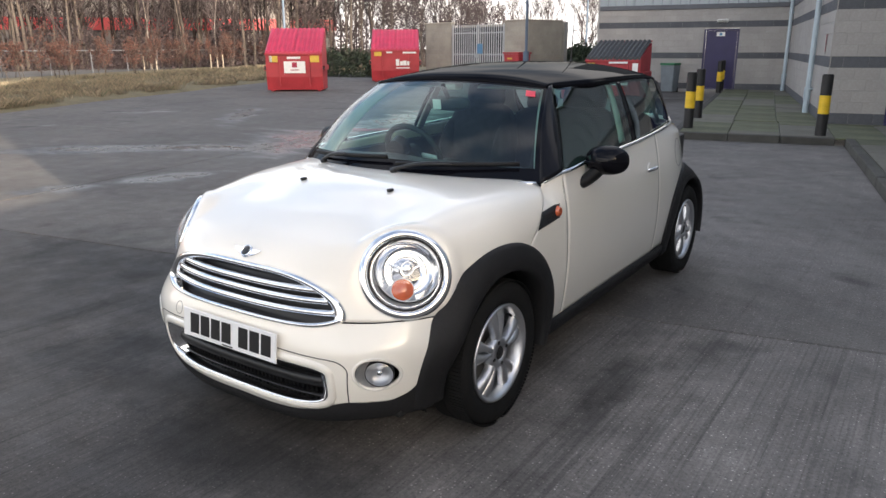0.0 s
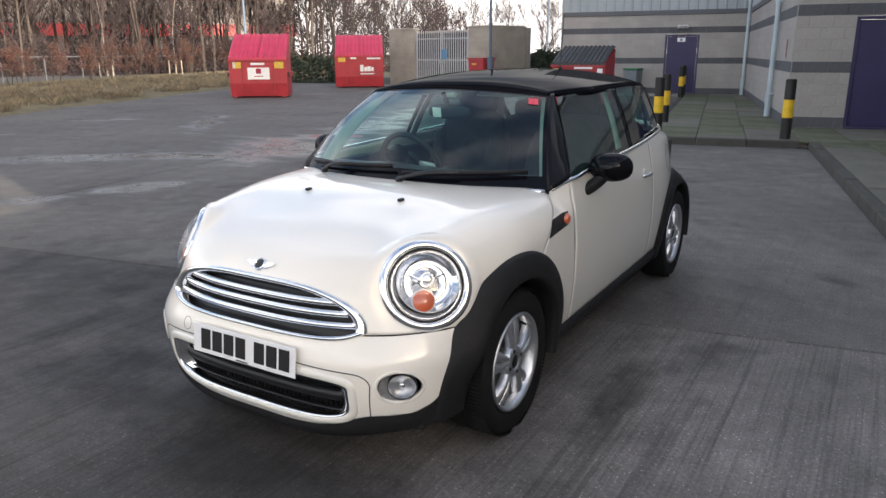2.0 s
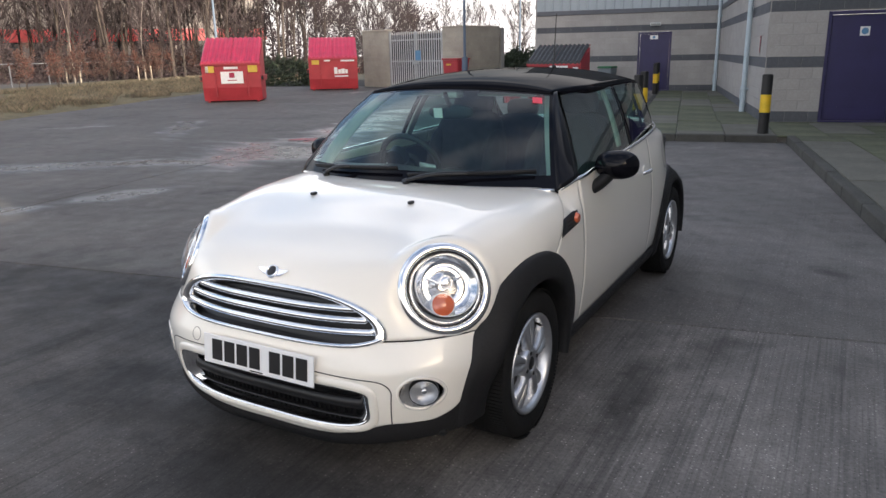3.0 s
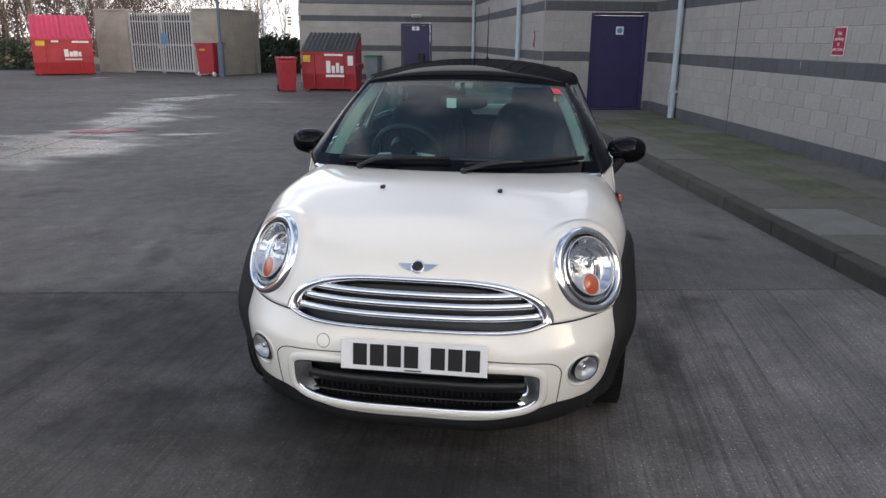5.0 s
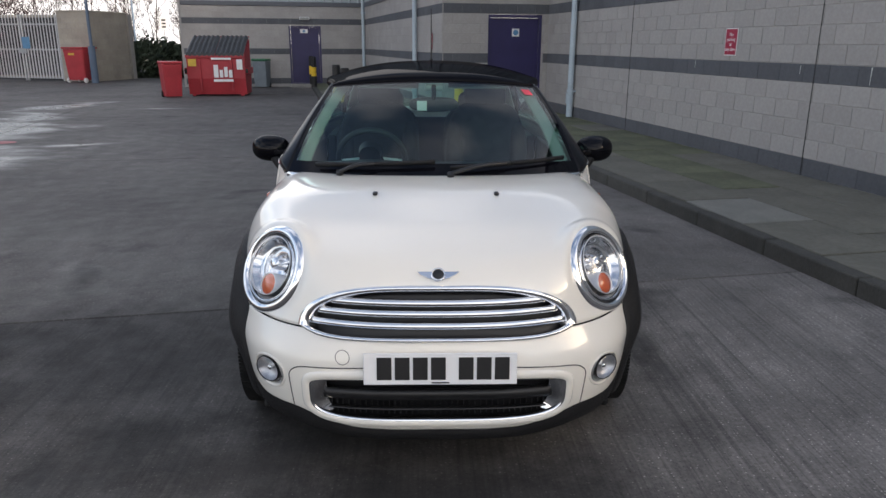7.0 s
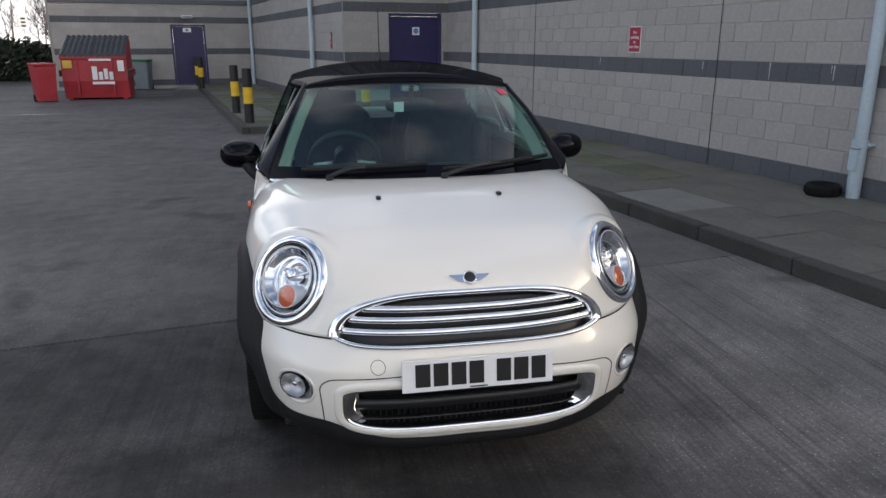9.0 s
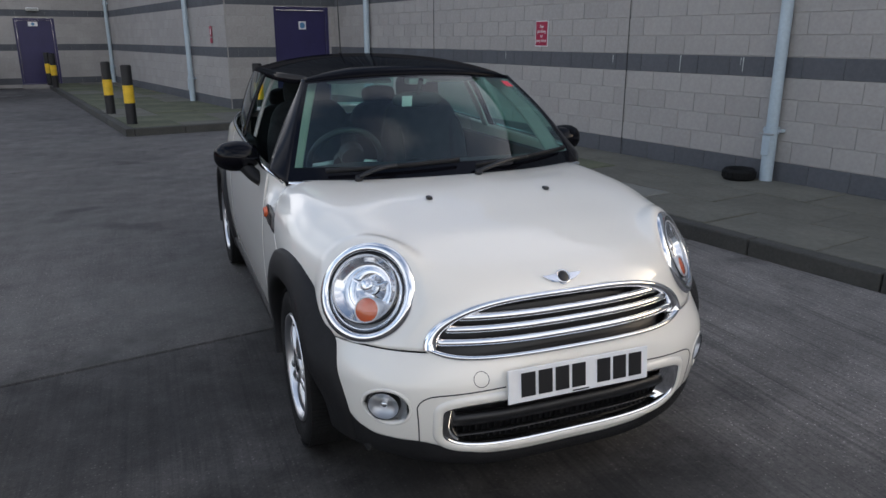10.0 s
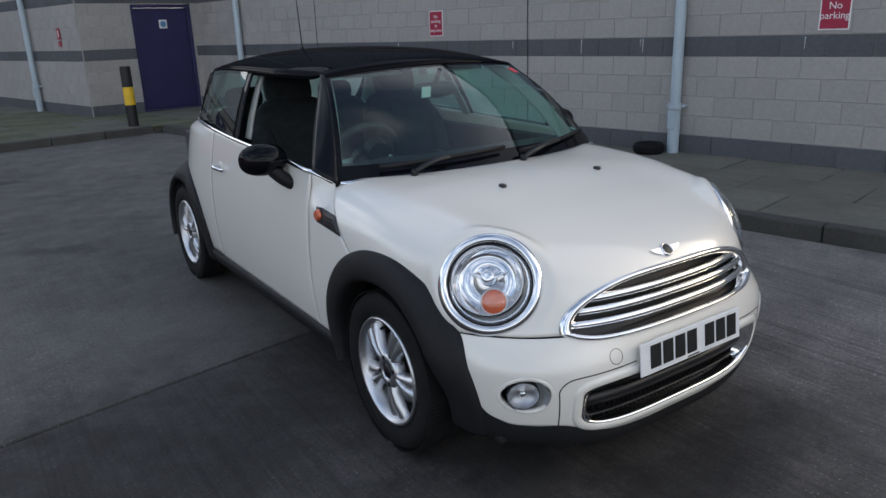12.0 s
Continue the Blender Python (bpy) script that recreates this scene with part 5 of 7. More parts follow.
for sgn in (1, -1):
    gx = np.concatenate([np.linspace(0.508, 0.522, 20), 0.522 - 0.06 * (1 - np.cos(np.linspace(0, np.pi / 2, 15))), np.linspace(0.458, 0.25, 25)])
    gz = np.concatenate([np.linspace(0.235, 0.385, 20), 0.385 + 0.045 * np.sin(np.linspace(0, np.pi / 2, 15)), np.linspace(0.431, 0.442, 25)])
    p, nr = loop_on(sgn * gx, gz)
    vs, fs = sweep(p, nr, [(-0.002, -0.002), (-0.002, 0.0006), (0.002, 0.0006), (0.002, -0.002)], closed=False)
    mesh_ob("panel_gap", vs, fs, M["ink"], bumper, "dark seam of the intake panel")
tow_t = np.linspace(0, 2 * np.pi, 40, endpoint=False)
p, nr = loop_on(-0.328 + 0.024 * np.cos(tow_t), 0.474 + 0.024 * np.sin(tow_t))
vs, fs = sweep(p, nr, [(-0.001, -0.001), (-0.001, 0.0006), (0.001, 0.0006), (0.001, -0.001)])
mesh_ob("tow_eye_cover", vs, fs, M["ink"], bumper, "round seam of the towing cover")

# ---- number plate, its characters as plain bars ----
plate = part("number_plate", box((0, 0, 0), (0.52, 0.006, 0.111), 0.002), M["platewhite"], car, "white number plate with dark bars")
plate.matrix_basis = pose(0.006, -1.948, 0.447, -6, 0, 0)
cx = -0.19
for k in range(7):
    if k == 4:
        cx += 0.033
    part("plate_bar", box((cx, -0.0045, 0.002), (0.05, 0.003, 0.079), 0.001), M["ink"], plate)
    cx += 0.061
part("plate_small_print", box((0.0, -0.0042, -0.048), (0.06, 0.002, 0.004)), M["ink"], plate)
part("plate_bracket", box((0, 0.02, 0), (0.46, 0.035, 0.08), 0.004), M["dark"], plate)

# ---- bonnet badge and washer jets ----
bz = float(on_top(0.0, -1.822))
badge = new("badge")
badge.parent = car
bn = Vector(normal(np.array((0.0, -1.822, bz))))
badge.matrix_basis = Matrix.Translation((0, -1.822, bz + 0.003)) @ Matrix.Rotation(-bn.angle(Vector((0, 0, 1))) * -1, 4, "X")
vs, fs = revolve([(0.0, 0.008), (0.016, 0.008), (0.02, 0.006), (0.02, 0.0)], (0, 0, 0), (0, 0, 1), 28)
weld(mesh_ob("badge_disc", vs, fs, M["ink"], badge, "round dark badge centre"))
vs, fs = revolve([(0.02, 0.0), (0.02, 0.009), (0.024, 0.009), (0.026, 0.0)], (0, 0, 0), (0, 0, 1), 28)
weld(mesh_ob("badge_ring", vs, fs, M["chrome"], badge, "chrome badge ring"))
for sg in (1, -1):
    bm = bmesh.new()
    lo = [bm.verts.new((sg * a, b, 0.0)) for a, b in ((0.018, -0.016), (0.04, -0.012), (0.06, 0.0), (0.072, 0.014), (0.018, 0.014))]
    hi = [bm.verts.new((q.co.x, q.co.y * 0.8, 0.005)) for q in lo]
    bm.faces.new(hi)
    for k in range(5):
        bm.faces.new((lo[k], lo[(k + 1) % 5], hi[(k + 1) % 5], hi[k]))
    part("badge_wing", bm, M["chrome"], badge, "chrome wing of the badge")
for sg in (1, -1):
    jz = float(on_top(0.25 * sg, -1.258))
    jet = part("washer_jet", box((0.25 * sg, -1.258, jz + 0.005), (0.02, 0.03, 0.014), 0.005, seg=2), M["dark"], car, "black washer jet")


# ---- headlamps ----
def headlamp(sgn):
    n, up = Vector(HEAD_N), Vector(HEAD_UP).normalized()
    out = up.cross(n).normalized() * -1
    if out.x < 0:
        out = -out
    c = Vector(HEAD_C)
    lamp = new("headlamp")
    lamp.parent = car
    ru, ro = np.linalg.norm(HEAD_UP) * 1.0, np.linalg.norm(HEAD_OUT)

    def lathe(name, prof, m, label="", cen=(0.0, 0.0), k=1.0, nseg=64):
        vs = []
        for i in range(nseg):
            a = i * math.tau / nseg
            for r, h in prof:
                q = c + out * (cen[0] + ro * k * r * math.cos(a)) + up * (cen[1] + ru * k * r * math.sin(a)) + n * h
                vs.append((sgn * q.x, q.y, q.z))
        return weld(mesh_ob(name, vs, grid_faces(nseg, len(prof), True), m, lamp, label))

    lathe("chrome_ring", [(1.10, -0.07), (1.095, -0.006), (1.075, 0.004), (1.02, 0.013), (0.95, 0.018), (0.89, 0.013), (0.86, 0.002), (0.86, -0.03)], M["chrome"], "chrome headlamp ring")
    lathe("dark_seal", [(0.865, -0.02), (0.855, 0.003), (0.825, 0.005), (0.81, -0.02)], M["dark"], "dark seal")
    lathe("inner_ring", [(0.815, -0.01), (0.805, 0.009), (0.775, 0.012), (0.755, 0.004), (0.745, -0.03)], M["chrome"], "thin silver inner ring")
    lathe("bezel", [(0.80, 0.004), (0.77, 0.0), (0.73, -0.018), (0.60, -0.032), (0.45, -0.040)], M["bezel"], "silver inner bezel", (0.006, 0.006))
    oc = (0.008, 0.012)
    lathe("reflector_rim", [(0.74, -0.035), (0.74, 0.008), (0.73, 0.014), (0.71, 0.010), (0.70, -0.01)], M["bezel"], "silver reflector rim", oc)
    lathe("rim_line", [(0.76, -0.02), (0.76, 0.010), (0.745, 0.012), (0.735, 0.007)], M["dark"], "thin dark line round the reflector", oc)
    lathe("reflector", [(0.705, 0.006), (0.60, -0.012), (0.48, -0.03), (0.47, -0.027), (0.31, -0.046), (0.14, -0.056), (0.0, -0.058)], M["reflector"], "bright reflector bowl", oc)
    lathe("bulb_shield", [(0.16, -0.05), (0.16, -0.01), (0.14, -0.002), (0.08, 0.003), (0.0, 0.003)], M["chrome"], "chrome bulb shield", (oc[0], oc[1] + 0.012))
    for sx in (-1, 1):
        a, b = c + out * (oc[0] + sx * 0.015) + up * (oc[1] + 0.008) + n * -0.02, c + out * (oc[0] + sx * 0.062) + up * (oc[1] + 0.03) + n * -0.025
        a.x, b.x = a.x * sgn, b.x * sgn
        part("shield_arm", cyl(a, b, 0.004, n=8), M["chrome"], lamp)
    lathe("indicator_tube", [(0.29, -0.06), (0.28, 0.010), (0.265, 0.015), (0.25, 0.010)], M["bezel"], "silver indicator tube", (-0.012, -0.056))
    lathe("indicator", [(0.255, 0.010), (0.18, 0.018), (0.0, 0.022)], M["amber"], "amber indicator", (-0.012, -0.056))
    lathe("lens", [(0.84, 0.006), (0.75, 0.022), (0.6, 0.033), (0.4, 0.042), (0.2, 0.046), (0.0, 0.048)], M["lens"], "clear lens").visible_shadow = False
    return lamp


headlamp(1), headlamp(-1)


def foglamp(sgn):
    x0, z0 = FOG
    y0 = float(on_front(x0, z0))
    c = Vector((x0, y0, z0))
    face = Vector(normal(np.array((x0, y0, z0))))
    aim = (face + Vector((0, -0.3, 0))).normalized()
    fog = new("fog_lamp")
    fog.parent = car

    def lathe(name, prof, m, label="", off=0.0, n=face, seg=40):
        up = Vector((0, 0, 1))
        up = (up - n * up.dot(n)).normalized()
        out = up.cross(n)
        vs = []
        for i in range(seg):
            a = i * math.tau / seg
            for r, h in prof:
                q = c + out * (off + r * 1.06 * math.cos(a)) + up * r * math.sin(a) + n * h
                vs.append((sgn * q.x, q.y, q.z))
        return weld(mesh_ob(name, vs, grid_faces(seg, len(prof), True), m, fog, label))

    p, nr = loop_on(x0 + 0.063 * np.cos(tow_t), z0 + 0.06 * np.sin(tow_t))
    p[:, 0] *= sgn
    nr[:, 0] *= sgn
    vs, fs = sweep(p, nr, [(-0.006, -0.03), (-0.006, 0.0), (-0.002, 0.0025), (0.003, 0.002), (0.007, -0.001)])
    weld(mesh_ob("recess_rim", vs, fs, M["white"], fog, "cream moulded rim"))
    lathe("housing", [(0.064, 0.0), (0.061, -0.008), (0.055, -0.022), (0.047, -0.038), (0.0, -0.04)], M["fogshell"], "silver-grey lamp housing")
    lathe("lamp_ring", [(0.0485, -0.03), (0.0485, -0.004), (0.0475, -0.002), (0.0465, -0.006)], M["dark"], "thin dark lamp ring", 0.014, aim)
    lathe("lens", [(0.047, -0.004), (0.036, 0.004), (0.018, 0.008), (0.0, 0.009)], M["lens"], "clear fog lens", 0.014, aim).visible_shadow = False
    lathe("reflector", [(0.047, -0.006), (0.042, -0.018), (0.030, -0.028), (0.014, -0.033), (0.0, -0.034)], M["fogmirror"], "satin reflector", 0.014, aim)
    lathe("bulb_cap", [(0.011, -0.034), (0.011, -0.016), (0.008, -0.012), (0.0, -0.011)], M["chrome"], "chrome bulb cap", 0.014, aim, 20)
    for k in range(9):
        a = math.pi + (k - 4) * 0.3
        up = (Vector((0, 0, 1)) - face * face.z).normalized()
        out = up.cross(face)
        d = out * math.cos(a) + up * math.sin(a)
        p, q = c + d * 0.060 + face * -0.006, c + d * 0.050 + face * -0.019
        p.x, q.x = p.x * sgn, q.x * sgn
        part("housing_rib", cyl(p, q, 0.0016, n=6), M["fogshell"], fog)
    return fog


foglamp(1), foglamp(-1)


# ---- wheels ----
def wheel(name, x, y, sgn, spin):
    w = new(name)
    w.parent = car
    steer = radians(-0.3) if y < 0 else 0.0
    w.matrix_basis = Matrix.Translation((x, y, AXZ)) @ Matrix.Rotation(steer, 4, "Z") @ Matrix.Rotation(0 if sgn > 0 else math.pi, 4, "Z")
    o, ax = (0, 0, 0), (1, 0, 0)
    prof = [(0.19, -0.135), (0.215, -0.165), (0.255, -0.178), (0.285, -0.17), (0.2955, -0.15), (0.2985, -0.1), (0.2985, -0.06), (0.2955, -0.02), (0.285, 0.0), (0.255, 0.008), (0.215, 0.0), (0.2, -0.012), (0.196, -0.03), (0.19, -0.135)]
    vs, fs = revolve(prof, o, ax, 80)
    tyre = weld(mesh_ob("tyre", vs, fs, M["rubber"], w, "black road tyre"))
    bm = bmesh.new()
    for k in range(120):
        a = k * math.tau / 120
        for xx, sk in ((-0.125, 0.2), (-0.03, -0.2)):
            add_box(bm, (xx, 0.2985 * math.cos(a + sk * 0.1), 0.2985 * math.sin(a + sk * 0.1)), (0.062, 0.0115, 0.004), rot=Matrix.Rotation(a - math.pi / 2, 3, "X"))
    ob = part("tread", bm, M["rubber"], tyre)
    ob["kind"] = "stuff"
    rim = weld(mesh_ob("rim", *revolve([(0.186, -0.15), (0.186, -0.03), (0.2, -0.018), (0.205, -0.004), (0.2, 0.004), (0.194, 0.003), (0.186, -0.008), (0.180, -0.02), (0.172, -0.06), (0.165, -0.14)], o, ax, 72), M["alloy"], w, "silver alloy rim"))
    for k in range(5):
        bm = bmesh.new()
        for side in (1, -1):
            rows = []
            for r, off, hw, h, dp in ((0.028, 0.0, 0.022, -0.016, 0.03), (0.058, 8.0, 0.016, -0.010, 0.032), (0.085, 9.0, 0.0122, -0.006, 0.034), (0.12, 9.8, 0.016, -0.007, 0.034), (0.15, 9.2, 0.0235, -0.011, 0.03), (0.186, 9.0, 0.031, -0.020, 0.024)):
                a = k * math.tau / 5 + spin + side * radians(off)
                sec = []
                for q, hh in ((-hw * 1.15, h - dp), (-hw, h - 0.008), (-hw * 0.55, h + 0.001), (0, h + 0.004), (hw * 0.55, h + 0.001), (hw, h - 0.008), (hw * 1.15, h - dp)):
                    sec.append(bm.verts.new((hh, r * math.cos(a) - q * math.sin(a), r * math.sin(a) + q * math.cos(a))))
                rows.append(sec)
            for r0, r1 in zip(rows, rows[1:]):
                for j in range(6):
                    bm.faces.new((r0[j], r0[j + 1], r1[j + 1], r1[j]))
        part("spoke", bm, M["alloy"], rim, smooth=True)
    part("valve", cyl((-0.03, 0.165 * math.cos(spin + 0.63), 0.165 * math.sin(spin + 0.63)), (-0.006, 0.158 * math.cos(spin + 0.63), 0.158 * math.sin(spin + 0.63)), 0.005, n=8), M["dark"], rim, "black tyre valve")
    weld(mesh_ob("hub", *revolve([(0.066, -0.05), (0.066, -0.012), (0.056, -0.004), (0.032, -0.004), (0.03, -0.012)], o, ax, 40), M["alloy"], rim))
    weld(mesh_ob("hub_cap", *revolve([(0.03, -0.012), (0.024, -0.004), (0.0, -0.002)], o, ax, 32), M["dark"], rim, "black hub cap"))
    for k in range(4):
        a = k * math.tau / 4 + 0.3
        part("wheel_bolt", cyl((-0.012, 0.05 * math.cos(a), 0.05 * math.sin(a)), (-0.002, 0.05 * math.cos(a), 0.05 * math.sin(a)), 0.0085, n=10), M["dark"], rim)
    part("brake_disc", cyl((-0.085, 0, 0), (-0.07, 0, 0), 0.135, n=40), M["disc"], w, "worn steel brake disc")
    part("hub_back", cyl((-0.16, 0, 0), (-0.1, 0, 0), 0.175, n=32), M["void"], w)
    part("caliper", box((-0.078, 0.1, 0.06), (0.05, 0.07, 0.12), 0.012), M["dark"], w)
    return w


wheel("wheel", 0.78, AXF, 1, 0.32), wheel("wheel", -0.784, AXF, -1, 1.13), wheel("wheel", 0.79, AXR, 1, 0.9), wheel("wheel", -0.79, AXR, -1, 0.5)


# ---- door mirrors ----
def mirror(sgn):
    m = new("door_mirror")
    m.parent = car
    n1, n2 = 40, 24
    vs = []
    for i in range(n1):
        a = i * math.tau / n1
        for j in range(n2):
            b = -math.pi / 2 + math.pi * j / (n2 - 1)
            cx_, cz_ = math.cos(a), math.sin(a)
            x = 0.1 * math.copysign(abs(cx_) ** 0.85, cx_) * math.cos(b)
            z = 0.068 * math.copysign(abs(cz_) ** 0.85, cz_) * math.cos(b)
            y = 0.085 * math.sin(b) if b < 0 else 0.028 * math.sin(b)
            vs.append((sgn * (0.85 + x), -0.385 + y + 0.12 * (0.0 + x), 0.974 + z))
    weld(mesh_ob("mirror_shell", vs, grid_faces(n1, n2, True), M["black"], m, "glossy black mirror shell"))
    q = np.linspace(0, 1, 9)[:, None]
    path = np.array((0.742, -0.478, 0.862)) * (1 - q) + np.array((0.836, -0.40, 0.952)) * q
    path[:, 2] -= 0.012 * np.sin(np.pi * q[:, 0])
    path[:, 0] *= sgn
    vs, fs = sweep(path, np.tile((0.0, -1.0, 0.0), (9, 1)), [(0.03 * math.cos(a * math.tau / 18), 0.044 * math.sin(a * math.tau / 18)) for a in range(18)], closed=False)
    weld(mesh_ob("mirror_stalk", vs, fs, M["plastic"], m, "black mirror stalk"))
    part("mirror_glass", cyl((sgn * 0.85, -0.354, 0.974), (sgn * 0.85, -0.352, 0.974), 0.062, n=28), M["chrome"], m, "mirror glass")


mirror(1), mirror(-1)

for sgn in (1, -1):
    # door handle with its dished recess
    hy, hz = 0.445, 0.815
    hx = float(on_side(hy, hz))
    h = new("door_handle")
    h.parent = car
    pts = np.array([(hx + 0.004, hy - 0.065, hz - 0.004), (hx + 0.02, hy - 0.05, hz), (hx + 0.032, hy - 0.02, hz + 0.004), (hx + 0.034, hy + 0.02, hz + 0.006), (hx + 0.024, hy + 0.055, hz + 0.006), (hx + 0.004, hy + 0.072, hz + 0.004)])
    pts[:, 0] *= sgn
    vs, fs = sweep(pts, np.tile((sgn, 0, 0), (6, 1)), [(0.011 * math.cos(q * math.tau / 10), 0.007 * math.sin(q * math.tau / 10)) for q in range(10)], closed=False)
    weld(mesh_ob("grip", vs, fs, M["chrome"], h, "chrome grip"))
    part("recess", cyl((sgn * (hx - 0.006), hy, hz), (sgn * (hx + 0.0015), hy, hz), 0.035, n=28), M["white"], h)
    # side indicator panel
    sc = new("side_vent")
    sc.parent = car
    gu, gv = np.linspace(0, 1, 16)[:, None], np.linspace(0, 1, 9)[None, :]
    yv = (-0.962 + 0.220 * gu) * (1 - gv) + (-0.898 + 0.158 * gu) * gv
    zv = (0.745 + 0.018 * gu) * (1 - gv) + (0.812 + 0.012 * gu) * gv
    xv = on_side(yv, zv)
    edge_in = np.minimum(np.minimum(gu, 1 - gu) * 15, np.minimum(gv, 1 - gv) * 8) > 0.5
    shell("vent_panel", np.stack([sgn * (xv + np.where(edge_in, 0.006, 0.0)), yv, zv], -1), M["dark"], sc, "black vent panel", t=0, flip=sgn < 0)
    for k in range(3):
        yy, zz = -0.85, 0.782 + 0.015 * (k - 1)
        part("vent_rib", box((sgn * (float(on_side(yy, zz)) + 0.008), yy, zz), (0.004, 0.07, 0.003), 0.001, rot=Matrix.Rotation(sgn * 0.05, 3, "Z")), M["plastic"], sc)
    ix = float(on_side(-0.770, 0.794))
    part("side_indicator", cyl((sgn * (ix + 0.006), -0.770, 0.794), (sgn * (ix + 0.02), -0.770, 0.794), 0.025, 0.018, n=24), M["amber"], sc, "round amber indicator")
# fuel flap outline on the left quarter
fy, fz = 1.02 + 0.085 * np.cos(tow_t), 0.84 + 0.085 * np.sin(tow_t)
fx = on_side(fy, fz)
p = np.stack([fx, fy, fz], -1)
vs, fs = sweep(p, normal(p), [(-0.002, -0.002), (-0.002, 0.0008), (0.002, 0.0008), (0.002, -0.002)])
mesh_ob("fuel_flap", vs, fs, M["ink"], car, "round fuel flap seam")


# ---- wipers, aerial, sticker ----
def wiper(s0, t0, s1, t1, sa, ta):
    w = new("wiper")
    w.parent = car
    q = np.linspace(0, 1, 16)
    P = screen(s0 + (s1 - s0) * q, t0 + (t1 - t0) * q) + np.array((0, -0.018, 0.024))
    nn = np.tile((0, -0.55, 0.8), (16, 1))
    vs, fs = sweep(P, nn, [(-0.004, -0.012), (-0.007, 0.0), (-0.005, 0.008), (0.005, 0.008), (0.007, 0.0), (0.004, -0.012)], closed=False)
    weld(mesh_ob("blade", vs, fs, M["plastic"], w, "black wiper blade"))
    e = (s0 + s1) / 2, (t0 + t1) / 2
    P = screen(sa + (e[0] - sa) * q, ta + (e[1] - ta) * q) + np.array((0, -0.02, 0.026)) + np.array((0, -0.01, 0.014)) * np.sin(np.pi * q)[:, None]
    vs, fs = sweep(P, nn, [(-0.009, -0.005), (-0.009, 0.003), (0, 0.007), (0.009, 0.003), (0.009, -0.005)], closed=False)
    weld(mesh_ob("arm", vs, fs, M["dark"], w, "black wiper arm"))
    a = screen(np.array(sa), np.array(ta))
    part("pivot", cyl((a[0], a[1] - 0.01, a[2] + 0.0), (a[0], a[1] - 0.022, a[2] + 0.028), 0.016, n=16), M["dark"], w)


wiper(-0.80, 0.06, 0.0, 0.10, -0.62, 0.01)
wiper(0.10, 0.055, 0.9, 0.115, 0.1, 0.01)
az = float(roof_z(np.array(0.0), np.array(1.04)))
aer = new("aerial")
aer.parent = car
part("aerial_base", cyl((0, 1.04, az - 0.004), (0, 1.025, az + 0.025), 0.022, 0.010, n=16), M["dark"], aer)
part("aerial_rod", cyl((0, 1.025, az + 0.02), (0, 1.06, az + 0.36), 0.0045, 0.0028, n=8), M["dark"], aer)
sp = screen(np.array((0.83, 0.91)), np.array((0.90, 0.90)))
sp2 = screen(np.array((0.84, 0.92)), np.array((0.82, 0.82)))
st = mesh_ob("sticker", [*(sp + (0, -0.003, 0.003)), *(sp2[::-1] + (0, -0.003, 0.003))], [(0, 1, 2, 3)], M["sticker"], car, "small red sticker on the glass", smooth=False)

# ---- cabin ----
cab = new("cabin")
cab.parent = car
cab["label"] = "dark cabin trim"
bm = box((0, 0.25, 0.34), (1.4, 2.2, 0.06))
for sg in (1, -1):
    add_box(bm, (sg * 0.71, -0.02, 0.62), (0.03, 1.3, 0.6), 0.01)
    add_box(bm, (sg * 0.66, 1.0, 0.62), (0.06, 0.8, 0.6), 0.01)
add_box(bm, (0, -0.8, 0.62), (1.35, 0.05, 0.5))
add_box(bm, (0, 1.45, 0.66), (1.1, 0.05, 0.6))
part("tub", bm, M["dash"], cab)
xs = np.linspace(-0.70, 0.70, 41)
rows = []
for y, z in ((-0.97, 0.885), (-0.8, 0.905), (-0.62, 0.925), (-0.5, 0.92), (-0.43, 0.895), (-0.405, 0.84), (-0.42, 0.7), (-0.45, 0.5)):
    yy = y + 0.19 * np.abs(xs / 0.7) ** 2.2 * (1 if y < -0.7 else 0.35) * (1 if y < -0.5 else 0.2)
    rows.append(np.stack([xs * (0.95 if y < -0.7 else 1.0), yy, np.full(41, z) + 0.012 * np.exp(-(((xs + 0.32) / 0.14) ** 2)) * (y > -0.7)], -1))
shell("dashboard", np.stack(rows, 1), M["dash"], cab, "black dashboard", t=0)
part("centre_dial", cyl((0, -0.42, 0.82), (0, -0.395, 0.83), 0.1, n=40), M["dark"], cab, "large round centre dial")

# steering wheel
sw = new("steering_wheel")
sw.parent = cab
c, ax = Vector((-0.33, -0.31, 0.905)), Vector((0, 0.90, 0.43)).normalized()
e1 = Vector((1, 0, 0))
e2 = ax.cross(e1)
vs = []
for i in range(48):
    a = i * math.tau / 48
    d = e1 * math.cos(a) + e2 * math.sin(a)
    for j in range(12):
        b = j * math.tau / 12
        vs.append(c + d * (0.178 + 0.016 * math.cos(b)) + ax * 0.016 * math.sin(b))
fs = [(i * 12 + j, ((i + 1) % 48) * 12 + j, ((i + 1) % 48) * 12 + (j + 1) % 12, i * 12 + (j + 1) % 12) for i in range(48) for j in range(12)]
mesh_ob("wheel_rim", vs, fs, M["dash"], sw)
bm = bmesh.new()
add_cyl(bm, c - ax * 0.03, c + ax * 0.02, 0.068, 0.055, 24)
part("airbag_boss", bm, M["dash"], sw, smooth=True, flat_angle=40)
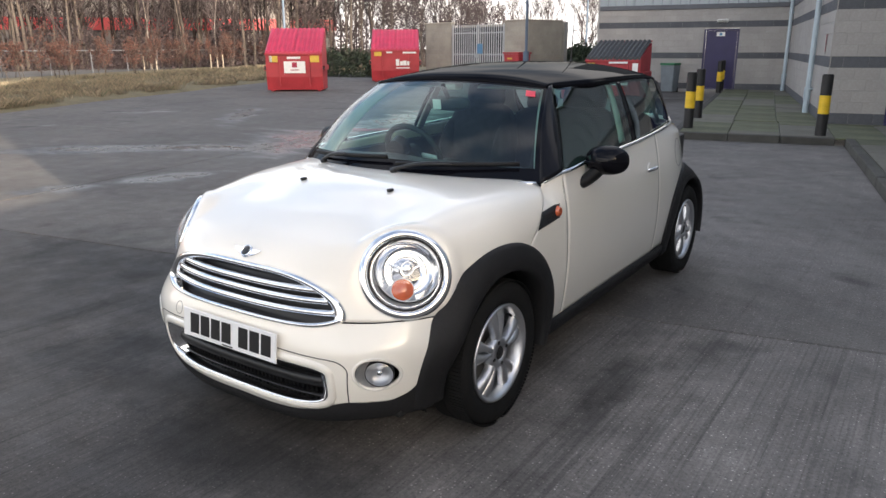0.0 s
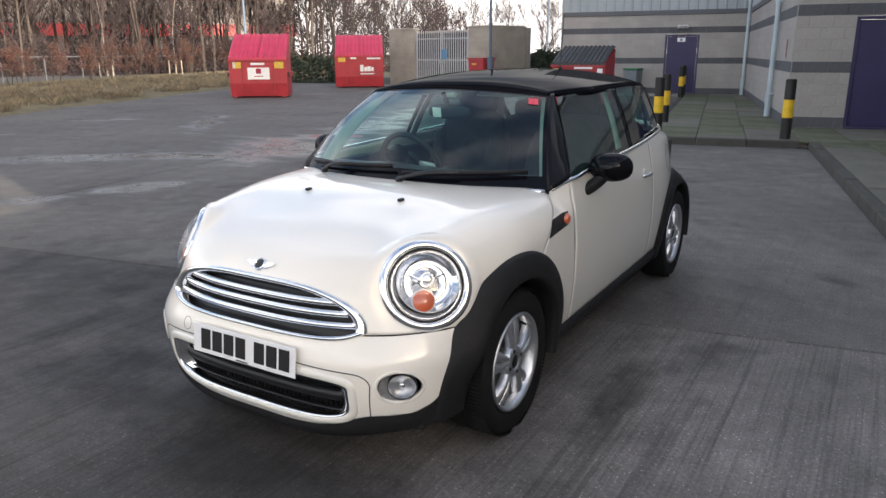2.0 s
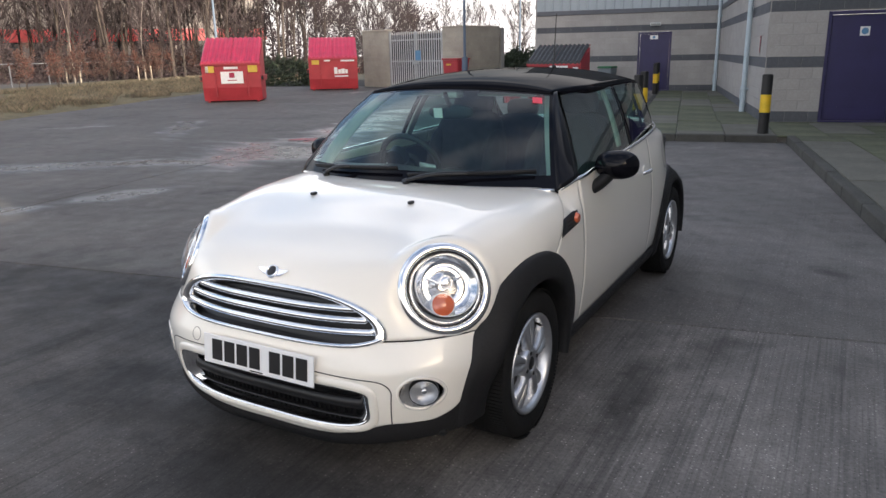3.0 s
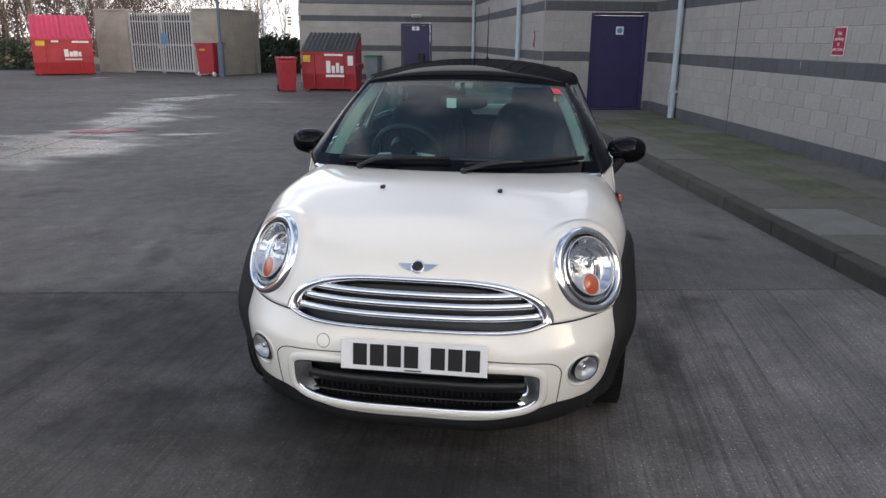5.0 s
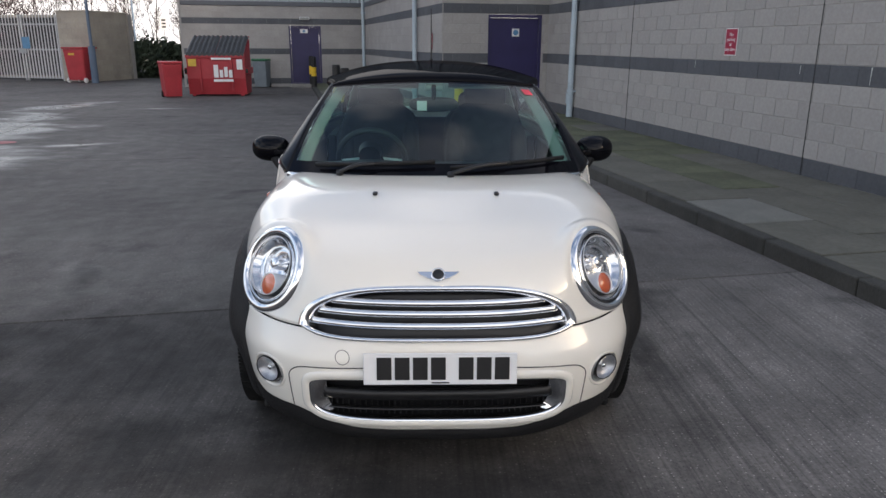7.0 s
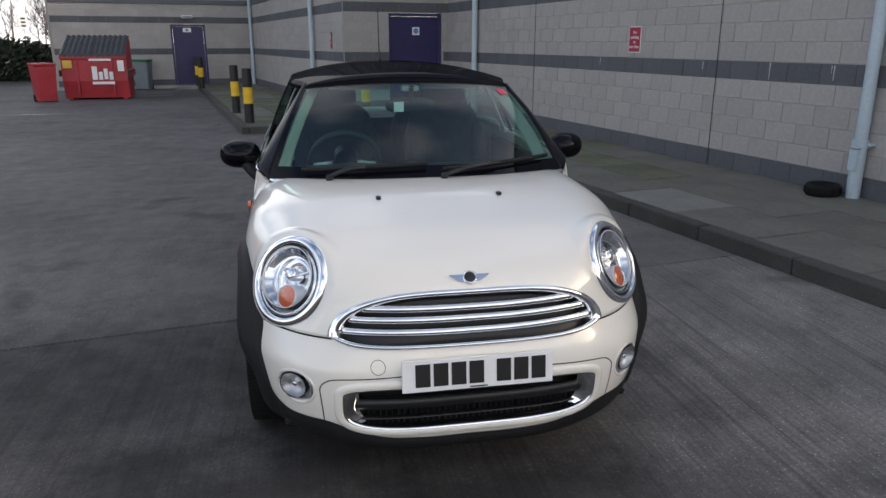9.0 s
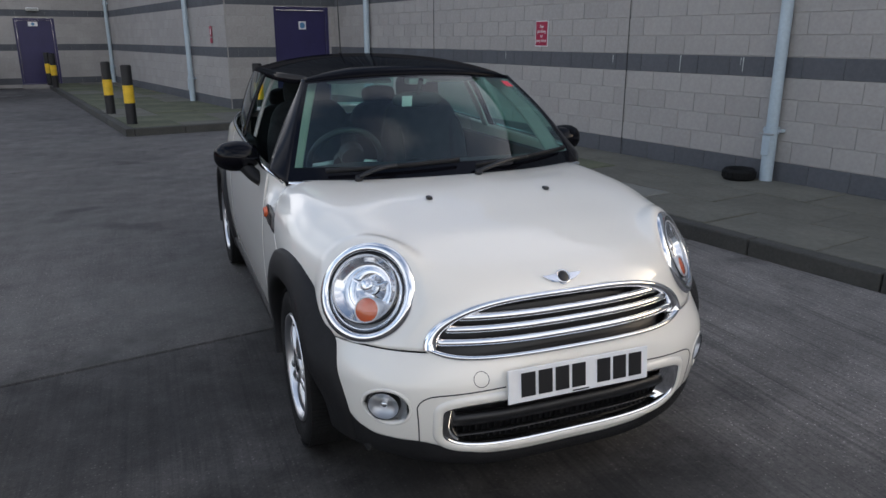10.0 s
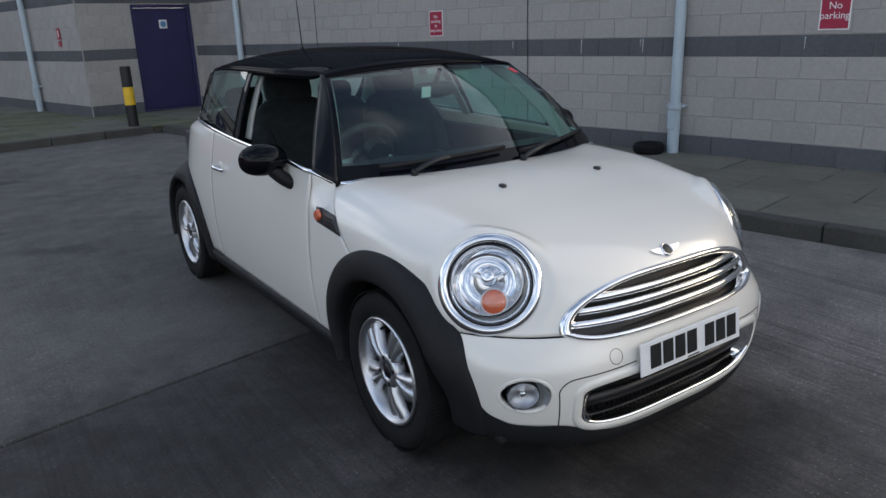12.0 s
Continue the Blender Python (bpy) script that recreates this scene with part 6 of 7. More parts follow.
for k, a in enumerate((math.pi * 0.03, math.pi * 0.97, math.pi * 1.5)):
    d = e1 * math.cos(a) - e2 * math.sin(a) if k == 2 else e1 * math.cos(a) + e2 * math.sin(a)
    bm = bmesh.new()
    add_cyl(bm, c + d * 0.05, c + d * 0.17, 0.016, 0.012, 10)
    part("spoke", bm, M["lampgrey"], sw, "grey spoke", smooth=True)
bm = bmesh.new()
add_cyl(bm, c - ax * 0.03, c - ax * 0.25, 0.045, 0.06, 20)
part("column", bm, M["dash"], sw, smooth=True, flat_angle=40)
part("binnacle", cyl((-0.33, -0.47, 0.945), (-0.33, -0.42, 0.965), 0.055, 0.06, n=28), M["dark"], sw, "round rev counter")


def soft_block(name, c, s, m, parent, tilt=0, power=3.2, label=""):
    """A padded, rounded block (superellipsoid)."""
    n1, n2 = 36, 20
    vs = []
    rot = Matrix.Rotation(radians(tilt), 3, "X")
    pw = lambda q: math.copysign(abs(q) ** (2 / power), q)
    for i in range(n1):
        a = i * math.tau / n1
        for j in range(n2):
            b = -math.pi / 2 + math.pi * j / (n2 - 1)
            v = Vector((s[0] / 2 * pw(math.cos(a)) * pw(math.cos(b)), s[1] / 2 * pw(math.sin(a)) * pw(math.cos(b)), s[2] / 2 * pw(math.sin(b))))
            vs.append(Vector(c) + rot @ v)
    return weld(mesh_ob(name, vs, grid_faces(n1, n2, True), m, parent, label))


for sx in (0.34, -0.34):
    seat = new("front_seat")
    seat.parent = cab
    soft_block("cushion", (sx, 0.08, 0.52), (0.5, 0.52, 0.18), M["fabric"], seat, -8)
    soft_block("backrest", (sx, 0.40, 0.83), (0.48, 0.17, 0.66), M["fabric"], seat, -18, 3.6)
    for sg in (1, -1):
        soft_block("bolster", (sx + sg * 0.2, 0.37, 0.8), (0.12, 0.2, 0.48), M["fabric"], seat, -18, 2.6)
    soft_block("headrest", (sx, 0.50, 1.19), (0.27, 0.1, 0.22), M["fabric"], seat, -12, 2.8)
    for sg in (1, -1):
        part("headrest_post", cyl((sx + sg * 0.06, 0.46, 1.04), (sx + sg * 0.06, 0.49, 1.13), 0.007, n=8), M["chrome"], seat)
    soft_block("rear_cushion", (sx * 0.95, 0.95, 0.55), (0.48, 0.45, 0.16), M["fabric"], cab, -6)
    soft_block("rear_backrest", (sx * 0.95, 1.2, 0.82), (0.46, 0.14, 0.5), M["fabric"], cab, -14)
    soft_block("rear_headrest", (sx * 0.95, 1.27, 1.1), (0.24, 0.08, 0.13), M["fabric"], cab, -10)
rm = new("interior_mirror")
rm.parent = cab
soft_block("mirror_back", (0.0, -0.44, 1.205), (0.25, 0.04, 0.075), M["dash"], rm, 8, 2.8)
part("mirror_stem", cyl((0, -0.45, 1.23), (0, -0.5, 1.3), 0.012, n=10), M["dash"], rm)
part("sensor_box", box((0, -0.42, 1.29), (0.09, 0.08, 0.03), 0.01, seg=2), M["trim"], rm)
part("paper_tag", box((-0.06, -0.467, 1.2), (0.05, 0.003, 0.05), 0.001, rot=Matrix.Rotation(0.15, 3, "X")), M["signwhite"], rm, "small white paper tag")
for sg in (1, -1):
    part("sun_visor", box((sg * 0.24, -0.24, 1.30), (0.32, 0.13, 0.014), 0.007, rot=Matrix.Rotation(0.3, 3, "X"), seg=2), M["trim"], cab, "pale sun visor")


# ---- refuse containers ----
def to_axes(p, q):
    """Pose of a thing whose front edge runs on the ground from p to q, seen from outside."""
    d = Vector(q) - Vector(p)
    return Matrix.Translation((Vector(p) + Vector(q)) / 2) @ Matrix.Rotation(math.atan2(d.y, d.x), 4, "Z"), d.length


def skip(p, q, depth, h_front, h_back, lid, label, panel, marks):
    m, w = to_axes((*p, 0), (*q, 0))
    ob = thing("waste_container", label, "waste container", "large waste containers in the yard")
    ob.matrix_basis = m
    foot = 0.05
    bm = bmesh.new()
    prof = [(0.1, foot), (0.0, 0.5), (0.0, h_front), (depth, h_back - 0.08), (depth, 0.5), (depth - 0.1, foot)]
    L = [bm.verts.new((-w / 2, y, z)) for y, z in prof]
    R = [bm.verts.new((w / 2, y, z)) for y, z in prof]
    bm.faces.new(L), bm.faces.new(R[::-1])
    for k in range(6):
        bm.faces.new((L[k], L[(k + 1) % 6], R[(k + 1) % 6], R[k]))
    part("body", bm, M["binred"], ob, "red painted steel body")
    for k in (-1, 1):
        lw = w / 2 - 0.02
        bm = bmesh.new()
        n = 6
        rows = []
        for j in range(n * 4 + 1):
            x = k * (w / 4) - lw / 2 + lw * j / (n * 4)
            up = 0.035 if j % 4 in (1, 2) else 0.0
            rows.append([bm.verts.new((x, y, z + up * (1 if e else 0.6))) for y, z, e in ((-0.06, h_front - 0.05, 0), (-0.05, h_front + 0.02, 1), (depth * 0.5, (h_front + h_back) / 2 + 0.05, 1), (depth - 0.02, h_back, 1))])
        for r0, r1 in zip(rows, rows[1:]):
            for a in range(3):
                bm.faces.new((r0[a], r1[a], r1[a + 1], r0[a + 1]))
        solid(part("lid", bm, M[lid], ob, "ribbed plastic lid"), 0.02)
    part("rim", box((0, -0.02, h_front - 0.06), (w + 0.04, 0.06, 0.09), 0.01), M["binred"], ob)
    for x in (-w / 2 - 0.04, w / 2 + 0.04):
        part("lifting_pocket", box((x, depth * 0.45, h_front * 0.6), (0.1, depth * 0.8, 0.18), 0.01), M["binred"], ob)
        part("pocket_mouth", box((x, depth * 0.04, h_front * 0.6), (0.07, 0.03, 0.13), 0.004), M["ink"], ob)
    for x in (-w * 0.27, w * 0.27):
        part("front_rib", box((x, -0.015, h_front * 0.5), (0.05, 0.05, h_front * 0.75), 0.008), M["binred"], ob)
    for x in (-w * 0.42, w * 0.42):
        part("runner", box((x, depth / 2, foot / 2), (0.1, depth * 0.9, foot), 0.01), M["binred"], ob)
    hb = bmesh.new()
    add_cyl(hb, (-w / 2, depth, h_back - 0.02), (w / 2, depth, h_back - 0.02), 0.025, n=10)
    part("hinge_bar", hb, M["binred"], ob)
    if panel:
        part("notice", box((0.02, -0.045, h_front * 0.62), (w * 0.38, 0.006, h_front * 0.3), 0.002), M["signwhite"], ob, "white notice panel")
        part("notice_mark", box((0.02, -0.05, h_front * 0.68), (w * 0.09, 0.005, h_front * 0.13), 0.002), M["signred"], ob)
        part("notice_line", box((0.02, -0.05, h_front * 0.55), (w * 0.16, 0.004, 0.03)), M["signred"], ob)
    for x, z, sx, sz, mt in marks:
        part("label_plate", box((x * w, -0.046, z * h_front), (sx * w, 0.006, sz * h_front), 0.002), M[mt], ob)
    return ob


skip((-18.0, 14.7), (-16.4, 15.9), 1.5, 1.36, 2.2, "binlid", "red steel waste container with a sloping pink-red lid and white notice", True,
     ((-0.36, 0.83, 0.15, 0.16, "signyellow"), (0.37, 0.83, 0.16, 0.17, "signyellow"), (-0.41, 0.83, 0.05, 0.16, "signwhite"), (0.0, 0.86, 0.24, 0.06, "signwhite"), (0.0, 0.95, 0.18, 0.03, "signwhite")))
skip((-19.7, 22.6), (-17.95, 23.9), 1.6, 1.44, 2.33, "binlid", "red steel waste container with faded lid beside the compound", False,
     ((-0.36, 0.86, 0.15, 0.13, "signyellow"), (0.05, 0.6, 0.07, 0.2, "signwhite"), (0.13, 0.57, 0.06, 0.13, "signwhite"), (0.2, 0.58, 0.07, 0.15, "signwhite"), (0.27, 0.57, 0.05, 0.12, "signwhite"), (0.16, 0.43, 0.28, 0.035, "signwhite"), (0.3, 0.9, 0.28, 0.05, "signwhite"), (-0.12, 0.91, 0.12, 0.05, "signwhite")))
skip((-6.86, 17.2), (-5.24, 17.35), 1.2, 1.18, 1.68, "binblack", "red steel waste container with a black ribbed lid", False,
     ((-0.4, 0.8, 0.14, 0.17, "signyellow"), (0.0, 0.6, 0.08, 0.3, "signwhite"), (0.09, 0.54, 0.06, 0.18, "signwhite"), (0.17, 0.58, 0.06, 0.24, "signwhite"), (0.25, 0.54, 0.06, 0.18, "signwhite"), (0.12, 0.38, 0.34, 0.06, "signwhite"), (0.1, 0.9, 0.34, 0.06, "signwhite"), (0.41, 0.76, 0.1, 0.24, "signwhite")))


def wheelie(p, q, h, depth, body, lid, label, fat=False):
    m, w = to_axes((*p, 0), (*q, 0))
    ob = thing("wheelie_bin", label, "bin")
    ob.matrix_basis = m
    bm = bmesh.new()
    lo, hi = 0.1 if fat else 0.03, h - 0.09
    rings = []
    for z, k in ((lo, 0.84), (hi - 0.1, 0.98), (hi - 0.09, 1.0), (hi, 1.0)):
        rings.append([bm.verts.new((x * w / 2 * k, depth / 2 + y * depth / 2 * k, z)) for x, y in ((-1, -0.9), (-0.9, -1), (0.9, -1), (1, -0.9), (1, 0.9), (0.9, 1), (-0.9, 1), (-1, 0.9))])
    for r0, r1 in zip(rings, rings[1:]):
        for k in range(8):
            bm.faces.new((r0[k], r0[(k + 1) % 8], r1[(k + 1) % 8], r1[k]))
    bm.faces.new(rings[0][::-1]), bm.faces.new(rings[-1])
    part("body", bm, M[body], ob)
    part("lid", box((0, depth / 2, h - 0.045), (w * 1.05, depth * 1.08, 0.07), 0.02, seg=2), M[lid], ob)
    part("lid_handle", box((0, depth * 1.05, h - 0.06), (w * 0.7, 0.05, 0.03), 0.01), M[lid], ob)
    for x in ((-0.4, 0.4) if not fat else (-0.42, 0.42)):
        for y in ((0.85,) if not fat else (0.12, 0.88)):
            part("castor", cyl((x * w - 0.03, y * depth, 0.09), (x * w + 0.03, y * depth, 0.09), 0.09, n=16), M["rubber" if not fat else "signwhite"], ob)
    return ob


b = wheelie((-13.7, 24.2), (-12.85, 24.0), 1.32, 0.8, "binred", "binred", "red four-wheeled bin with a flat lid by the gate", True)
part("label_plate", box((-0.06, -0.01, 1.05), (0.26, 0.01, 0.07)), M["signyellow"], b)
wheelie((-7.3, 16.5), (-6.86, 16.78), 1.0, 0.55, "binred", "binred", "small red wheeled bin beside a waste container")
wheelie((-6.0, 21.5), (-5.5, 21.42), 0.98, 0.55, "bingrey", "bingreen", "grey wheeled bin with a green lid")

# ---- walled compound with a palisade gate ----
GA, GB = Vector((-17.6, 26.07, 0)), Vector((-14.25, 25.27, 0))
gd = (GB - GA).normalized()
gn = Vector((-gd.y, gd.x, 0))
block_wall("wall_compound_left", "weathered block wall of the bin compound", GA - gd * 1.85, GA, 13, z0=0.0, dark=set(), light_mat=M["cream"])
block_wall("wall_compound_right", "weathered block wall beside the gate", GB, GB + gd * 1.35, 13, z0=0.0, dark=set(), light_mat=M["cream"])
block_wall("wall_compound_side", "weathered block side wall of the compound", GB + gd * 1.35, GB + gd * 1.35 + gn * 2.3, 13, z0=0.0, dark=set(), light_mat=M["cream"])
block_wall("wall_compound_back", "block wall at the back of the compound", GA - gd * 1.85 + gn * 2.5, GB + gd * 1.35 + gn * 2.5, 13, z0=0.0, dark=set(), light_mat=M["cream"])
for p, q in ((GA - gd * 1.855, GA), (GB, GB + gd * 1.4), (GB + gd * 1.35 - gn * 0.03, GB + gd * 1.35 + gn * 2.3)):
    mm, w = to_axes(p, q)
    bm = box((0, 0.1, 2.63), (w + 0.02, 0.3, 0.07), 0.012)
    bmesh.ops.transform(bm, matrix=mm, verts=bm.verts)
    tagged(part("coping", bm, M["cream"]), "flat concrete coping on the compound wall", "coping", kind="structure")
gate = thing("palisade_gate", "closed galvanised steel palisade gate of two leaves", "gate")
gate.matrix_basis, gw = to_axes(GA, GB)
for x in (-gw / 2 + 0.05, gw / 2 - 0.05, -0.06, 0.06):
    part("gate_post", box((x, 0.05, 1.25), (0.07, 0.07, 2.5), 0.008), M["steel"], gate)
for z in (0.12, 1.2, 2.15):
    part("gate_rail", box((0, 0.07, z), (gw - 0.1, 0.04, 0.06), 0.006), M["steel"], gate)
pale = box((0, 0, 0), (0.068, 0.012, 2.42), 0.002)
for v in pale.verts:
    if v.co.z > 1.15:
        v.co.x *= 0.45
pm = bpy.data.meshes.new("pale")
pale.to_mesh(pm)
pale.free()
pm.materials.append(M["palegate"])
for k in range(24):
    o = new("pale", pm)
    o.parent = gate
    o.matrix_basis = Matrix.Translation((-gw / 2 + 0.12 + k * (gw - 0.24) / 23, 0.02, 1.3))
# black sheet added in place of the compound's shaded inside
part("gate_sheet", box((0, 0.11, 1.3), (gw - 0.12, 0.01, 2.2)), M["binblack"], gate, "dark sheet standing in for the shade behind the pales")
part("gate_lock", box((0, -0.01, 1.15), (0.36, 0.03, 0.2), 0.01), M["steel"], gate)
part("gate_notice", box((0.2, -0.02, 1.45), (0.35, 0.01, 0.45)), M["signblue"], gate, "blue notice")

# ---- posts ----
def lamp_post(x, y, h, r, label, collar=True):
    ob = thing("lamp_post", label, "lamp post", at=(x, y, 0))
    if collar:
        part("base_section", cyl((0, 0, 0), (0, 0, 1.35), r * 2.1, r * 2.0, n=16), M["post"], ob, "thicker blue base", smooth=True, flat_angle=40)
    part("column", cyl((0, 0, 0), (0, 0, h), r, r * 0.7, n=14), M["post"], ob, smooth=True, flat_angle=40)
    part("arm", cyl((0, 0, h - 0.02), (0.9, -0.5, h + 0.12), r * 0.5, n=10), M["post"], ob)
    part("lantern", box((1.1, -0.6, h + 0.13), (0.55, 0.22, 0.12), 0.03, rot=Matrix.Rotation(-0.5, 3, "Z")), M["bingrey"], ob)
    return ob


lamp_post(-12.5, 24.0, 8.5, 0.062, "tall dark blue-grey lamp post by the compound wall")
lamp_post(-18.5, 44.0, 8.0, 0.07, "slim dark lamp post beyond the compound", False)
lamp_post(-30.4, 27.6, 9.0, 0.07, "slim dark lamp post behind the waste container", False)
rs = thing("road_sign", "white rectangular sign on a post behind the evergreens", "sign", at=(-14.55, 38.0, 0))
part("sign_post", cyl((0, 0, 0), (0, 0, 2.7), 0.04, n=10), M["steel"], rs)
part("sign_panel", box((0, -0.05, 2.5), (0.44, 0.02, 0.7), 0.005), M["signwhite"], rs)
for z in (2.68, 2.5, 2.32):
    part("sign_bar", box((0.02, -0.064, z), (0.22, 0.004, 0.09)), M["ink"], rs)


# ---- verge, grass, shrubs, woods ----
E0, ED = Vector((-15.2, 1.6, 0)), Vector((-7.4, 15.6, 0)).normalized()
EN = Vector((-ED.y, ED.x, 0))


def verge_pt(s, d, z=0.0):
    return E0 + ED * s + EN * d + Vector((0, 0, z))


rng = random.Random(11)
vs = []
for i in range(61):
    for j, (d, z) in enumerate(((-0.15, -0.03), (0.0, 0.02), (0.3, 0.06), (1.2, 0.12), (4, 0.15), (9, 0.1), (15.2, 0.05), (16, -0.07))):
        vs.append(verge_pt(-30 + i * 2.0, d + (0.12 * math.sin(i * 1.7) if j < 4 else 0), z + rng.uniform(-0.015, 0.02)))
verge = tagged(mesh_ob("verge", vs, [f[::-1] for f in grid_faces(61, 8)], M["verge"]), "rough bank of soil and dead grass along the yard", "verge", kind="structure")
road = tagged(mesh_ob("road", [verge_pt(-90, 17, -0.03), verge_pt(130, 17, -0.03), verge_pt(130, 25, -0.03), verge_pt(-90, 25, -0.03)], [(0, 1, 2, 3)], M["asphalt"], smooth=False), "grey road behind the planting", "road", kind="structure")


def blades(count, place, material, name, label, h0, h1, lean, width, parent=None):
    r = random.Random(name)
    vs, fs = [], []
    for _ in range(count):
        p, hk = place(r)
        a, h = r.uniform(0, math.tau), r.uniform(h0, h1) * hk
        dx, dy = math.cos(a), math.sin(a)
        l = r.uniform(0.2, 1.0) * lean * h
        b = r.uniform(0, math.tau)
        k = len(vs)
        vs += [p + Vector((-dy * width, dx * width, 0)), p + Vector((dy * width, -dx * width, 0)),
               p + Vector((l * 0.4 * math.cos(b) + dy * width * 0.7, l * 0.4 * math.sin(b) - dx * width * 0.7, h * 0.6)), p + Vector((l * math.cos(b), l * math.sin(b), h))]
        fs += [(k, k + 1, k + 2), (k, k + 2, k + 3)]
    ob = mesh_ob(name, vs, fs, material, parent, smooth=False)
    return tagged(ob, label, "grass", kind="stuff")


tufts = [(rng.uniform(-8, 46), 0.35 + 9.5 * rng.random() ** 1.4, rng.uniform(0.25, 0.6)) for _ in range(900)]


def grass_spot(r):
    s, d, w = r.choice(tufts)
    return verge_pt(s + r.gauss(0, w * 0.5), max(0.15, d + r.gauss(0, w * 0.4)), 0.05), 0.6 + 0.8 * w


blades(70000, grass_spot, M["drygrass"], "dry_grass", "pale dead tussock grass on the bank", 0.07, 0.3, 1.1, 0.006)
blades(9000, grass_spot, M["moss"], "green_grass", "green grass among the dead tussocks", 0.08, 0.25, 1.1, 0.006)


def leaves(name, pts, size, material, parent=None, label="", seed=3):
    r = random.Random(seed)
    vs, fs = [], []
    for p in pts:
        n = Vector((r.gauss(0, 1), r.gauss(0, 1), r.gauss(0, 1))).normalized()
        t = n.orthogonal().normalized()
        b = n.cross(t)
        s = size * r.uniform(0.6, 1.3)
        k = len(vs)
        vs += [p + t * s, p + b * s * 0.5 + n * s * 0.15, p - t * s, p - b * s * 0.5 + n * s * 0.15]
        fs.append((k, k + 1, k + 2, k + 3))
    return mesh_ob(name, vs, fs, material, parent, label, smooth=False)


def branches(r, h, spread, depth, trunk_r, twig_len=0.5, up=0.35, first=0.25, kids=(5, 7)):
    """Segments of a bare tree: (start, end, radius at start, radius at end, level)."""
    segs = []

    def grow(p, d, length, rad, level):
        n = 4 if level == 0 else 3
        q = p
        pts = [p]
        for k in range(n):
            d = (d + Vector((r.gauss(0, 1), r.gauss(0, 1), r.gauss(0, 0.6))) * (0.06 if level == 0 else 0.16) + Vector((0, 0, up * 0.12))).normalized()
            nx = q + d * length / n
            segs.append((q, nx, rad * (1 - 0.75 * k / n), rad * (1 - 0.75 * (k + 1) / n), level))
            q = nx
            pts.append(q)
        if level < depth:
            for _ in range(r.randint(*kids) if level else r.randint(7, 10)):
                t = r.uniform(first if level == 0 else 0.2, 1.0)
                i = min(n - 1, int(t * n))
                base = pts[i].lerp(pts[i + 1], t * n - i)
                a = r.uniform(0, math.tau)
                side = Vector((math.cos(a), math.sin(a), 0))
                nd = (d * 0.55 + side * spread + Vector((0, 0, up))).normalized()
                grow(base, nd, length * r.uniform(0.35, 0.6) * (1 - 0.25 * t), max(0.004, rad * 0.42), level + 1)

    grow(Vector((0, 0, 0)), Vector((0, 0, 1)), h, trunk_r, 0)
    return segs


def seg_mesh(segs, sides, min_r):
    vs, fs = [], []
    for p, q, r0, r1, _ in segs:
        d = (q - p).normalized()
        e1 = d.orthogonal().normalized()
        e2 = d.cross(e1)
        k = len(vs)
        for c, rr in ((p, max(min_r, r0)), (q, max(min_r, r1))):
            vs += [c + (e1 * math.cos(i * math.tau / sides) + e2 * math.sin(i * math.tau / sides)) * rr for i in range(sides)]
        fs += [(k + i, k + (i + 1) % sides, k + sides + (i + 1) % sides, k + sides + i) for i in range(sides)]
    return vs, fs


def bare_tree(seed, h, spread, label, bark="bark", depth=3, trunk_r=0.09, min_r=0.009, up=0.35, first=0.25):
    r = random.Random(seed)
    segs = branches(r, h, spread, depth, trunk_r, up=up, first=first)
    ob = thing("tree", label, "tree", "bare trees behind the yard")
    vs, fs = seg_mesh([s for s in segs if s[4] == 0], 8, 0.012)
    mesh_ob("trunk", vs, fs, M[bark], ob)
    vs, fs = seg_mesh([s for s in segs if s[4] > 0], 3, min_r)
    mesh_ob("crown", vs, fs, M["twig"], ob, "bare winter twigs", smooth=False)
    return ob


def wood_spot(r):
    az, d = radians(r.uniform(29, 76)), r.uniform(62, 80)
    return Vector((2 - math.sin(az) * d, -3.5 + math.cos(az) * d, -0.06 + (4.2 + 2.2 * max(0.0, min(1.0, (0.82 - az) / 0.1))) * r.random() ** 1.5 * (0.8 + 0.25 * math.sin(az * 60) + 0.12 * math.sin(az * 171)))), 1.0


thicket = tagged(leaves("thicket", [wood_spot(rng)[0] for _ in range(95000)], 0.095, M["scrub"], seed=9), "dense bare brown thicket of fine twigs", "thicket", kind="stuff")
protos = [bare_tree(40 + k, (5.2, 6.3, 4.4, 5.8)[k], (0.55, 0.5, 0.75, 0.6)[k], "bare brown winter tree in a dense thicket", trunk_r=0.06, min_r=0.009, first=0.08) for k in range(4)]
placed = 0
eye = Vector((2, -3.5, 0))
spots = []
for k in range(170):
    az = radians(rng.uniform(31, 76))
    d = rng.uniform(62, 80)
    spots.append((az, d, rng.uniform(0.9, 1.35)))
for k in range(64):
    az = radians(rng.uniform(8, 32))
    spots.append((az, rng.uniform(60, 88), rng.uniform(0.85, 1.2)))
for az, d, sc in spots:
    p = eye + Vector((-math.sin(az), math.cos(az), 0)) * d
    sc *= 1 + 0.8 * max(0.0, min(1.0, (az - 0.62) / 0.12))
    src = protos[placed % 4]
    m = Matrix.Translation((p.x, p.y, -0.06)) @ Matrix.Rotation(rng.uniform(0, math.tau), 4, "Z")
    if placed < 4:
        src.matrix_basis = m @ Matrix.Scale(sc, 4)
    else:
        copy_thing(src, m).scale = (sc, sc, sc)
    placed += 1

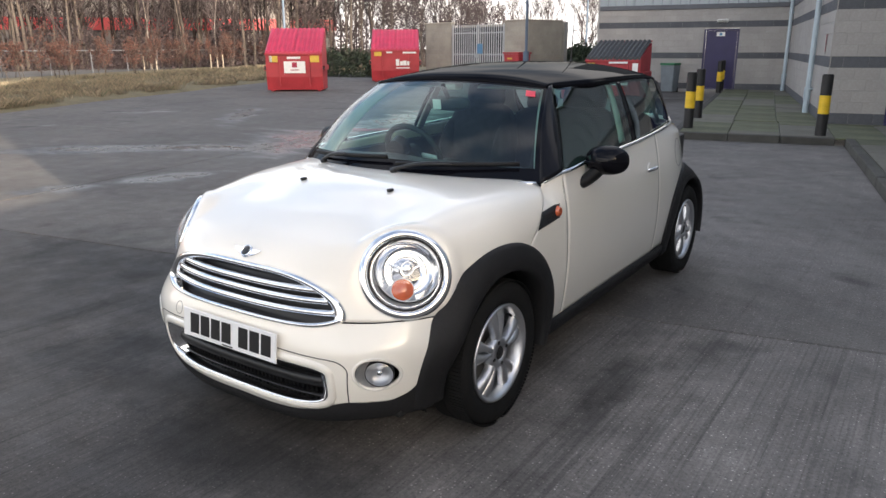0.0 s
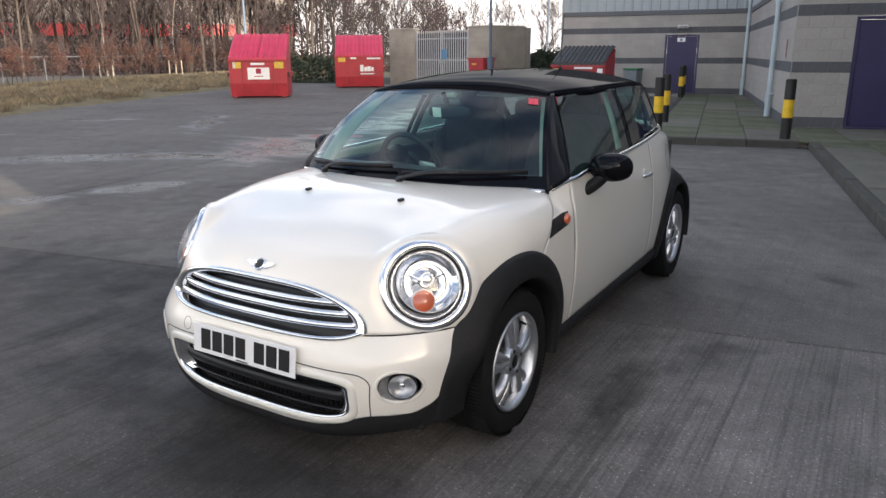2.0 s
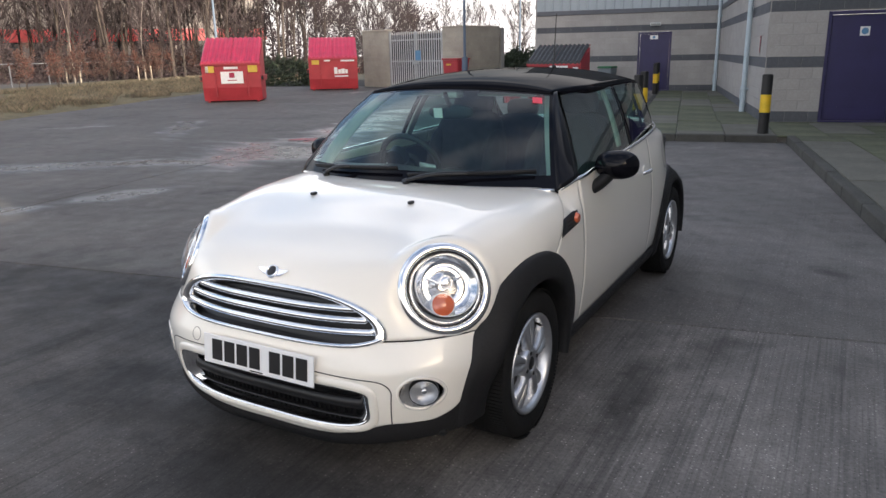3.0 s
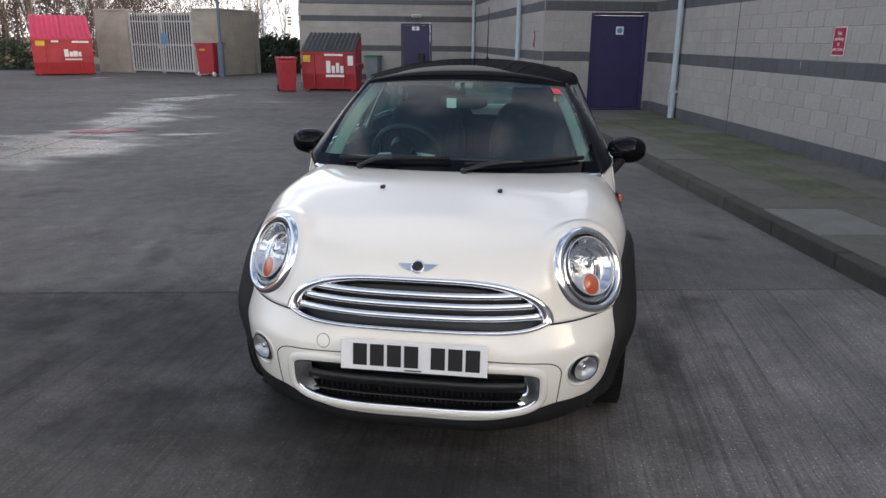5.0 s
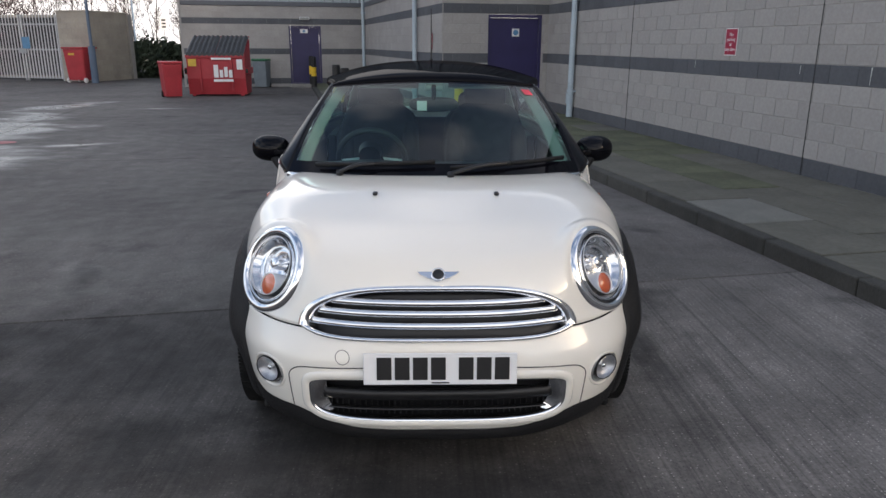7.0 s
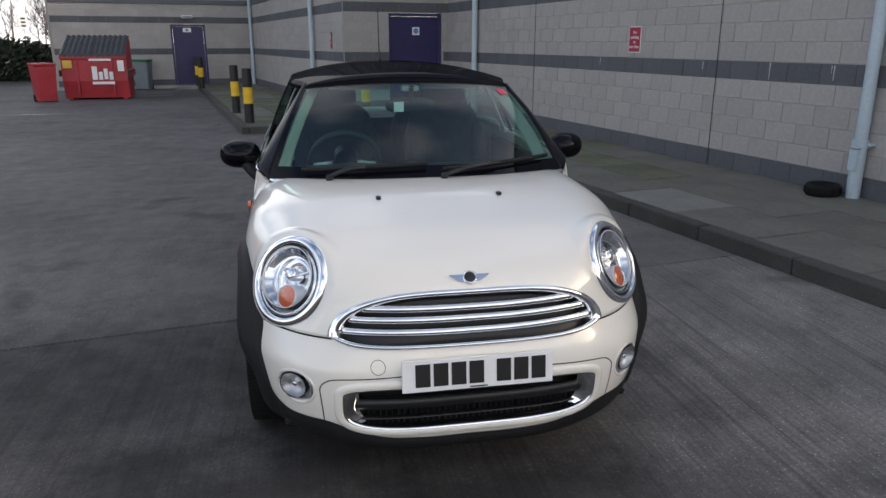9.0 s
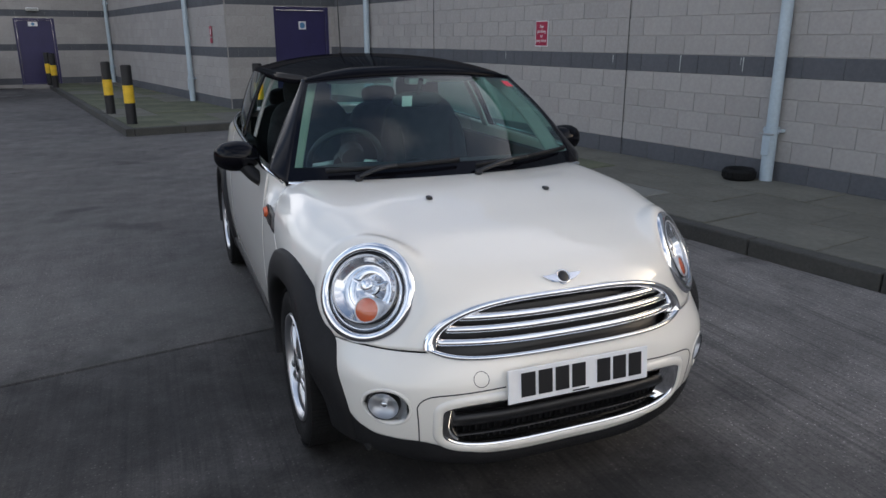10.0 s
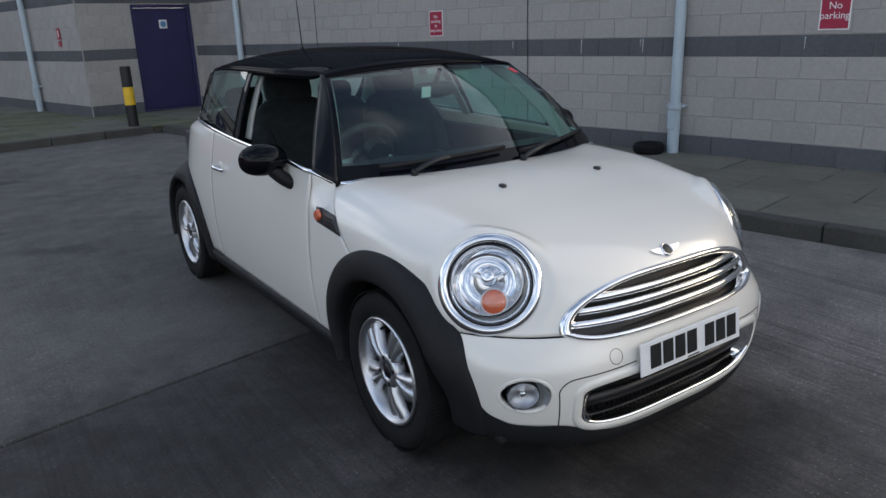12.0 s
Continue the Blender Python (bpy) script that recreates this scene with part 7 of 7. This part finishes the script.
for s, d, h in ((38.0, 16.0, 6.5), (40.6, 12.1, 6.0), (21.4, 15.2, 5.5)):
    t = bare_tree(int(s * 10), h, 0.45, "young pale-barked tree tied between low timber stakes", "birch", 2, 0.045, 0.012)
    t["group"] = "young planted trees"
    t.matrix_basis = Matrix.Translation(verge_pt(s, d, 0.0))
    for k in range(3):
        a = k * math.tau / 3 + 0.4
        st = thing("tree_stake", "pale timber stake beside a young tree", "stake", "stakes round the young trees", at=verge_pt(s + 0.5 * math.cos(a), d + 0.5 * math.sin(a)))
        part("stake", box((0, 0, 0.55), (0.07, 0.07, 1.1), 0.008), M["timber"], st)


def beech(seed):
    r = random.Random(seed)
    h = r.uniform(1.5, 2.1)
    segs = branches(r, h, 0.6, 2, 0.025, up=0.4, first=0.15)
    ob = thing("shrub", "young beech holding dead russet leaves", "shrub", "russet shrubs on the bank")
    vs, fs = seg_mesh(segs, 3, 0.006)
    mesh_ob("stem", vs, fs, M["bark"], ob, smooth=False)
    pts = []
    for p, q, _, _, lv in segs:
        if lv > 0:
            for _ in range(2):
                pts.append(p.lerp(q, r.random()) + Vector((r.gauss(0, 0.07), r.gauss(0, 0.07), r.gauss(0, 0.05))))
    leaves("foliage", pts, 0.055, M["beech"], ob, "dead russet leaves", seed)
    return ob


bp = [beech(70 + k) for k in range(3)]
for k in range(60):
    m = Matrix.Translation(verge_pt(rng.uniform(12, 54), rng.uniform(10.5, 15.0), 0.0)) @ Matrix.Rotation(rng.uniform(0, math.tau), 4, "Z")
    if k < 3:
        bp[k].matrix_basis = m
    else:
        copy_thing(bp[k % 3], m)

# low rail fence behind the shrubs
rail = thing("rail_fence", "low pale rail fence along the road", "fence")
for s0 in range(-40, 100, 4):
    part("rail_post", box(verge_pt(s0, 16.6, 0.7), (0.06, 0.06, 1.5)), M["clipping"], rail)
mm, w = to_axes(verge_pt(-42, 16.5, 0), verge_pt(100, 16.5, 0))
bm = box((0, 0, 1.42), (w, 0.05, 0.07))
bmesh.ops.transform(bm, matrix=mm, verts=bm.verts)
part("rail", bm, M["clipping"], rail)


def hedge(name, c, size, count, label):
    r = random.Random(name)
    ob = thing("hedge", label, "hedge", at=c)
    pts = []
    for _ in range(count):
        a, b = r.uniform(0, math.tau), math.asin(r.uniform(-0.1, 1))
        k = r.uniform(0.82, 1.05) * (1 + 0.13 * math.sin(a * 5 + b * 3) + 0.1 * math.sin(a * 11 + 1))
        pts.append(Vector((size[0] * math.cos(a) * math.cos(b) * k, size[1] * math.sin(a) * math.cos(b) * k, size[2] * math.sin(b) * k)))
    leaves("foliage", pts, 0.12, M["hedge"], ob, seed=count)
    segs = branches(r, size[2] * 0.8, 0.9, 1, 0.06)
    vs, fs = seg_mesh(segs, 4, 0.02)
    mesh_ob("stem", vs, fs, M["bark"], ob)
    return ob


hedge("laurel", (-12.2, 29.4, 0), (2.0, 1.4, 1.45), 5200, "dark evergreen bushes between the compound and the hall")
hedge("laurel_low", (-10.4, 29.6, 0), (1.7, 1.2, 1.15), 3200, "low dark evergreen bush by the hall's end")
hedge("bramble", (-27.5, 28.5, 0), (4.5, 1.5, 1.35), 4200, "scrubby dark hedge behind the waste containers")


# ---- large retail shed beyond the trees ----
shed = thing("retail_shed", "large cream and red metal-clad building beyond the trees", "building", at=(-78, 62, 0), rz=52)
bm = box((-43, 8, 5.75), (116, 16, 11.5))
part("wall", bm, M["shedcream"], shed)
part("fascia", box((-43, -0.15, 4.6), (116.4, 0.3, 1.5)), M["shedred"], shed, "red fascia band")
part("eaves", box((-43, 8, 11.7), (117, 17, 0.4)), M["shedred"], shed)
for k, x in enumerate((-84, -44, -18, 8)):
    part("pilaster", box((x, -0.2, 5.8), (1.6, 0.4, 11.4)), M["shedcream"], shed)
for k in range(20):
    part("window", box((-98 + k * 5.8, -0.05, 2.6), (4.4, 0.12, 3.2)), M["binblack"], shed, "dark shop window")


# ---- paint spilt on the concrete ----
M["redpaint"] = mat("spilt_red_paint", (0.25, 0.02, 0.03), 0.5, var=0.25, scale=4)


def patch(name, label, cx, cy, rx, ry, rot, material, z=0.004, seed=1, n=72, rough=0.35):
    r = random.Random(seed)
    ph = [r.uniform(0, math.tau) for _ in range(6)]
    vs = [(cx, cy, z)]
    for k in range(n):
        a = k * math.tau / n
        q = 1 + rough * sum(math.sin(a * (j + 2) + ph[j]) / (j + 1.5) for j in range(6))
        x, y = rx * q * math.cos(a), ry * q * math.sin(a)
        vs.append((cx + x * math.cos(rot) - y * math.sin(rot), cy + x * math.sin(rot) + y * math.cos(rot), z))
    ob = mesh_ob(name, vs, [(0, k, k % n + 1) for k in range(1, n + 1)], material, smooth=False)
    return tagged(ob, label, "puddle", kind="structure")


SPILL = (-6.8, 6.85, 0.23)
patch("paint_spill", "spilt red paint on the wet concrete", SPILL[0], SPILL[1], 0.27, 0.34, SPILL[2], M["redpaint"], z=0.008, seed=8, rough=0.8)
